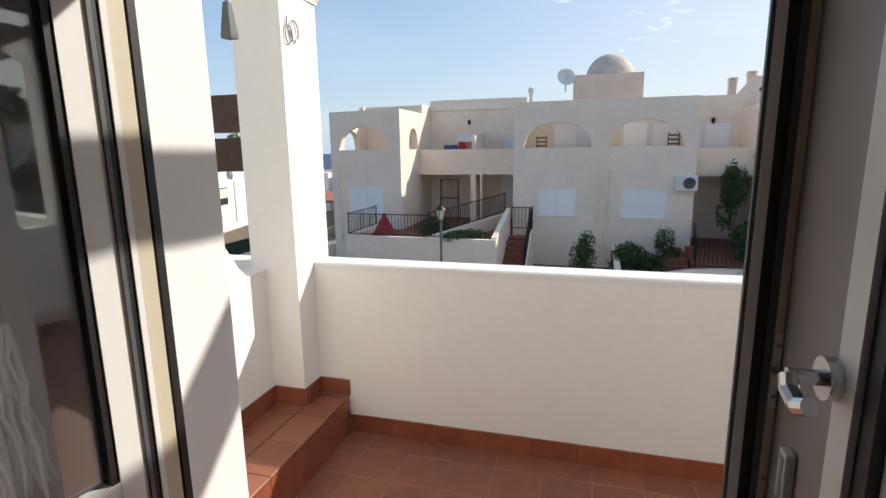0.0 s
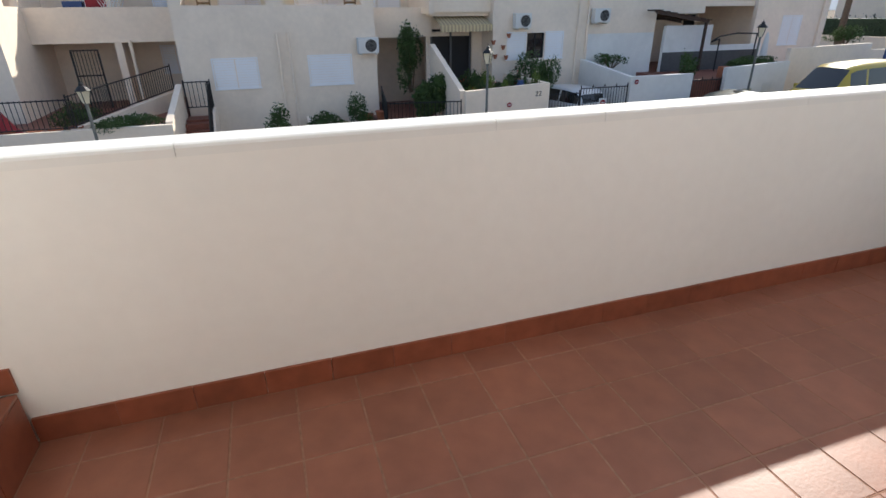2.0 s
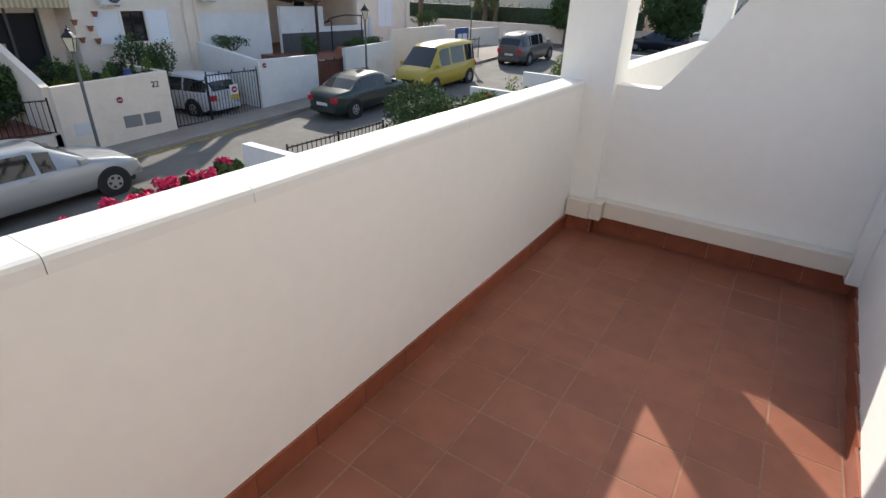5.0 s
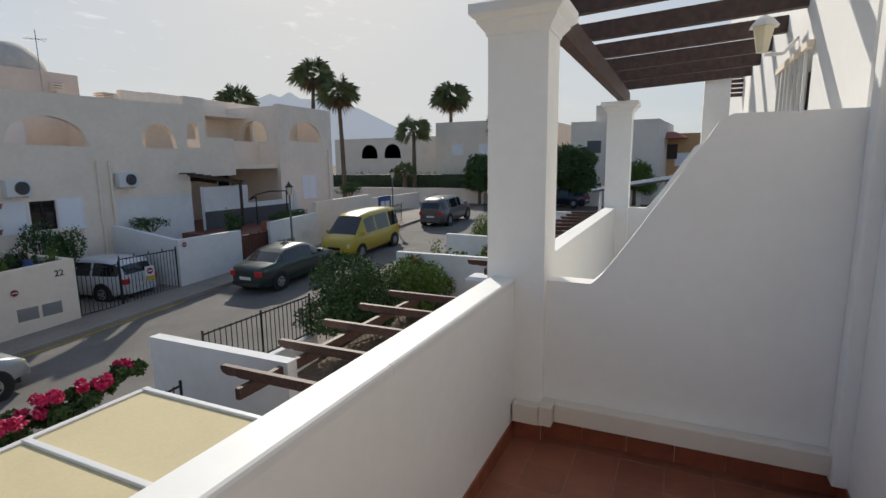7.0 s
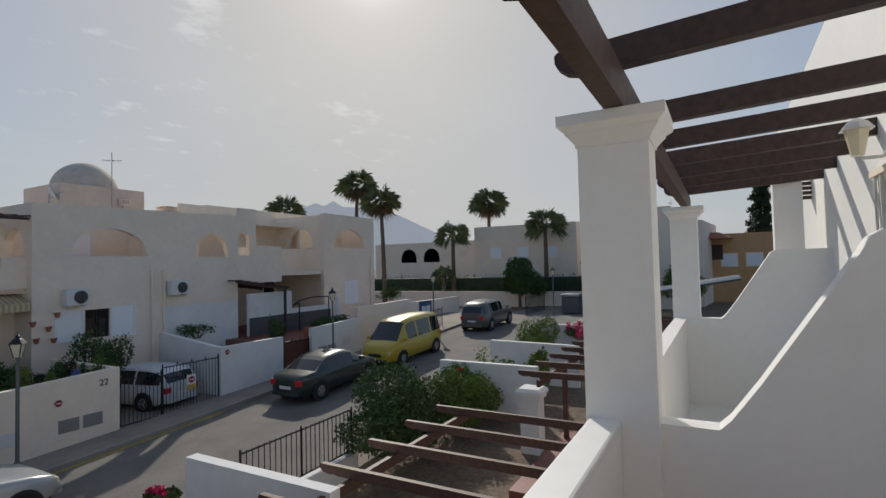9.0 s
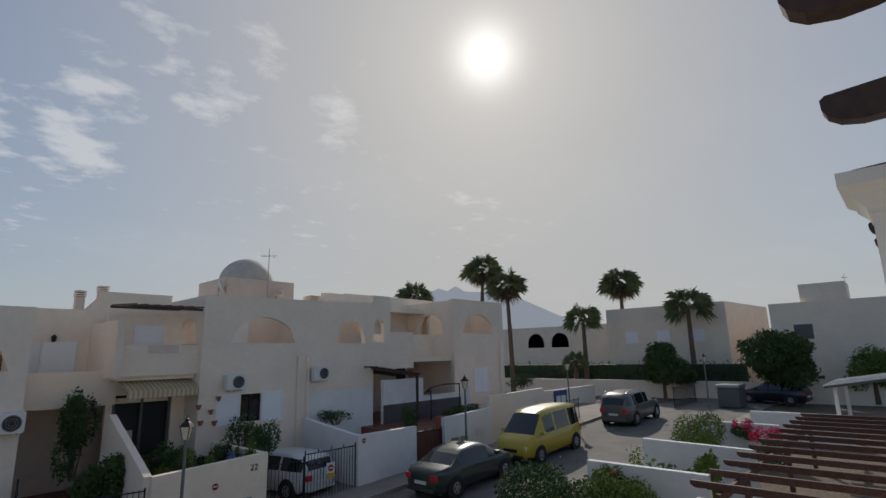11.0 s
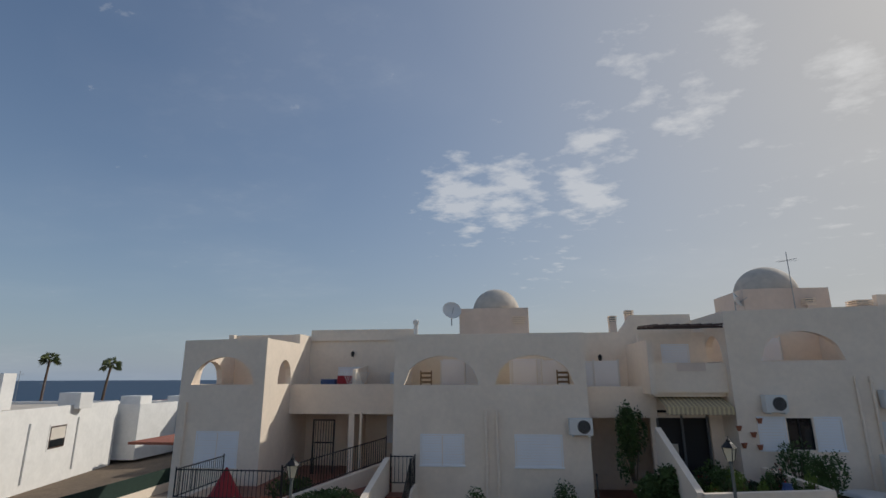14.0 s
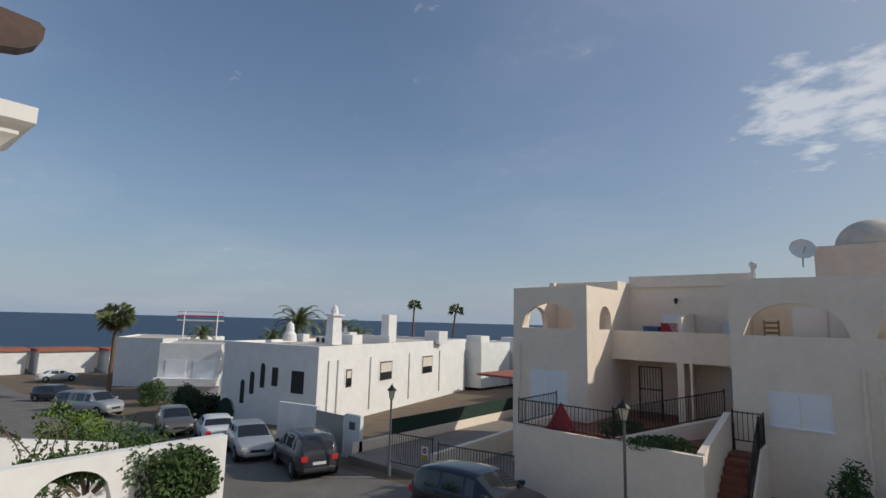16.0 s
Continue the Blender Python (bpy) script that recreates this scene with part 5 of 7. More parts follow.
rail([(-4.6, 16.2, -1.68), (-2.4, 21.0, -1.3)], 0.9, label="black iron railing along the planted terrace edge")
rail([(-1.82, 19.2, -1.78), (-0.95, 19.2, -1.78), (-0.95, 18.2, -1.78), (-0.95, 16.3, -3.05)], 0.95, label="black iron railing round the stair head")
rail([(4.9, 16.4, -2.5), (7.5, 15.9, -2.5)], 0.95)
rail([(4.9, 16.4, -2.5), (5.3, 19.0, -2.3)], 0.95)
gwall("garden_kerb_wall", 8.2, 11.5, 7.1, 7.3, -2.5, "whitewall", "low white wall under the garden fence")
rail([(8.3, 7.2, -2.5), (9.8, 7.2, -2.5), (11.4, 7.2, -2.5)], 1.0, label="black iron garden fence beside the near pavement")
rail([(3.2, 6.0, -2.95), (7.0, 6.2, -2.9)], 1.1, label="black iron garden fence behind pink flowers")
rail([(-14.3, 16.0, ground(-14) + 0.1), (-11.9, 16.0, ground(-12) + 0.1)], 1.25, label="black iron driveway gate")
rail([(-11.6, 16.0, ground(-11.6) + 0.1), (-8.0, 16.0, ground(-8) + 0.1)], 1.1, label="black iron driveway gate")
rail([(14.3, 8.2, -2.6), (15.8, 7.4, -2.6)], 0.9, label="black iron garden gate")


def gate(x0, x1, y, z, h, label):
    e = rail([(x0, y, z), (x1, y, z)], h, 0.12, label)
    e.name = "iron_gate"
    n = int((x1 - x0) / 0.48)
    for i in range(n + 1):
        x = x0 + (x1 - x0) * i / n
        bm = bmesh.new()
        lathe(bm, [(0.02, 0), (0.03, 0.03), (0.0, 0.12)], (x, y, z + h + 0.03), 5)
        part("finial", bm, M["iron"], e)
    return e


gate(11.0, 12.3, GY + 0.1, -2.95, 1.45, "black iron driveway gate with pointed finials")
gate(12.35, 14.45, GY + 0.1, -2.95, 1.6, "black iron driveway gate with a parking sign")
gate(17.6, 19.1, GY + 0.1, -2.6, 1.3, "black iron garden gate")
gate(27.7, 30.3, 15.2, -2.1, 1.2, "black iron gate beside the notice board")
gate(38.0, 42.5, 12.4, -2.0, 1.3, "black iron gate at the end of the street")

# door grille in the recess
gr = thing("door_grille", "black iron security grille on an entrance door", "grille")
for x in (-5.79, -4.9):
    part("stile", B((x, x + 0.06, 22.0, 22.06, -2.0, 0.2)), M["iron"], gr)
for z in (-2.0, -0.75, 0.15):
    part("grille_rail", B((-5.73, -4.9, 22.0, 22.05, z, z + 0.05)), M["iron"], gr)
for i in range(7):
    part("bar", B((-5.68 + i * 0.115, -5.66 + i * 0.115, 22.01, 22.04, -1.95, 0.15)), M["iron"], gr)

# striped awning of the planted terrace
aw = thing("striped_awning", "beige striped folding awning with a scalloped valance", "awning")
bm = bmesh.new()
hexa(bm, [(7.85, F - 0.15, 0.86), (10.1, F - 0.15, 0.86), (10.1, 20.6, 1.3), (7.85, 20.6, 1.3), (7.85, F - 0.15, 0.885), (10.1, F - 0.15, 0.885), (10.1, 20.6, 1.325), (7.85, 20.6, 1.325)])
part("cloth", bm, M["awning"], aw)
for i in range(15):
    x0 = 7.85 + i * 0.15
    part("stripe", B((x0, x0 + 0.075, F - 0.175, F - 0.152, 0.62, 0.87)), M["stripe"], aw)
    part("stripe", B((x0 + 0.076, x0 + 0.149, F - 0.174, F - 0.153, 0.64, 0.87)), M["awning"], aw)
    bm = bmesh.new()
    hexa(bm, [(x0, F - 0.16, 0.889), (x0 + 0.075, F - 0.16, 0.889), (x0 + 0.075, 20.6, 1.329), (x0, 20.6, 1.329), (x0, F - 0.16, 0.893), (x0 + 0.075, F - 0.16, 0.893), (x0 + 0.075, 20.6, 1.333), (x0, 20.6, 1.333)])
    part("stripe", bm, M["stripe"], aw)

# signs and meter boxes
def sign_round(x, y, z, r=0.16, plate=False):
    e = thing("parking_sign", "red and white no parking sign", "sign")
    if plate:
        part("sign_plate", B((x - 0.17, x + 0.17, y - 0.02, y, z - 0.33, z + 0.17)), M["plastic"], e)
        part("lower_plate", B((x - 0.17, x + 0.17, y - 0.026, y - 0.02, z - 0.33, z - 0.17)), M["yellowline"], e)
    bm = bmesh.new()
    tube(bm, (x, y - 0.035, z), (x, y - 0.022, z), r, r, 20)
    part("disc", bm, M["redcloth"], e)
    part("disc_bar", B((x - r * 0.7, x + r * 0.7, y - 0.04, y - 0.036, z - r * 0.18, z + r * 0.18)), M["plastic"], e)


sign_round(9.3, GY, -1.75, 0.09)
sign_round(13.3, GY, -1.9, 0.11, True)
sign_round(14.75, GY, -1.2, 0.09)
sign_round(-12.3, 16.0, -3.35, 0.1, True)


def vents(x, z, n, label="grey ventilation grilles in the garden wall", m_="steel"):
    for i in range(n):
        e = thing("wall_box", label, "meter box", "wall boxes")
        part("frame", B((x + i * 0.62, x + i * 0.62 + 0.52, GY - 0.015, GY, z, z + 0.36)), M[m_], e)
        for k in range(5):
            part("louvre", B((x + i * 0.62 + 0.04, x + i * 0.62 + 0.48, GY - 0.025, GY - 0.015, z + 0.04 + k * 0.065, z + 0.075 + k * 0.065)), M[m_], e)


vents(9.3, -2.6, 2)
vents(19.6, -2.1, 2)
vents(7.9, -2.6, 1, "white meter box in the garden wall", "plastic")
vents(-4.4, -3.6, 2, "white meter box in the garden wall", "plastic")
vents(21.3, -1.9, 1, "white meter box in the garden wall", "plastic")
curve = bpy.data.curves.new("house_number_plate", "FONT")
curve.body, curve.size, curve.extrude = "22", 0.26, 0.006
cn = bpy.data.objects.new("tmp", curve)
me = bpy.data.meshes.new_from_object(cn)
me.materials.append(M["iron"])
npl = new("house_number_plate", me)
npl.matrix_basis = Matrix.Translation((10.35, GY - 0.008, -1.5)) @ Euler((math.pi / 2, 0, 0)).to_matrix().to_4x4()
tagged(npl, "dark digits of a house number on the garden wall", "house number")

# steps and stair walls
st = thing("stair", "red tiled outside stair with one white cheek wall", "stairs")
for i in range(8):
    part("step", B((-1.88, -1.02, 16.2 + i * 0.28, 18.6, ground(0) - 0.05 + i * 0.19, ground(0) - 0.05 + (i + 1) * 0.19)), M["terrace"], st)
part("cheek", W("y", 16.0, F, -1.02, -0.88, -4.0, lambda y: min(-1.78, -3.3 + (y - 16.0) * 0.68), extra=(18.2,)), M["cream"], st)
part("landing", B((-1.88, -1.02, 18.6, F, -3.0, -2.05)), M["terrace"], st)
st2 = thing("stair", "red tiled steps leading into a planted garden", "stairs")
for i in range(5):
    part("step", B((4.0, 4.9, 16.4 + i * 0.3, 18.0 + 0.3, -3.35 + i * 0.17, -3.18 + i * 0.17)), M["terrace"], st2)
gwall("stair_wall", 7.45, 7.65, GY + 0.2, F, (-1.2, 0.2), label="stepped white stair wall beside the planted terrace")
gwall("garden_wall", 2.3, 2.5, GY + 0.2, F - 0.1, (-2.7, -2.3))
gwall("garden_wall", 4.9, 7.6, GY + 0.2, GY + 0.4, -2.5)
setting("terrace_ground", B((4.95, 7.45, GY + 0.4, 22.6, -3.6, -2.45)), M["terrace"], "red tiled entrance path")

# carport and planter of the corner house
cp = thing("carport", "dark timber carport frame beside the corner house", "carport")
for y in (18.65, 20.4, 22.3):
    bm = bmesh.new()
    hexa(bm, [(17.7, y, 1.22), (20.65, y, 0.78), (20.65, y + 0.1, 0.78), (17.7, y + 0.1, 1.22), (17.7, y, 1.34), (20.65, y, 0.9), (20.65, y + 0.1, 0.9), (17.7, y + 0.1, 1.34)])
    part("beam", bm, M["wood"], cp)
for i in range(8):
    x, z = 17.75 + i * 0.4, 1.345 - i * 0.0597
    part("slat", B((x, x + 0.16, 18.55, 22.5, z - 0.03, z + 0.03)), M["wood"], cp)
part("post", B((20.5, 20.6, 18.66, 18.76, -1.3, 0.8)), M["wood"], cp)
setting("terrace_wall", B((18.7, 21.4, 19.12, 19.3, -2.4, 0.7)), M["whitewall"], "white stepped terrace wall")
setting("terrace_wall", B((21.402, 24.6, 19.12, 19.3, -2.4, -0.2)), M["whitewall"], "white stepped terrace wall")
setting("terrace_dado", B((18.7, 24.3, 19.06, 19.116, -2.4, -0.45)), M["greywall"], "dark grey dado of the terrace wall")
dd = thing("back_door", "dark door in the recess above the terrace", "door")
part("door_leaf", B((23.6, 24.3, 23.5, 23.58, -1.0, 1.1)), M["dark"], dd)
ar = thing("iron_arch", "curved black iron arch over the terrace", "arch")
bm = bmesh.new()
pipe(bm, [(21.2, 18.4, -1.3), (21.2, 18.4, 0.1), (20.75, 18.4, 0.0), (21.2, 18.4, 0.22), (22.2, 18.4, 0.34), (23.4, 18.4, 0.3), (23.4, 18.4, -1.3)], 0.035, 6)
part("arch_tube", bm, M["iron"], ar)
pu = thing("parasol", "folded white garden parasol on the terrace", "parasol")
bm = bmesh.new()
lathe(bm, [(0.16, -0.95), (0.17, -0.7), (0.09, 0.2), (0.02, 0.4)], (22.9, 17.4, 0.0), 9)
part("cloth", bm, M["plastic"], pu)
bm = bmesh.new()
tube(bm, (22.9, 17.4, -1.3), (22.9, 17.4, -0.9), 0.025, 0.025, 8)
part("pole", bm, M["steel"], pu)
setting("planter_bed", B((19.4, 22.5, GY + 0.2, GY + 0.7, -1.3, -0.85)), M["pot"], "terracotta planter trough on the garden wall")
nb = thing("notice_board", "dark blue notice board with white papers", "notice board")
part("board", B((27.2, 28.5, 14.9, 15.0, -1.9, -0.2), bev=0.02), M["blue"], nb)
part("paper", B((27.35, 27.75, 14.885, 14.9, -1.5, -0.5)), M["plastic"], nb, "white paper notice")
part("paper", B((27.85, 28.3, 14.885, 14.9, -1.0, -0.5)), M["plastic"], nb, "white paper notice")
rc = thing("recycling_bin", "grey wheeled refuse container", "bin")
part("body", B((40.0, 41.8, 9.0, 10.3, -1.95, -0.75), bev=0.08), M["binm"], rc)
part("lid", B((39.95, 41.85, 8.95, 10.35, -0.74, -0.5), bev=0.1), M["steel"], rc)
put("blue car parked beyond the refuse container", (4.2, 1.8, 1.5), "navy", 45.0, 8.0, 80, "hatch")


# ================================================================ plants


def leaf_cloud(name, spots, leaf_size, count, m, parent=None, label="", seed=0, long=1.6, droop=0.0):
    """Many small bent leaves in rounded clumps: spots are (x, y, z, rx, ry, rz)."""
    r = np.random.default_rng(seed)
    vol = np.array([s[3] * s[4] * s[5] for s in spots]) ** 0.7
    pick = r.choice(len(spots), count, p=vol / vol.sum())
    S = np.array(spots)[pick]
    d = r.normal(size=(count, 3))
    d /= np.linalg.norm(d, axis=1)[:, None]
    rad = (0.55 + 0.5 * r.random((count, 1)) ** 0.6) * (1 + 0.13 * np.sin(7 * d[:, :1] + 5 * d[:, 1:2] + 9 * d[:, 2:3]))
    c = S[:, :3] + d * rad * S[:, 3:6]
    u = r.normal(size=(count, 3)) + d * 0.8
    u[:, 2] -= droop
    u /= np.linalg.norm(u, axis=1)[:, None]
    w = np.cross(u, r.normal(size=(count, 3)))
    w /= np.linalg.norm(w, axis=1)[:, None]
    nn = np.cross(u, w)
    s = leaf_size * (0.6 + 0.8 * r.random((count, 1)))
    a, e = c - u * s * long * 0.5, c + u * s * long * 0.5
    l_, r_ = c - w * s * 0.4 + nn * s * 0.12, c + w * s * 0.4 + nn * s * 0.12
    verts = np.stack([a, r_, e, l_], 1).reshape(-1, 3)
    idx = np.arange(count) * 4
    faces = np.concatenate([np.stack([idx, idx + 1, idx + 2], 1), np.stack([idx, idx + 2, idx + 3], 1)]).tolist()
    me = bpy.data.meshes.new(name)
    me.from_pydata(verts.tolist(), [], faces)
    me.materials.append(M[m])
    o = new(name, me)
    o.parent = parent
    return tagged(o, label)


def bush(x, y, z, rx, rz, seed, label, n=2600, size=0.05, m="leaf", flowers=None, fn=60, fsize=0.045, ry=None):
    e = thing("bush", label, "bush")
    rng_ = random.Random(seed)
    ry = ry or rx * 0.8
    spots = [(x + rng_.uniform(-0.6, 0.6) * rx, y + rng_.uniform(-0.6, 0.6) * ry, z + rz * rng_.uniform(0.35, 0.9), rx * rng_.uniform(0.35, 0.55), ry * rng_.uniform(0.35, 0.55), rz * rng_.uniform(0.25, 0.42)) for _ in range(9)]
    o = leaf_cloud("foliage", spots, size, n, m, e, seed=seed)
    o["kind"] = "stuff"
    bm = bmesh.new()
    for s in spots:
        tube(bm, (x + (s[0] - x) * 0.2, y + (s[1] - y) * 0.2, z), (s[0], s[1], s[2]), 0.03, 0.012, 5)
    part("woody_stem", bm, M["bark"], e, "woody branches")["kind"] = "stuff"
    if flowers:
        f = leaf_cloud("flowers", [(a, b, c + 0.08 * rz, d * 1.08, e_ * 1.08, f_ * 1.15) for a, b, c, d, e_, f_ in spots], fsize, fn, flowers, e, seed=seed + 1, long=1.1)
        f["kind"] = "stuff"
    return e


def flower_clump(x, y, z, r, seed, label="deep pink bougainvillea in full flower", m="pinkflower", n=700, size=0.05):
    e = thing("flower_clump", label, "flowers")
    rng_ = random.Random(seed)
    sp = [(x + rng_.uniform(-1, 1) * r * 0.8, y + rng_.uniform(-1, 1) * r * 0.7, z + rng_.uniform(-0.3, 0.5) * r, r * 0.28, r * 0.28, r * 0.24) for _ in range(9)]
    leaf_cloud("bloom", sp, size, n, m, e, seed=seed, long=1.1)["kind"] = "stuff"
    sp2 = [(x + rng_.uniform(-1, 1) * r, y + rng_.uniform(-1, 1) * r * 0.8, z - r * 0.5 + rng_.uniform(-0.3, 0.3) * r, r * 0.45, r * 0.45, r * 0.4) for _ in range(7)]
    leaf_cloud("foliage", sp2, 0.07, 900, "leaf", e, seed=seed + 3)["kind"] = "stuff"
    return e


def fan_palm(x, y, z0, h, seed, crown=1.9, trunk=0.2, lean=0.0, n=22, skirt=True, label="tall fan palm with a ragged crown"):
    e = thing("palm_tree", label, "palm tree")
    rng_ = random.Random(seed)
    bm = bmesh.new()
    prev = None
    for i in range(13):
        u = i / 12
        r_ = trunk * (1.25 - 0.45 * u) * (1.06 if i % 2 else 0.96)
        c = Vector((x + lean * u * u, y, z0 + h * u))
        ring = [bm.verts.new(c + Vector((r_ * math.cos(a), r_ * math.sin(a), 0))) for a in [k * math.pi / 5 for k in range(10)]]
        if prev:
            for k in range(10):
                bm.faces.new((prev[k], prev[(k + 1) % 10], ring[(k + 1) % 10], ring[k]))
        prev = ring
    part("trunk", bm, M["bark"], e)
    top = Vector((x + lean, y, z0 + h))
    for mat_, cnt, lo, hi in (("palm", int(n * 1.5), -0.45, 0.97), ("drypalm", int(n * 0.6) if skirt else 0, -0.97, -0.6)):
        if not cnt:
            continue
        verts, faces = [], []
        for k in range(cnt):
            az = k * 2.399 + rng_.uniform(-0.25, 0.25)
            el = math.asin(lo + (hi - lo) * ((k + 0.5) / cnt)) + rng_.uniform(-0.12, 0.12)
            d = Vector((math.cos(az) * math.cos(el), math.sin(az) * math.cos(el), math.sin(el)))
            pet = crown * rng_.uniform(0.28, 0.5) * (1 if mat_ == "palm" else 0.5)
            hub = top + d * pet
            side = d.cross(Vector((0, 0, 1))).normalized()
            side = (side * math.cos(k * 1.3) + side.cross(d) * math.sin(k * 1.3) * 0.8).normalized()
            upv = side.cross(d)
            i0 = len(verts)
            verts += [top + side * 0.03, top - side * 0.03, hub]
            faces.append((i0, i0 + 1, i0 + 2))
            for b_ in range(15):
                a = (b_ - 7) / 7 * 1.3 + rng_.uniform(-0.05, 0.05)
                bl = crown * 0.56 * (1 - 0.3 * abs(a) / 1.45) * rng_.uniform(0.8, 1.08)
                dd = (d * math.cos(a) + side * math.sin(a) + upv * (0.25 if b_ % 2 else 0.1)).normalized()
                mid = hub + dd * bl * 0.55
                tip = hub + dd * bl * 0.95 - Vector((0, 0, bl * (0.15 + 0.25 * rng_.random())))
                w = dd.cross(upv).normalized() * crown * 0.015 + upv * crown * 0.008
                i0 = len(verts)
                verts += [hub, mid + w, tip, mid - w]
                faces += [(i0, i0 + 1, i0 + 2), (i0, i0 + 2, i0 + 3)]
        me = bpy.data.meshes.new("crown")
        me.from_pydata([tuple(v) for v in verts], [], faces)
        me.materials.append(M[mat_])
        o = new("crown" if mat_ == "palm" else "dry_skirt", me)
        o.parent = e
        tagged(o, "fan-shaped green fronds" if mat_ == "palm" else "hanging dry brown fronds", kind="stuff")
    return e


def feather_palm(x, y, z0, h, seed, crown=2.6, n=30, label="feathery date palm behind the roofs"):
    e = thing("palm_tree", label, "palm tree")
    rng_ = random.Random(seed)
    bm = bmesh.new()
    lathe(bm, [(0.32, 0), (0.26, h * 0.5), (0.3, h), (0.1, h + 0.3)], (x, y, z0), 10)
    part("trunk", bm, M["bark"], e)
    verts, faces = [], []
    top = Vector((x, y, z0 + h))
    for k in range(n):
        az = k * 2.399
        el = -0.2 + 1.5 * (k + 0.5) / n
        d = Vector((math.cos(az), math.sin(az), 0))
        side = Vector((-d.y, d.x, 0))
        p = top.copy()
        for j in range(11):
            u = j / 10
            ang = el - 1.5 * u * u
            step = crown / 11
            q = p + (d * math.cos(ang) + Vector((0, 0, math.sin(ang)))) * step
            for s in (-1, 1):
                L = crown * 0.2 * (1 - 0.6 * abs(u - 0.4))
                t = q + side * s * L * 0.8 + (q - p).normalized() * L * 0.5 - Vector((0, 0, L * 0.3))
                i0 = len(verts)
                verts += [p, q, t]
                faces.append((i0, i0 + 1, i0 + 2))
            p = q
    me = bpy.data.meshes.new("crown")
    me.from_pydata([tuple(v) for v in verts], [], faces)
    me.materials.append(M["palm"])
    o = new("crown", me)
    o.parent = e
    tagged(o, "arching feather fronds", kind="stuff")
    return e


def tree(x, y, z, h, r, seed, label="dense dark green tree", n=6000, m="leaf", size=0.1):
    e = thing("tree", label, "tree")
    rng_ = random.Random(seed)
    bm = bmesh.new()
    tube(bm, (x, y, z), (x, y, z + h * 0.5), 0.16, 0.1, 8)
    spots = []
    for i in range(14):
        a, rr = rng_.uniform(0, 6.28), r * rng_.uniform(0.15, 0.7)
        s = (x + rr * math.cos(a), y + rr * math.sin(a), z + h * rng_.uniform(0.38, 0.88), r * rng_.uniform(0.3, 0.5), r * rng_.uniform(0.3, 0.5), h * rng_.uniform(0.13, 0.22))
        spots.append(s)
        tube(bm, (x, y, z + h * 0.4), s[:3], 0.07, 0.02, 5)
    part("trunk", bm, M["bark"], e)
    leaf_cloud("crown", spots, size, n, m, e, seed=seed)["kind"] = "stuff"
    return e


# tall palms up the street
fan_palm(42.8, 31.9, -1.8, 12.0, 1, 2.6, lean=0.5)
fan_palm(42.5, 28.2, -1.8, 9.9, 2, 2.4, lean=-0.4)
fan_palm(38.0, 36.6, -1.5, 9.0, 3, 2.3, skirt=False, label="fan palm behind the roofs")
fan_palm(54.0, 22.1, -1.3, 9.9, 4, 2.6)
fan_palm(48.5, 23.8, -1.3, 6.1, 5, 2.3, skirt=False, label="broad fan palm behind the wall")
fan_palm(51.0, 14.8, -1.3, 6.8, 6, 2.6, skirt=False, label="broad fan palm behind the wall")
fan_palm(47.5, 24.4, -1.3, 2.2, 7, 1.5, skirt=False, label="short fan palm at the wall")
# palms by the sea
fan_palm(-73.5, 80.0, -7.0, 12.0, 8, 1.9, skirt=False, lean=0.4, label="slim palm against the sea")
fan_palm(-62.7, 80.0, -7.0, 11.0, 9, 1.9, lean=0.9, skirt=False, label="slim palm against the sea")
fan_palm(-56.5, 18.6, -6.9, 8.2, 10, 2.2, label="palm beside the white seaside building")
feather_palm(-43.0, 30.8, -4.0, 5.2, 11, 3.0)
feather_palm(-41.0, 34.5, -4.0, 3.9, 12, 3.0)
feather_palm(-56.0, 36.0, -4.0, 3.2, 13, 2.2)
feather_palm(-38.0, 34.0, -4.0, 3.6, 17, 2.6)
feather_palm(-62.0, 30.0, -4.0, 3.4, 18, 2.2)
tree(45.5, 15.6, -2.0, 4.3, 2.4, 14, n=15000, size=0.13)
tree(44.5, 7.5, -2.0, 4.7, 3.0, 15, n=20000, size=0.14)
tree(47.0, 2.5, -2.0, 3.6, 1.9, 16, n=9000, m="leaf2", label="yellow green tree beside the villa")
# clipped hedge
hd = thing("hedge", "long clipped dark green hedge", "hedge")
part("hedge_core", B((49.3, 50.1, 10.5, 43, -2.2, 0.55)), M["hedge"], hd)
leaf_cloud("foliage", [(49.7, 11 + i * 1.0, -0.6, 0.7, 0.7, 1.3) for i in range(32)], 0.11, 15000, "hedge", hd, seed=21)["kind"] = "stuff"
# monkey-puzzle like conifer far right
cf = thing("conifer", "tall narrow tiered conifer", "tree")
bm = bmesh.new()
tube(bm, (95, -6, -2), (95, -6, 16.5), 0.4, 0.05, 8)
part("trunk", bm, M["bark"], cf)
leaf_cloud("crown", [(95 + (2.7 - i * 0.17) * q * math.cos(i * 1.1 + j * 1.05), -6 + (2.7 - i * 0.17) * q * math.sin(i * 1.1 + j * 1.05), 3.4 + i * 0.98 + 0.35 * math.sin(i * 5.1 + j * 2.3) - 0.3 * q, 0.55, 0.55, 0.3)
                     for i in range(14) for j in range(6) for q in (0.3, 0.62, 0.9)], 0.3, 9000, "hedge", cf, seed=22)["kind"] = "stuff"

# near gardens: flowering bush, shrubs, pink flowers
bush(12.6, 6.7, -2.8, 1.9, 1.65, 31, "large flowering bush with small white and red blooms", n=26000, size=0.055, flowers="plastic", fn=260, fsize=0.03, ry=1.3)
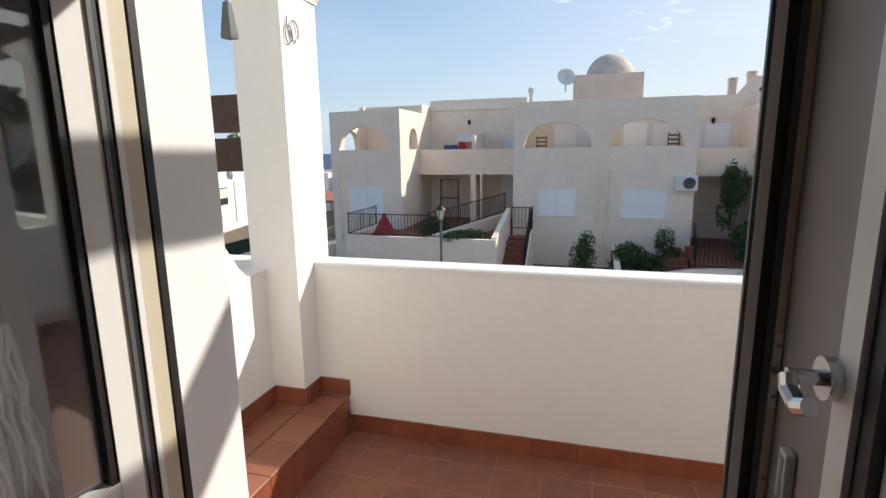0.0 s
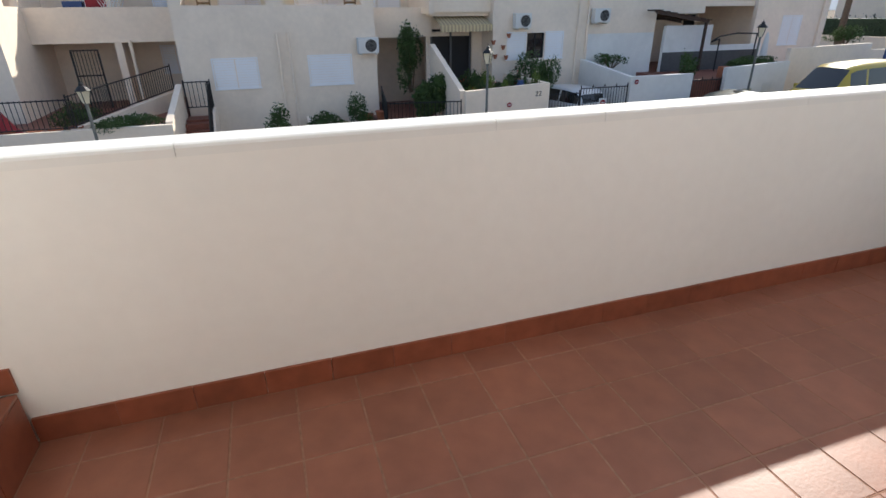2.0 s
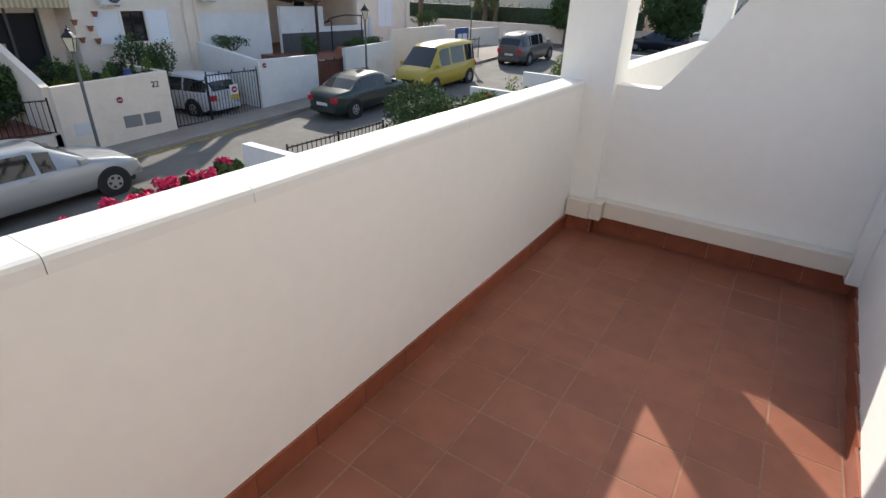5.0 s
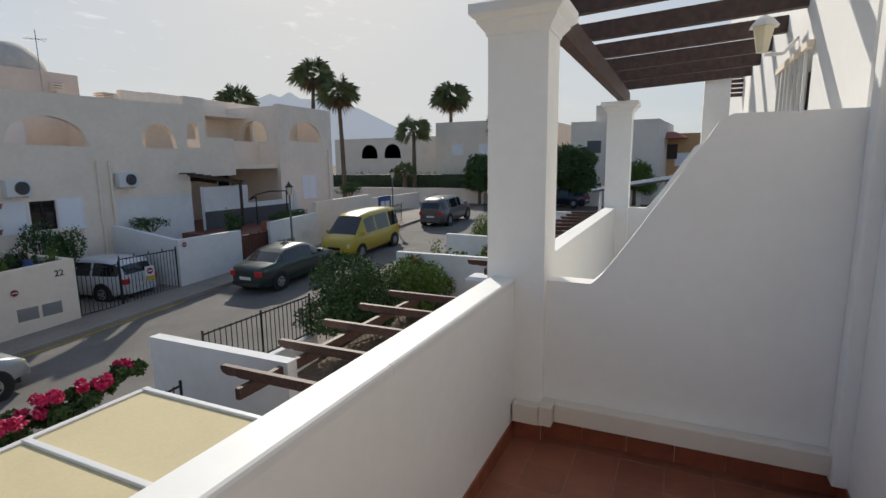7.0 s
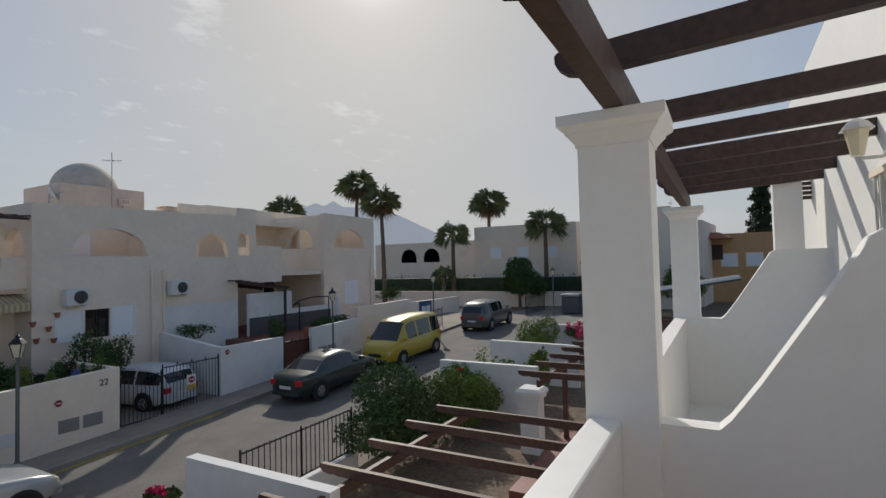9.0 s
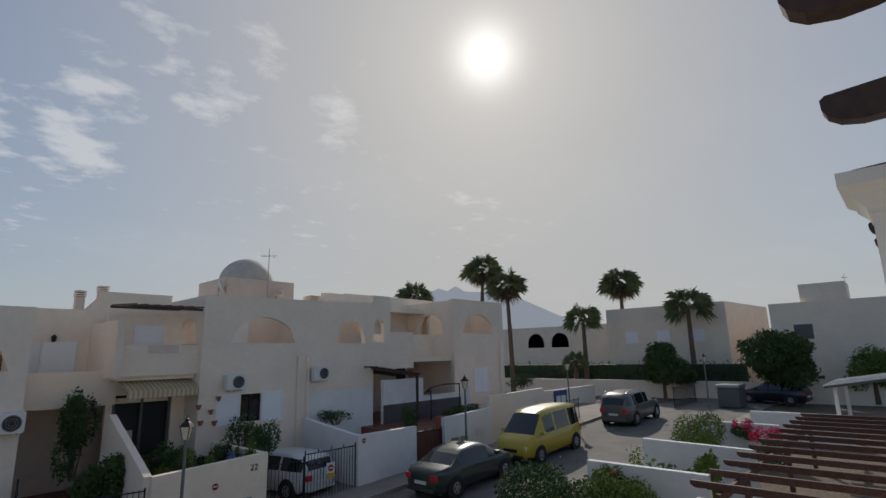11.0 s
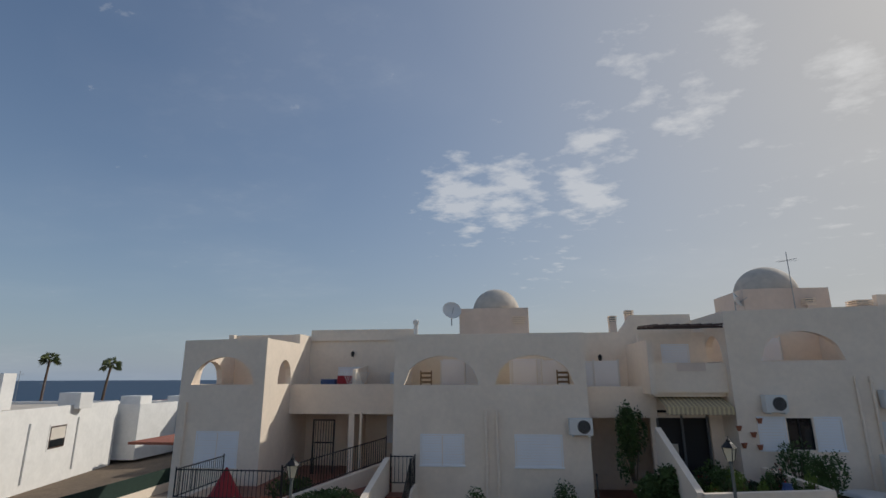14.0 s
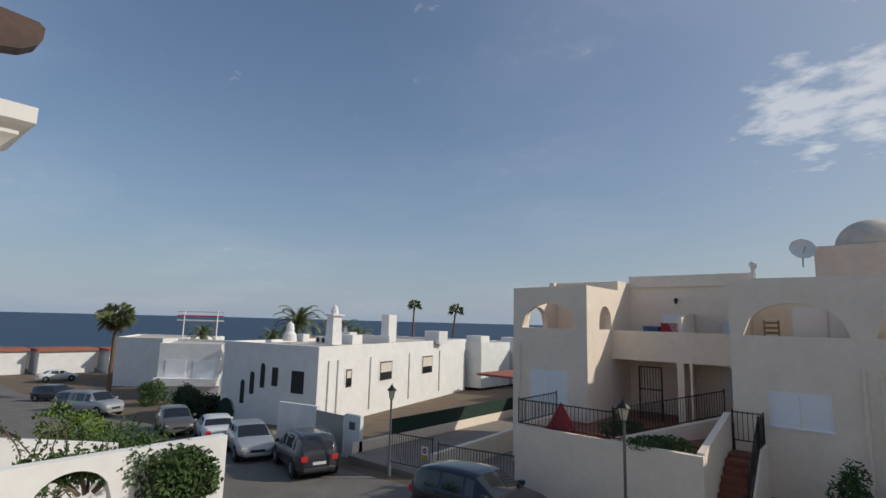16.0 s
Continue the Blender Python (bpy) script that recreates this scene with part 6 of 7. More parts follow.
bush(15.4, 6.4, -2.9, 1.5, 1.45, 32, "green garden shrub with red hibiscus flowers", n=14000, size=0.055, m="leaf2", ry=1.1)
flower_clump(15.6, 6.5, -1.35, 0.13, 33, "single red hibiscus flower on a shrub", "redflower", 60, 0.05)
flower_clump(13.2, 5.9, -1.75, 0.11, 34, "single red hibiscus flower on a shrub", "redflower", 50, 0.05)
for i, (x, y, z, r) in enumerate(((4.35, 5.75, -1.22, 0.32), (4.9, 5.85, -1.12, 0.26), (5.45, 5.75, -1.05, 0.2), (5.95, 5.8, -1.0, 0.16), (3.7, 5.7, -1.3, 0.3), (3.0, 5.7, -1.35, 0.28))):
    flower_clump(x, y, z, r, 40 + i, "deep pink geranium clump above the canopy")
# shrubs and flowers of the gardens up the street
bush(22.8, 6.4, -2.5, 1.35, 1.6, 51, "rounded bright green shrub", n=9000, m="leaf2", size=0.05)
flower_clump(25.2, 5.6, -1.15, 0.4, 52, "deep pink bougainvillea above a wall")
flower_clump(21.7, 4.1, -1.05, 0.62, 53, "deep pink bougainvillea above a wall", n=1500)
bush(17.9, 6.0, -2.6, 0.5, 1.2, 54, "spiky yucca plants against the white wall", n=900, m="leaf2", size=0.09)
bush(18.6, 5.2, -2.5, 0.6, 1.2, 55, "spiky yucca plants against the white wall", n=1400, m="leaf2", size=0.1)
bush(17.6, 6.8, -2.6, 0.5, 1.5, 56, "thin creeper on the white wall", n=700, m="leaf2", size=0.05)
# planted terraces across the street
bush(9.1, 19.0, -2.2, 0.9, 1.2, 61, "potted plants on the terrace", n=3000, size=0.06)
bush(6.9, 17.8, -2.45, 0.7, 1.3, 62, "dark leafy plant by the steps", n=4000, size=0.09)
bush(6.75, 19.9, -1.7, 0.6, 2.1, 63, "climbing plant on the wall", n=3600, size=0.07)
bush(11.6, 17.2, -1.8, 0.55, 1.3, 64, "green shrub in a terracotta pot", n=2200, size=0.06)
bush(3.1, 17.6, -3.3, 1.1, 1.2, 65, "low dark plants in the front garden", n=4200, size=0.07)
bush(1.2, 17.4, -3.3, 0.6, 1.5, 66, "thin dark garden shrub", n=1500, size=0.07)
bush(4.3, 18.2, -3.2, 0.5, 1.5, 67, "dark creeper on the garden wall", n=1800, size=0.06)
bush(-3.4, 16.4, -2.0, 1.2, 0.5, 68, "trailing white flowering plants on the terrace edge", n=3000, size=0.05, flowers="plastic", fn=90, fsize=0.03)
bush(-4.8, 17.5, -1.95, 0.8, 0.7, 69, "potted plants behind the railing", n=2000, size=0.05)
bush(15.9, 19.0, -1.0, 0.8, 0.5, 70, "sparse creeper on the white wall", n=500, size=0.07)
bush(21.0, GY + 0.45, -0.95, 1.5, 0.45, 71, "reddish creeping plants in the planter", n=3500, size=0.05, ry=0.25)
bush(18.0, 16.6, -1.7, 0.4, 1.2, 72, "tall plant in a terracotta pot", n=1200, size=0.06)
bush(30.5, 19.2, -0.4, 1.2, 0.8, 73, "shrub in a stone planter", n=2000, size=0.06)
for i in range(9):
    bush(8.2 + i * 0.3, 16.3 + 0.25 * (i % 2), -1.75, 0.22, 0.5 + 0.2 * (i % 3), 80 + i, "small potted plant on the terrace edge", n=500, size=0.045, m="leaf" if i % 2 else "leaf2", flowers="redflower" if i % 3 == 0 else None, fn=25)


pot_at = []
rq = random.Random(77)
for i in range(13):
    x, y = 8.0 + i * 0.21, 16.75 + 0.9 * rq.random()
    bush(x, y, -1.78, rq.uniform(0.2, 0.36), rq.uniform(0.45, 0.95), 120 + i, "leafy potted plant on the crowded terrace", n=700, size=0.055, m=("leaf", "hedge", "leaf2")[i % 3], flowers="redflower" if i % 3 == 1 else None, fn=50)
    pot_at.append((x, y - 0.1))
bush(11.6, 18.7, -1.5, 0.55, 1.2, 140, "branching plant beside the window", n=1100, size=0.06)


def pot(x, y, z, r=0.18, h=0.3, label="small terracotta pot on a terrace"):
    bm = bmesh.new()
    lathe(bm, [(r * 0.7, 0), (r, h * 0.85), (r * 1.12, h * 0.86), (r * 1.12, h), (r * 0.9, h), (r * 0.85, h * 0.9)], (x, y, z), 14)
    tagged(obj("flower_pot", bm, M["pot"]), label, "flower pot", "flower pots")


for x, y, z in ((-5.6, 16.2, -1.95), (-5.1, 16.3, -1.95), (-4.6, 16.4, -1.95), (-6.3, 16.3, -1.95), (4.6, 18.4, -2.5), (5.1, 18.6, -2.45), (9.8, 16.4, -1.75), (10.3, 16.5, -1.75), (8.6, 16.5, -1.75), (11.6, 17.2, -1.9), (18.0, 16.6, -1.9)):
    pot(x, y, z)
for x, z in ((9.9, 0.1), (10.35, -0.1), (10.0, -0.45), (10.6, 0.35), (10.5, -0.5)):
    e = thing("wall_pot", "small painted pot hung on the wall", "wall pot", "hanging pots")
    bm = bmesh.new()
    lathe(bm, [(0.05, 0), (0.1, 0.16), (0.11, 0.17), (0.08, 0.15)], (x + 0.3, F - 0.085, z), 10)
    part("bowl", bm, M["pot"], e)
for x, y in pot_at:
    pot(x, y, -1.75, 0.15, 0.26)
for x, y, r_, h_ in ((8.9, 16.45, 0.2, 0.34), (9.6, 16.5, 0.22, 0.3), (10.2, 16.4, 0.2, 0.36)):
    pot(x, y, -1.75, r_, h_)
for x, y, r_, h_ in ((8.35, 16.3, 0.3, 0.42), (9.15, 16.25, 0.26, 0.36), (9.75, 16.6, 0.32, 0.44), (10.35, 16.85, 0.3, 0.4), (8.75, 17.2, 0.26, 0.4)):
    pot(x, y, -1.75, r_, h_, "large round terracotta pot on the crowded terrace")
jug = thing("garden_jug", "tall blue glazed jug on the crowded terrace", "jug")
bm = bmesh.new()
lathe(bm, [(0.12, 0), (0.22, 0.25), (0.24, 0.45), (0.13, 0.66), (0.1, 0.74), (0.13, 0.78)], (9.95, 16.15, -1.75), 16)
part("jug_body", bm, M["blue"], jug, smooth=True)
for x, y in ((8.55, 16.1), (9.4, 16.05)):
    tr = thing("planter_trough", "reddish planter trough on the terrace edge", "planter", "planter troughs")
    part("trough", B((x, x + 0.6, y, y + 0.24, -1.75, -1.42), bev=0.02), M["pot"], tr)
pr = thing("parasol", "folded red cloth parasol on the terrace", "parasol")
bm = bmesh.new()
lathe(bm, [(0.62, 0.0), (0.4, 0.35), (0.16, 0.8), (0.02, 1.05)], (-6.6, 16.6, -1.9), 9)
part("cloth", bm, M["redcloth"], pr)
bx = thing("storage_box", "dark red plastic storage box on the balcony", "box")
part("body", B((-4.95, -4.25, 22.4, 22.8, 1.2, 2.0), bev=0.03), M["redcloth"], bx)
bx = thing("storage_box", "dark blue plastic storage box on the balcony", "box")
part("body", B((-5.7, -5.05, 22.4, 22.8, 1.2, 1.85), bev=0.03), M["blue"], bx)
lt = thing("lattice_screen", "white expanding lattice screen on the balcony", "screen")
for i in range(7):
    for s in (-1, 1):
        bm = bmesh.new()
        x = -4.1 - 0.0 + i * 0.11
        tube(bm, (-4.95 + 0.62 + i * 0.1, 22.1, 1.6), (-4.95 + 0.62 + i * 0.1 + s * 0.28, 22.1, 2.15), 0.012, 0.012, 4)
        part("slat", bm, M["plastic"], lt)

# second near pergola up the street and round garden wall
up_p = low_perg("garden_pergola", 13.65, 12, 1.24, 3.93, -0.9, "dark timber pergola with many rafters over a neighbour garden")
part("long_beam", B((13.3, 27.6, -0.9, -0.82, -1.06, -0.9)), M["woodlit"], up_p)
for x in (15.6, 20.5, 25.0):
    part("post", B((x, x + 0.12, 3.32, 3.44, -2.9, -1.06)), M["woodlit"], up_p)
gwall("garden_wall", 16.7, 16.9, 4.5, 7.8, (-1.3, -1.3), "whitewall", "white garden wall between the near gardens")
gwall("garden_wall", 20.4, 20.6, 4.2, 7.6, (-1.2, -1.15), "whitewall", "white garden wall between the near gardens")
gwall("garden_wall", 25.4, 25.6, 4.4, 7.3, (-1.05, -1.05), "whitewall", "white garden wall between the near gardens")
gwall("garden_wall", 29.5, 29.7, 2.6, 6.2, (-1.0, -1.0), "whitewall", "white garden wall between the near gardens")
gp = thing("gate_pier", "white square gate pier with a stepped cap", "pier")
bm = bmesh.new()
square_lathe(bm, [(0, -3.1), (0, -1.65), (0.06, -1.63), (0.06, -1.55), (0.1, -1.53), (0.1, -1.45), (0.02, -1.38)], 14.6, 3.95, 0.24, 0.24)
part("pier_body", bm, M["whitewall"], gp)
# dark tile colour carries the shade beneath the pergola
setting("garden_paving", B((12.0, 24, -1.4, 3.6, -3.2, -2.9)), M["terrace"], "garden paving under the pergola, dark red in place of its shade")
tp = thing("tiled_canopy", "sloping tiled canopy with a white edge", "canopy")
bm = bmesh.new()
hexa(bm, [(30.5, -1.2, 0.75), (36.0, -1.2, 0.8), (36.0, 3.4, 0.05), (30.5, 3.4, 0.0), (30.5, -1.2, 0.85), (36.0, -1.2, 0.9), (36.0, 3.4, 0.15), (30.5, 3.4, 0.1)])
part("canopy_roof", bm, M["binm"], tp)
for i in range(4):
    bm = bmesh.new()
    x = 30.5 + i * 1.6
    hexa(bm, [(x, -1.2, 0.86), (x + 0.12, -1.2, 0.86), (x + 0.12, 3.45, 0.11), (x, 3.45, 0.11), (x, -1.2, 0.91), (x + 0.12, -1.2, 0.91), (x + 0.12, 3.45, 0.16), (x, 3.45, 0.16)])
    part("canopy_ridge", bm, M["whitewall"], tp)
for x in (31, 35.5):
    part("canopy_post", B((x, x + 0.15, 3.0, 3.15, -2.6, 0.08)), M["whitewall"], tp)

# neighbour garden wall with an arched opening, towards the sea
setting("arched_garden_wall", W("y", 1.2, 4.5, -6.8, -6.6, -4.0, -0.17, holes=[(1.85, 2.82, -3.0, -0.34, 0.45)]), M["whitewall"], "white garden wall with an arched opening")
setting("near_terrace_wall", W("y", 1.6, 4.7, -12.2, -12.0, -4.0, lambda y: -0.62 - (y - 1.6) * 0.2), M["whitewall"], "white neighbour garden wall")
bush(-6.55, 3.6, -1.3, 0.4, 1.0, 91, "green creeper over the white garden wall", n=5200, size=0.06, ry=0.75)
bush(-6.9, 2.6, -0.75, 0.3, 0.55, 98, "green creeper over the white garden wall", n=1800, size=0.055, ry=0.9)
sh = thing("shrub", "bare branched shrub with sparse small leaves", "shrub")
rs = random.Random(9)
spots = []
for k in range(11):
    p = Vector((-9.2 + rs.uniform(-0.2, 0.2), 2.75 + rs.uniform(-0.3, 0.3), -1.6))
    yy, zz = 2.0 + k * 0.17 + rs.uniform(-0.1, 0.1), 0.15 + rs.uniform(-0.5, 0.05) - 0.035 * k
    tip_ = Vector((-9.0 + rs.uniform(-0.4, 0.4), yy, zz))
    bm = bmesh.new()
    pts = [p.lerp(tip_, u / 7) + Vector((0, 0.08 * math.sin(u * 1.7 + k), 0.05 * math.sin(u * 2.3 + k))) for u in range(8)]
    for a_, b_ in zip(pts, pts[1:]):
        tube(bm, a_, b_, 0.013, 0.011, 5)
        spots += [(*(a_.lerp(b_, 0.3)), 0.05, 0.05, 0.06), (*(a_.lerp(b_, 0.8)), 0.05, 0.05, 0.06)]
    part("branch", bm, M["bark"], sh)
leaf_cloud("foliage", spots, 0.035, 1100, "leaf", sh, seed=92)["kind"] = "stuff"
bush(-13.0, 5.0, -3.0, 1.6, 1.6, 93, "dark green shrub in a garden", n=4500, size=0.07)
bush(-16, 5.0, -3.0, 1.4, 1.9, 94, "yellow green shrub beside the road", n=3500, size=0.08, m="leaf2")

# ---- buildings towards the sea: windows, chimneys, extensions
def facade_box(e, origin, u, s0, s1, z0, z1, m_, name, out=0.02, deep=0.04, arch=False):
    """A flat element on a wall through origin with direction u; out: how far it stands from the wall."""
    ux, uy = u
    nx, ny = uy, -ux
    q = []
    for z in (z0, z1):
        for s, o in ((s0, -deep), (s1, -deep), (s1, out), (s0, out)):
            q.append((origin[0] + ux * s + nx * o, origin[1] + uy * s + ny * o, z))
    bm = bmesh.new()
    hexa(bm, q)
    bmesh.ops.recalc_face_normals(bm, faces=bm.faces)
    if arch:
        w = (s1 - s0) / 2
        for o in (out,):
            pts = [(s0 + w + w * math.cos(a), z1 + w * math.sin(a)) for a in [k * math.pi / 8 for k in range(9)]]
            va = [bm.verts.new((origin[0] + ux * s + nx * out, origin[1] + uy * s + ny * out, z)) for s, z in pts]
            bm.faces.new(va)
    return part(name, bm, M[m_], e)


def unit(a, b):
    L = math.hypot(b[0] - a[0], b[1] - a[1])
    return ((b[0] - a[0]) / L, (b[1] - a[1]) / L), L


uR, LR = unit((-25.1, 20.1), (-31.6, 43.8))
for s0, w, zt, zb in ((3.0, 0.7, -1.6, -2.8), (7.4, 1.8, -1.35, -2.75), (14.5, 2.0, -1.3, -2.8)):
    wi = thing("window", "brown framed window with a pale blind in the white wall", "window", "side windows")
    facade_box(wi, (-25.1, 20.1), uR, s0 - 0.12, s0 + w + 0.12, zb - 0.12, zt + 0.12, "whitewall", "surround", 0.03)
    facade_box(wi, (-25.1, 20.1), uR, s0, s0 + w, zb, zt, "wood", "window_frame", 0.045)
    facade_box(wi, (-25.1, 20.1), uR, s0 + 0.1, s0 + w - 0.1, zb + 0.1, zt - 0.1, "glasscar", "pane", 0.055)
    facade_box(wi, (-25.1, 20.1), uR, s0 + 0.1, s0 + w - 0.1, zb + 0.6, zt - 0.1, "duct", "blind", 0.06)
for s in (1.0, 2.0, 6.0, 12.0, 18.0):
    dp = thing("downpipe", "white downpipe on the whitewashed wall", "pipe", "downpipes")
    facade_box(dp, (-25.1, 20.1), uR, s, s + 0.1, -4.6, -0.9, "whitewall", "pipe_body", 0.12)
uL, LL = unit((-34, 18.5), (-25.1, 20.1))
for s0, w, zb, zt, ar in ((6.8, 1.1, -3.0, -1.6, False), (5.0, 0.55, -2.7, -1.5, False), (3.9, 0.42, -2.9, -1.5, True), (2.9, 0.42, -3.4, -2.1, True), (2.0, 0.4, -4.1, -2.7, True)):
    wi = thing("window", "dark window in the whitewashed gable wall" if not ar else "narrow arched window in the whitewashed gable wall", "window", "gable windows")
    facade_box(wi, (-34, 18.5), uL, s0, s0 + w, zb, zt, "dark", "pane", 0.02, arch=ar)
dg = thing("arched_gate", "dark green arched garden gate", "gate")
facade_box(dg, (-34, 18.5), uL, 0.0, 1.5, -6.2, -4.6, "dkgreen", "gate_leaf", 0.12, arch=True)
wt = thing("water_tank", "silver solar water tank lying on the roof", "water tank")
bm = bmesh.new()
tube(bm, (-38.5, 31.0, 0.75), (-36.6, 31.6, 0.75), 0.3, 0.3, 14)
part("tank", bm, M["steel"], wt)
part("stand", B((-38.3, -36.8, 31.1, 31.5, -0.3, 0.46)), M["alu"], wt)
for i, (x, y, w_, h_) in enumerate(((-31.6, 27.0, 1.5, 0.55), (-33.6, 28.6, 1.2, 0.7), (-36.2, 26.0, 0.9, 0.45), (-30.9, 36.5, 1.8, 0.9))):
    rbx = thing("roof_box", "low white box on the flat roof", "roof box", "roof boxes")
    part("box_body", B((x, x + w_, y, y + w_ * 0.7, -0.25, h_), bev=0.02), M["whitewall"], rbx)
for x in (-32.6, -31.9):
    acr = thing("air_conditioner", "white air conditioning unit on the flat roof", "air conditioner", "roof air conditioners")
    part("casing", B((x, x + 0.6, 25.3, 25.6, -0.2, 0.4), bev=0.02), M["plastic"], acr)
    bm = bmesh.new()
    tube(bm, (x + 0.3, 25.285, 0.1), (x + 0.3, 25.298, 0.1), 0.2, 0.2, 16)
    part("fan_grille", bm, M["dark"], acr)
setting("roof_parapet", W("x", -35, -29, 30, 30.25, -0.3, 0.5), M["whitewall"], "white roof parapet")
for x, y, w, h in ((-29.2, 24.4, 0.9, 2.0),):
    ch = thing("chimney", "white tapered chimney with a small dome", "chimney")
    bm = bmesh.new()
    square_lathe(bm, [(0.0, -0.1), (-0.08, h), (0.1, h + 0.03), (0.1, h + 0.13), (-0.1, h + 0.16)], x, y, w / 2, w / 2)
    part("shaft", bm, M["whitewall"], ch)
    bm = bmesh.new()
    lathe(bm, [(0.3, h + 0.15), (0.28, h + 0.4), (0.2, h + 0.7), (0.03, h + 0.85)], (x, y, 0), 12)
    part("cap", bm, M["whitewall"], ch)
ch = thing("chimney", "tall white square chimney block", "chimney")
part("shaft", B((-33.2, -32.2, 33, 34, -0.2, 2.3)), M["whitewall"], ch)
ch = thing("chimney", "white domed chimney on the flat roof", "chimney")
bm = bmesh.new()
lathe(bm, [(0.55, 0), (0.5, 0.5), (0.3, 0.75), (0.32, 0.9), (0.25, 1.3), (0.03, 1.5)], (-33.5, 23.5, 0.0), 14)
part("shaft", bm, M["whitewall"], ch)
gt = thing("garage_gate", "pale grey double metal gate", "gate")
for x in (-19.9, -18.83):
    part("gate_leaf", B((x, x + 1.05, 16.28, 16.33, ground(-20) + 0.1, -2.75)), M["steel"], gt)
for x in (-19.95, -17.76):
    part("gate_post", B((x, x + 0.05, 16.26, 16.345, ground(-20), -2.7)), M["alu"], gt)
gwall("boundary_wall", -23.4, -19.97, 16.35, 16.55, (-2.75, -2.6), "whitewall", "white street wall")
gwall("boundary_wall", -17.7, -16.6, 16.3, 16.5, -2.65, "whitewall", "white street wall")
wsg = thing("wall_sign", "small dark sign on the white street wall", "sign")
part("sign_plate", B((-17.35, -16.95, 16.27, 16.298, -3.3, -2.95)), M["binm"], wsg)
hd2 = thing("hedge", "dark clipped hedge beside the white building", "hedge")
leaf_cloud("foliage", [(-35.5 - i * 0.9, 17.4 + i * 0.25, -4.9, 0.8, 0.8, 1.3) for i in range(6)], 0.12, 9000, "hedge", hd2, seed=201)["kind"] = "stuff"
gwall("boundary_wall", -12.0, -11.75, 16.0, 24, (-3.4, -3.2), "cream", "low driveway wall")
setting("driveway", B((-16.5, -10.5, 15.6, 30, -5.5, ground(-14) + 0.1)), M["pavement"], "paved driveway")
for i, (x, y, w_, d_, z) in enumerate(((-23.5, 47.5, 2.2, 1.6, 1.0), (-19.0, 50.0, 3.0, 2.0, 0.9), (-33.5, 53.5, 2.6, 2.0, 0.1), (-33.0, 45.8, 2.0, 1.6, 0.35))):
    sr = thing("stair_house", "small white stair house on a flat roof", "roof box", "stair houses")
    part("box_body", B((x, x + w_, y, y + d_, -0.9, z), bev=0.02), M["whitewall"], sr)
ch = thing("chimney", "white chimney with a dark louvred cap on a low roof", "chimney")
part("shaft", B((-17.6, -17.0, 42.0, 42.5, -1.3, -0.35)), M["whitewall"], ch)
part("cap", B((-17.65, -16.95, 41.95, 42.55, -0.35, -0.15)), M["binm"], ch)
ex = block("outbuilding", [(-16, 30.2), (-12, 30.2), (-12, 40), (-20, 40)], -5, -1.9, "cream", "low outbuilding with a flat red roof")
part("roof", B((-20, -12, 30, 40, -1.9, -1.75)), M["rooftile"], ex)
ob = block("white_building", [(-24, 46), (-16, 46), (-16, 58), (-26, 58)], -5, 0.3, "whitewall", "white flat roofed house near the sea")
ob = block("white_building", [(-40, 52), (-27, 50), (-27, 60), (-40, 62)], -5, -0.7, "whitewall", "white flat roofed house near the sea")
ob = block("white_building", [(-36, 44), (-30, 44.5), (-30, 50), (-36, 50)], -5, -0.3, "whitewall", "white flat roofed house near the sea")
ob = block("outbuilding", [(-21, 40.5), (-12.5, 40.5), (-12.5, 45), (-21, 45)], -5, -1.0, "cream", "low flat roofed outbuilding")
# seaside building details
u2, L2 = unit((-52, 21.2), (-48, 25.4))
for s0 in (0.7, 3.3):
    wi = thing("garage_door", "white blank shutter door under the roof terrace", "door", "shutter doors")
    facade_box(wi, (-52, 21.2), u2, s0, s0 + 1.9, -4.3, -2.6, "shutter", "door_leaf", 0.04)
bl = thing("balcony", "long white balcony across the seaside building", "balcony")
facade_box(bl, (-52, 21.2), u2, -0.1, 5.8, -5.0, -4.3, "whitewall", "parapet", 0.9)
sg = thing("roof_sign", "pink and white roof sign frame on posts", "sign frame")
for k in range(3):
    bm = bmesh.new()
    tube(bm, (-58.5, 25.3, 1.2 + k * 0.5), (-55.0, 29.0, 1.2 + k * 0.5), 0.09, 0.09, 5)
    part("sign_rail", bm, M["pinkflower"] if k == 1 else M["plastic"], sg)
for x, y in ((-58.0, 25.8), (-55.5, 28.4)):
    part("post", B((x, x + 0.12, y, y + 0.1, -1.0, 2.3)), M["plastic"], sg)
bd = thing("blue_door", "dark blue entrance door of the seaside building", "door")
u3, L3 = unit((-62, 27), (-52, 21.2))
facade_box(bd, (-62, 27), u3, 3.0, 4.6, -6.3, -4.4, "blue", "door_leaf", 0.05)
# shore row far off
for i, (x, y) in enumerate(((-95, 20), (-92, 28), (-97, 12), (-90, 36), (-88, 60), (-75, 75), (-60, 90), (-45, 95))):
    ob = block("shore_house", [(x, y), (x + 5, y), (x + 5, y + 7), (x, y + 7)], -9, -4.0 if i < 4 else -2.2, "whitewall", "low white house by the shore with a tiled roof")
    part("roof", B((x - 0.3, x + 5.3, y - 0.3, y + 7.3, -4.0 if i < 4 else -2.2, -3.6 if i < 4 else -1.9)), M["rooftile"], ob)
put("off-white old saloon parked towards the sea", (4.3, 1.7, 1.4), "white", -26.0, 14.2, 160, "sedan")
put("grey car parked behind the old saloon", (4.3, 1.75, 1.48), "grey", -30.6, 14.0, -16, "hatch")
put("silver off-road car with a spare wheel", (4.3, 1.8, 1.75), "silver", -43.2, 13.6, 20, "suv")
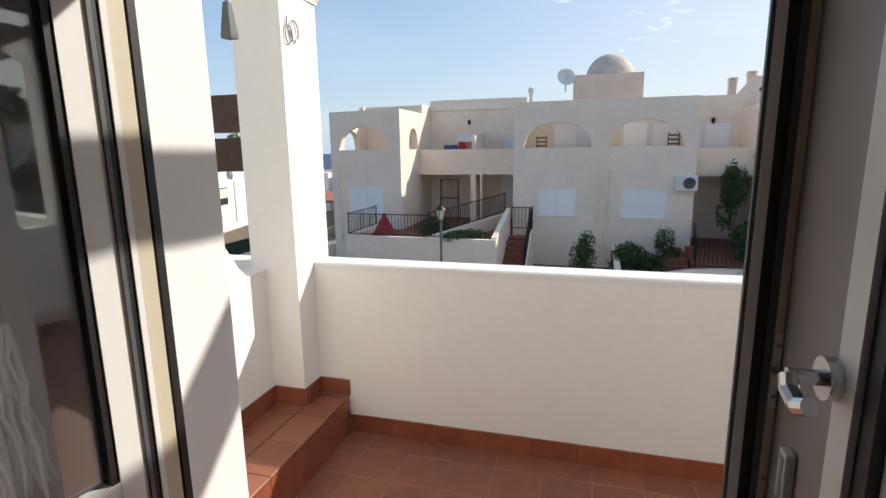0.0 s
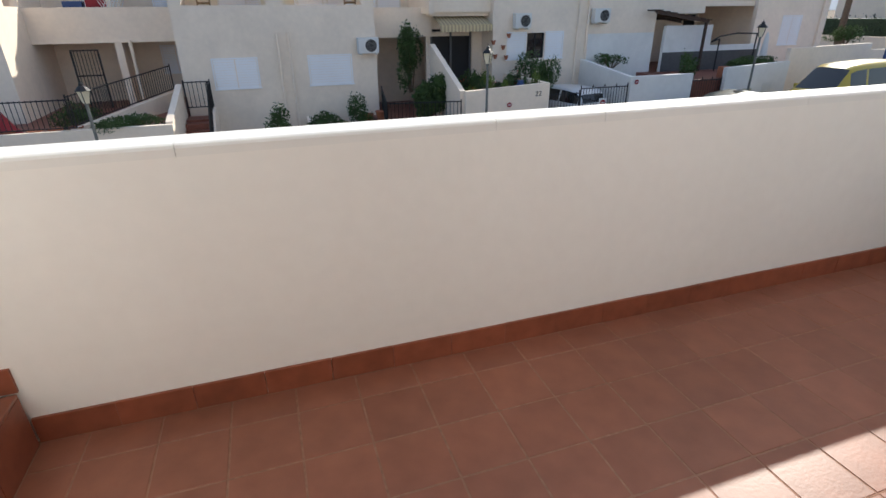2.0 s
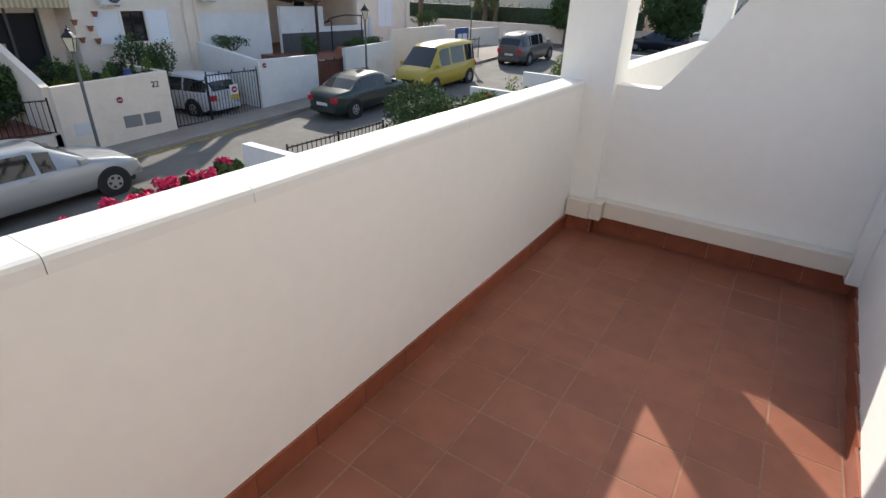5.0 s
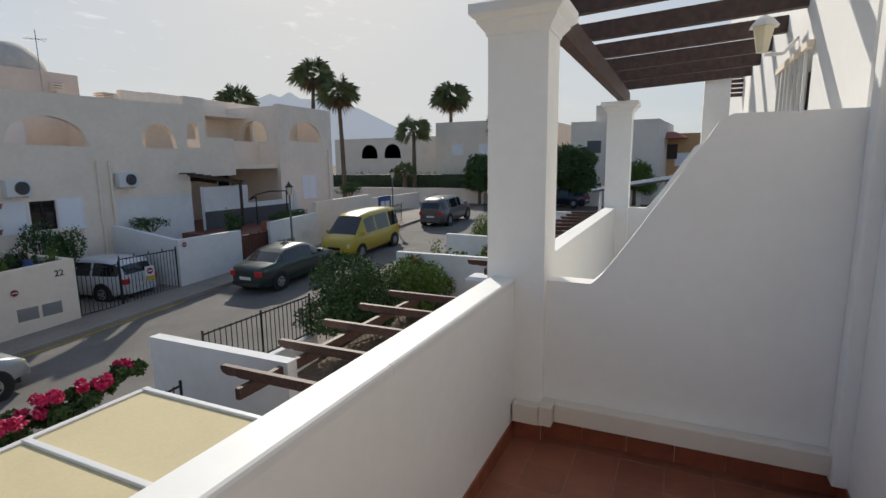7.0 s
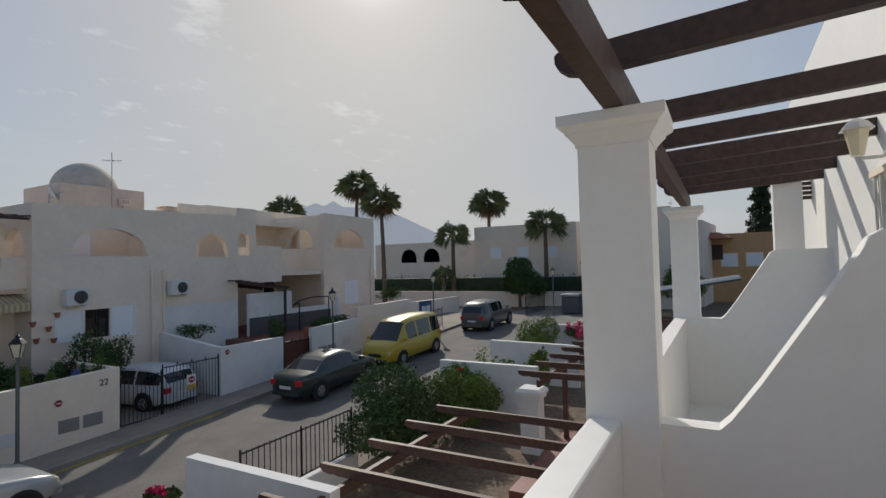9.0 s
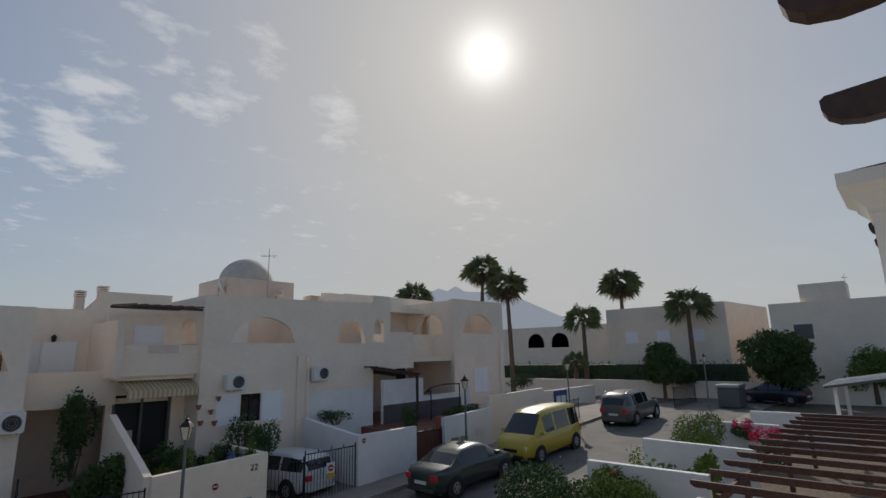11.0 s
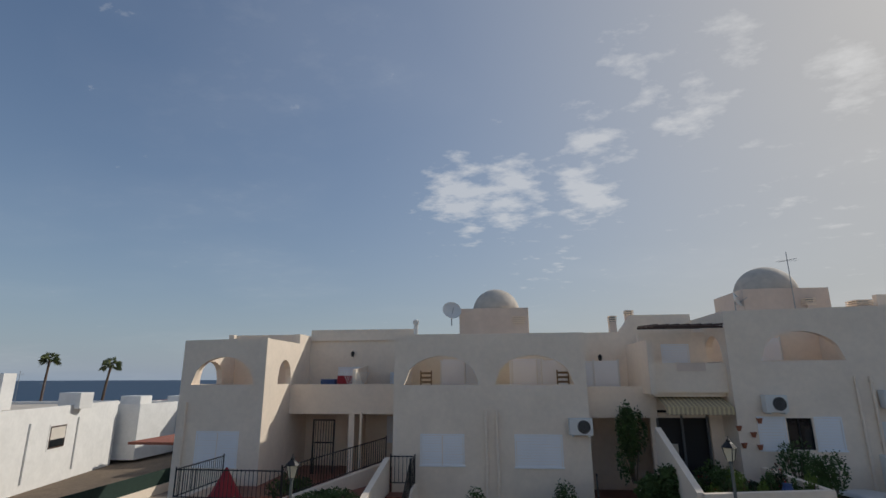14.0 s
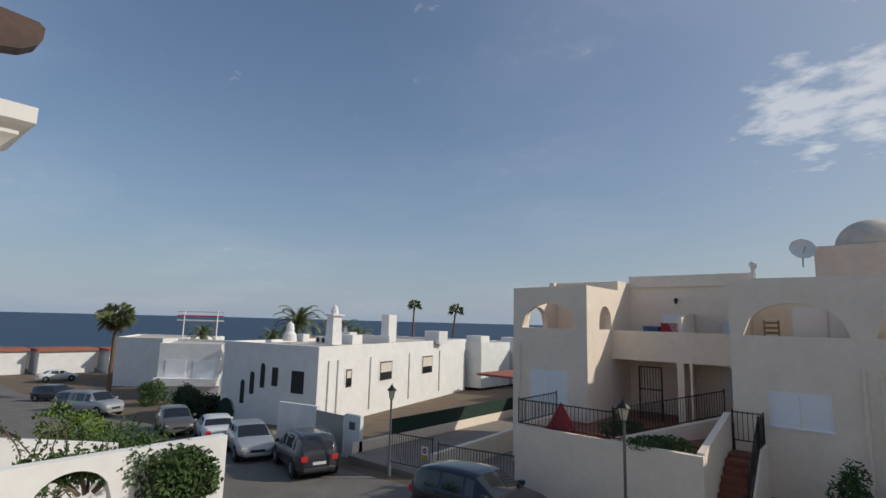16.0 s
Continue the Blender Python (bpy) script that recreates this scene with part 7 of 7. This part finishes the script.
put("grey hatchback near the seaside building", (4.2, 1.75, 1.5), "grey", -47.4, 13.8, 24, "hatch")
put("dark grey car parked near the shore", (4.3, 1.75, 1.45), "dgrey", -57.5, 14.6, 30, "hatch")
put("white saloon parked along the shore road", (4.4, 1.75, 1.42), "white", -80.0, 20.0, 90, "sedan")
bush(-38, 19.5, -6.0, 2.2, 1.8, 96, "dark clipped hedge block", n=3500, size=0.12, m="hedge")
bush(-47, 19.2, -6.5, 1.8, 2.2, 97, "garden plants beside the seaside building", n=2500, size=0.12)

# villa details up the street
def villa_bits(x, y0, y1, zs, n, label):
    for i in range(n):
        y = y0 + (y1 - y0) * (i + 0.5) / n
        wi = thing("window", label, "window", "villa windows")
        part("frame", B((x - 0.06, x, y - 0.7, y + 0.7, zs - 0.08, zs + 1.2)), M["cream"], wi)
        part("pane", B((x - 0.09, x - 0.06, y - 0.6, y + 0.6, zs, zs + 1.1)), M["shutter"] if i % 2 or n == 3 else M["binm"], wi)


villa_bits(52, 13, 22, 2.5, 3, "shuttered villa window")
villa_bits(50, 5, 7.6, 2.4, 1, "dark villa window")
villa_bits(56, -6, 0, 1.2, 3, "brown shuttered villa window")
# flat panels: shade inside the arches, paled by haze, painted grey
va = thing("villa_arch", "grey panels in place of the shaded loggia arches of a villa", "window")
for y in (33.0, 36.5):
    facade_box(va, (60, 42), (0.0, -1.0), 42 - y - 1.2, 42 - y + 1.2, 2.4, 3.0, "binm", "arch_opening", -0.0, arch=True)
part_tower = block("villa_tower", [(50.5, 6.3), (50.5, 3.4), (54, 3.4), (54, 6.3)], 4, 6.6, "cream", "square chimney tower of the stepped villa")

# porch of the orange villa
po = thing("villa_porch", "small tiled porch roof over brown arched doors", "porch")
bm = bmesh.new()
hexa(bm, [(54.0, -1.33, 3.70), (55.99, -1.33, 3.70), (55.99, 1.94, 3.70), (54.0, 1.94, 3.70), (55.2, 0.00, 4.33), (55.99, -0.30, 4.33), (55.99, 0.90, 4.33), (55.2, 0.60, 4.33)])
part("porch_roof", bm, M["rooftile"], po)
part("porch_door", B((55.9, 55.97, -0.50, 1.08, 1.81, 3.19)), M["wood"], po, "brown double porch door")
part("porch_window", B((55.9, 55.97, 2.16, 2.77, 2.15, 3.16)), M["wood"], po, "brown shuttered window")
# white pier and slatted shade beyond the next balcony
setting("wall_pier", B((10.2, 10.5, -1.42, -1.09, -0.3, 2.95)), M["white"], "square white pier beyond the next balcony")
ss = thing("slatted_shade", "dark slatted timber shade between white walls", "shade")
for i in range(6):
    part("slat", B((11.2, 11.26, Y_FAC, -1.40, 2.62 + i * 0.07, 2.67 + i * 0.07)), M["wood"], ss)

for x, y, z in ((-0.3, 22.08, 0.64), (2.7, 22.08, 0.64), (3.9, 22.08, 0.64), (12.4, 22.18, 1.46), (26.2, 21.88, 2.06), (6.1, 22.58, 0.62)):
    td = thing("terrace_door", "white shuttered door on the roof terrace", "door", "terrace doors")
    part("door_leaf", B((x, x + 0.95, y - 0.05, y + 0.02, z, z + 1.95)), M["shutter"], td)
    part("door_frame", B((x - 0.06, x - 0.002, y - 0.06, y + 0.02, z, z + 2.0), (x + 0.952, x + 1.01, y - 0.06, y + 0.02, z, z + 2.0)), M["alu"], td)
for x, y, z in ((-1.0, 20.6, 0.62), (4.3, 20.4, 0.62)):
    ca = thing("folding_chair", "wooden folding chair leaning on the roof terrace wall", "chair", "folding chairs")
    part("back_frame", B((x, x + 0.05, y, y + 0.05, z, z + 1.55), (x + 0.42, x + 0.47, y, y + 0.05, z, z + 1.55)), M["drypalm"], ca)
    for k in range(4):
        part("slat", B((x + 0.051, x + 0.419, y, y + 0.03, z + 0.9 + k * 0.17, z + 0.98 + k * 0.17)), M["drypalm"], ca)
for x, z in ((3.3, 4.55), (15.2, 5.1)):
    ve = thing("roof_vent", "small louvred vent on the roof box", "vent")
    for k in range(4):
        part("louvre", B((x - 0.55, x, 22.44, 22.505, z - 0.35 + k * 0.08, z - 0.31 + k * 0.08)), M["cream"], ve)

for x, z in ((-4.75, 3.05), (6.35, 2.75)):
    wlp = thing("wall_lamp", "small dark wall lantern above the terrace", "wall lamp", "wall lamps")
    yb = 24.1 if x < 0 else 22.6
    part("bracket", B((x - 0.03, x + 0.03, yb - 0.12, yb, z, z + 0.05)), M["iron"], wlp)
    bm = bmesh.new()
    lathe(bm, [(0.05, -0.16), (0.09, 0.02), (0.02, 0.1)], (x, yb - 0.14, z - 0.02), 6)
    part("lantern", bm, M["iron"], wlp)
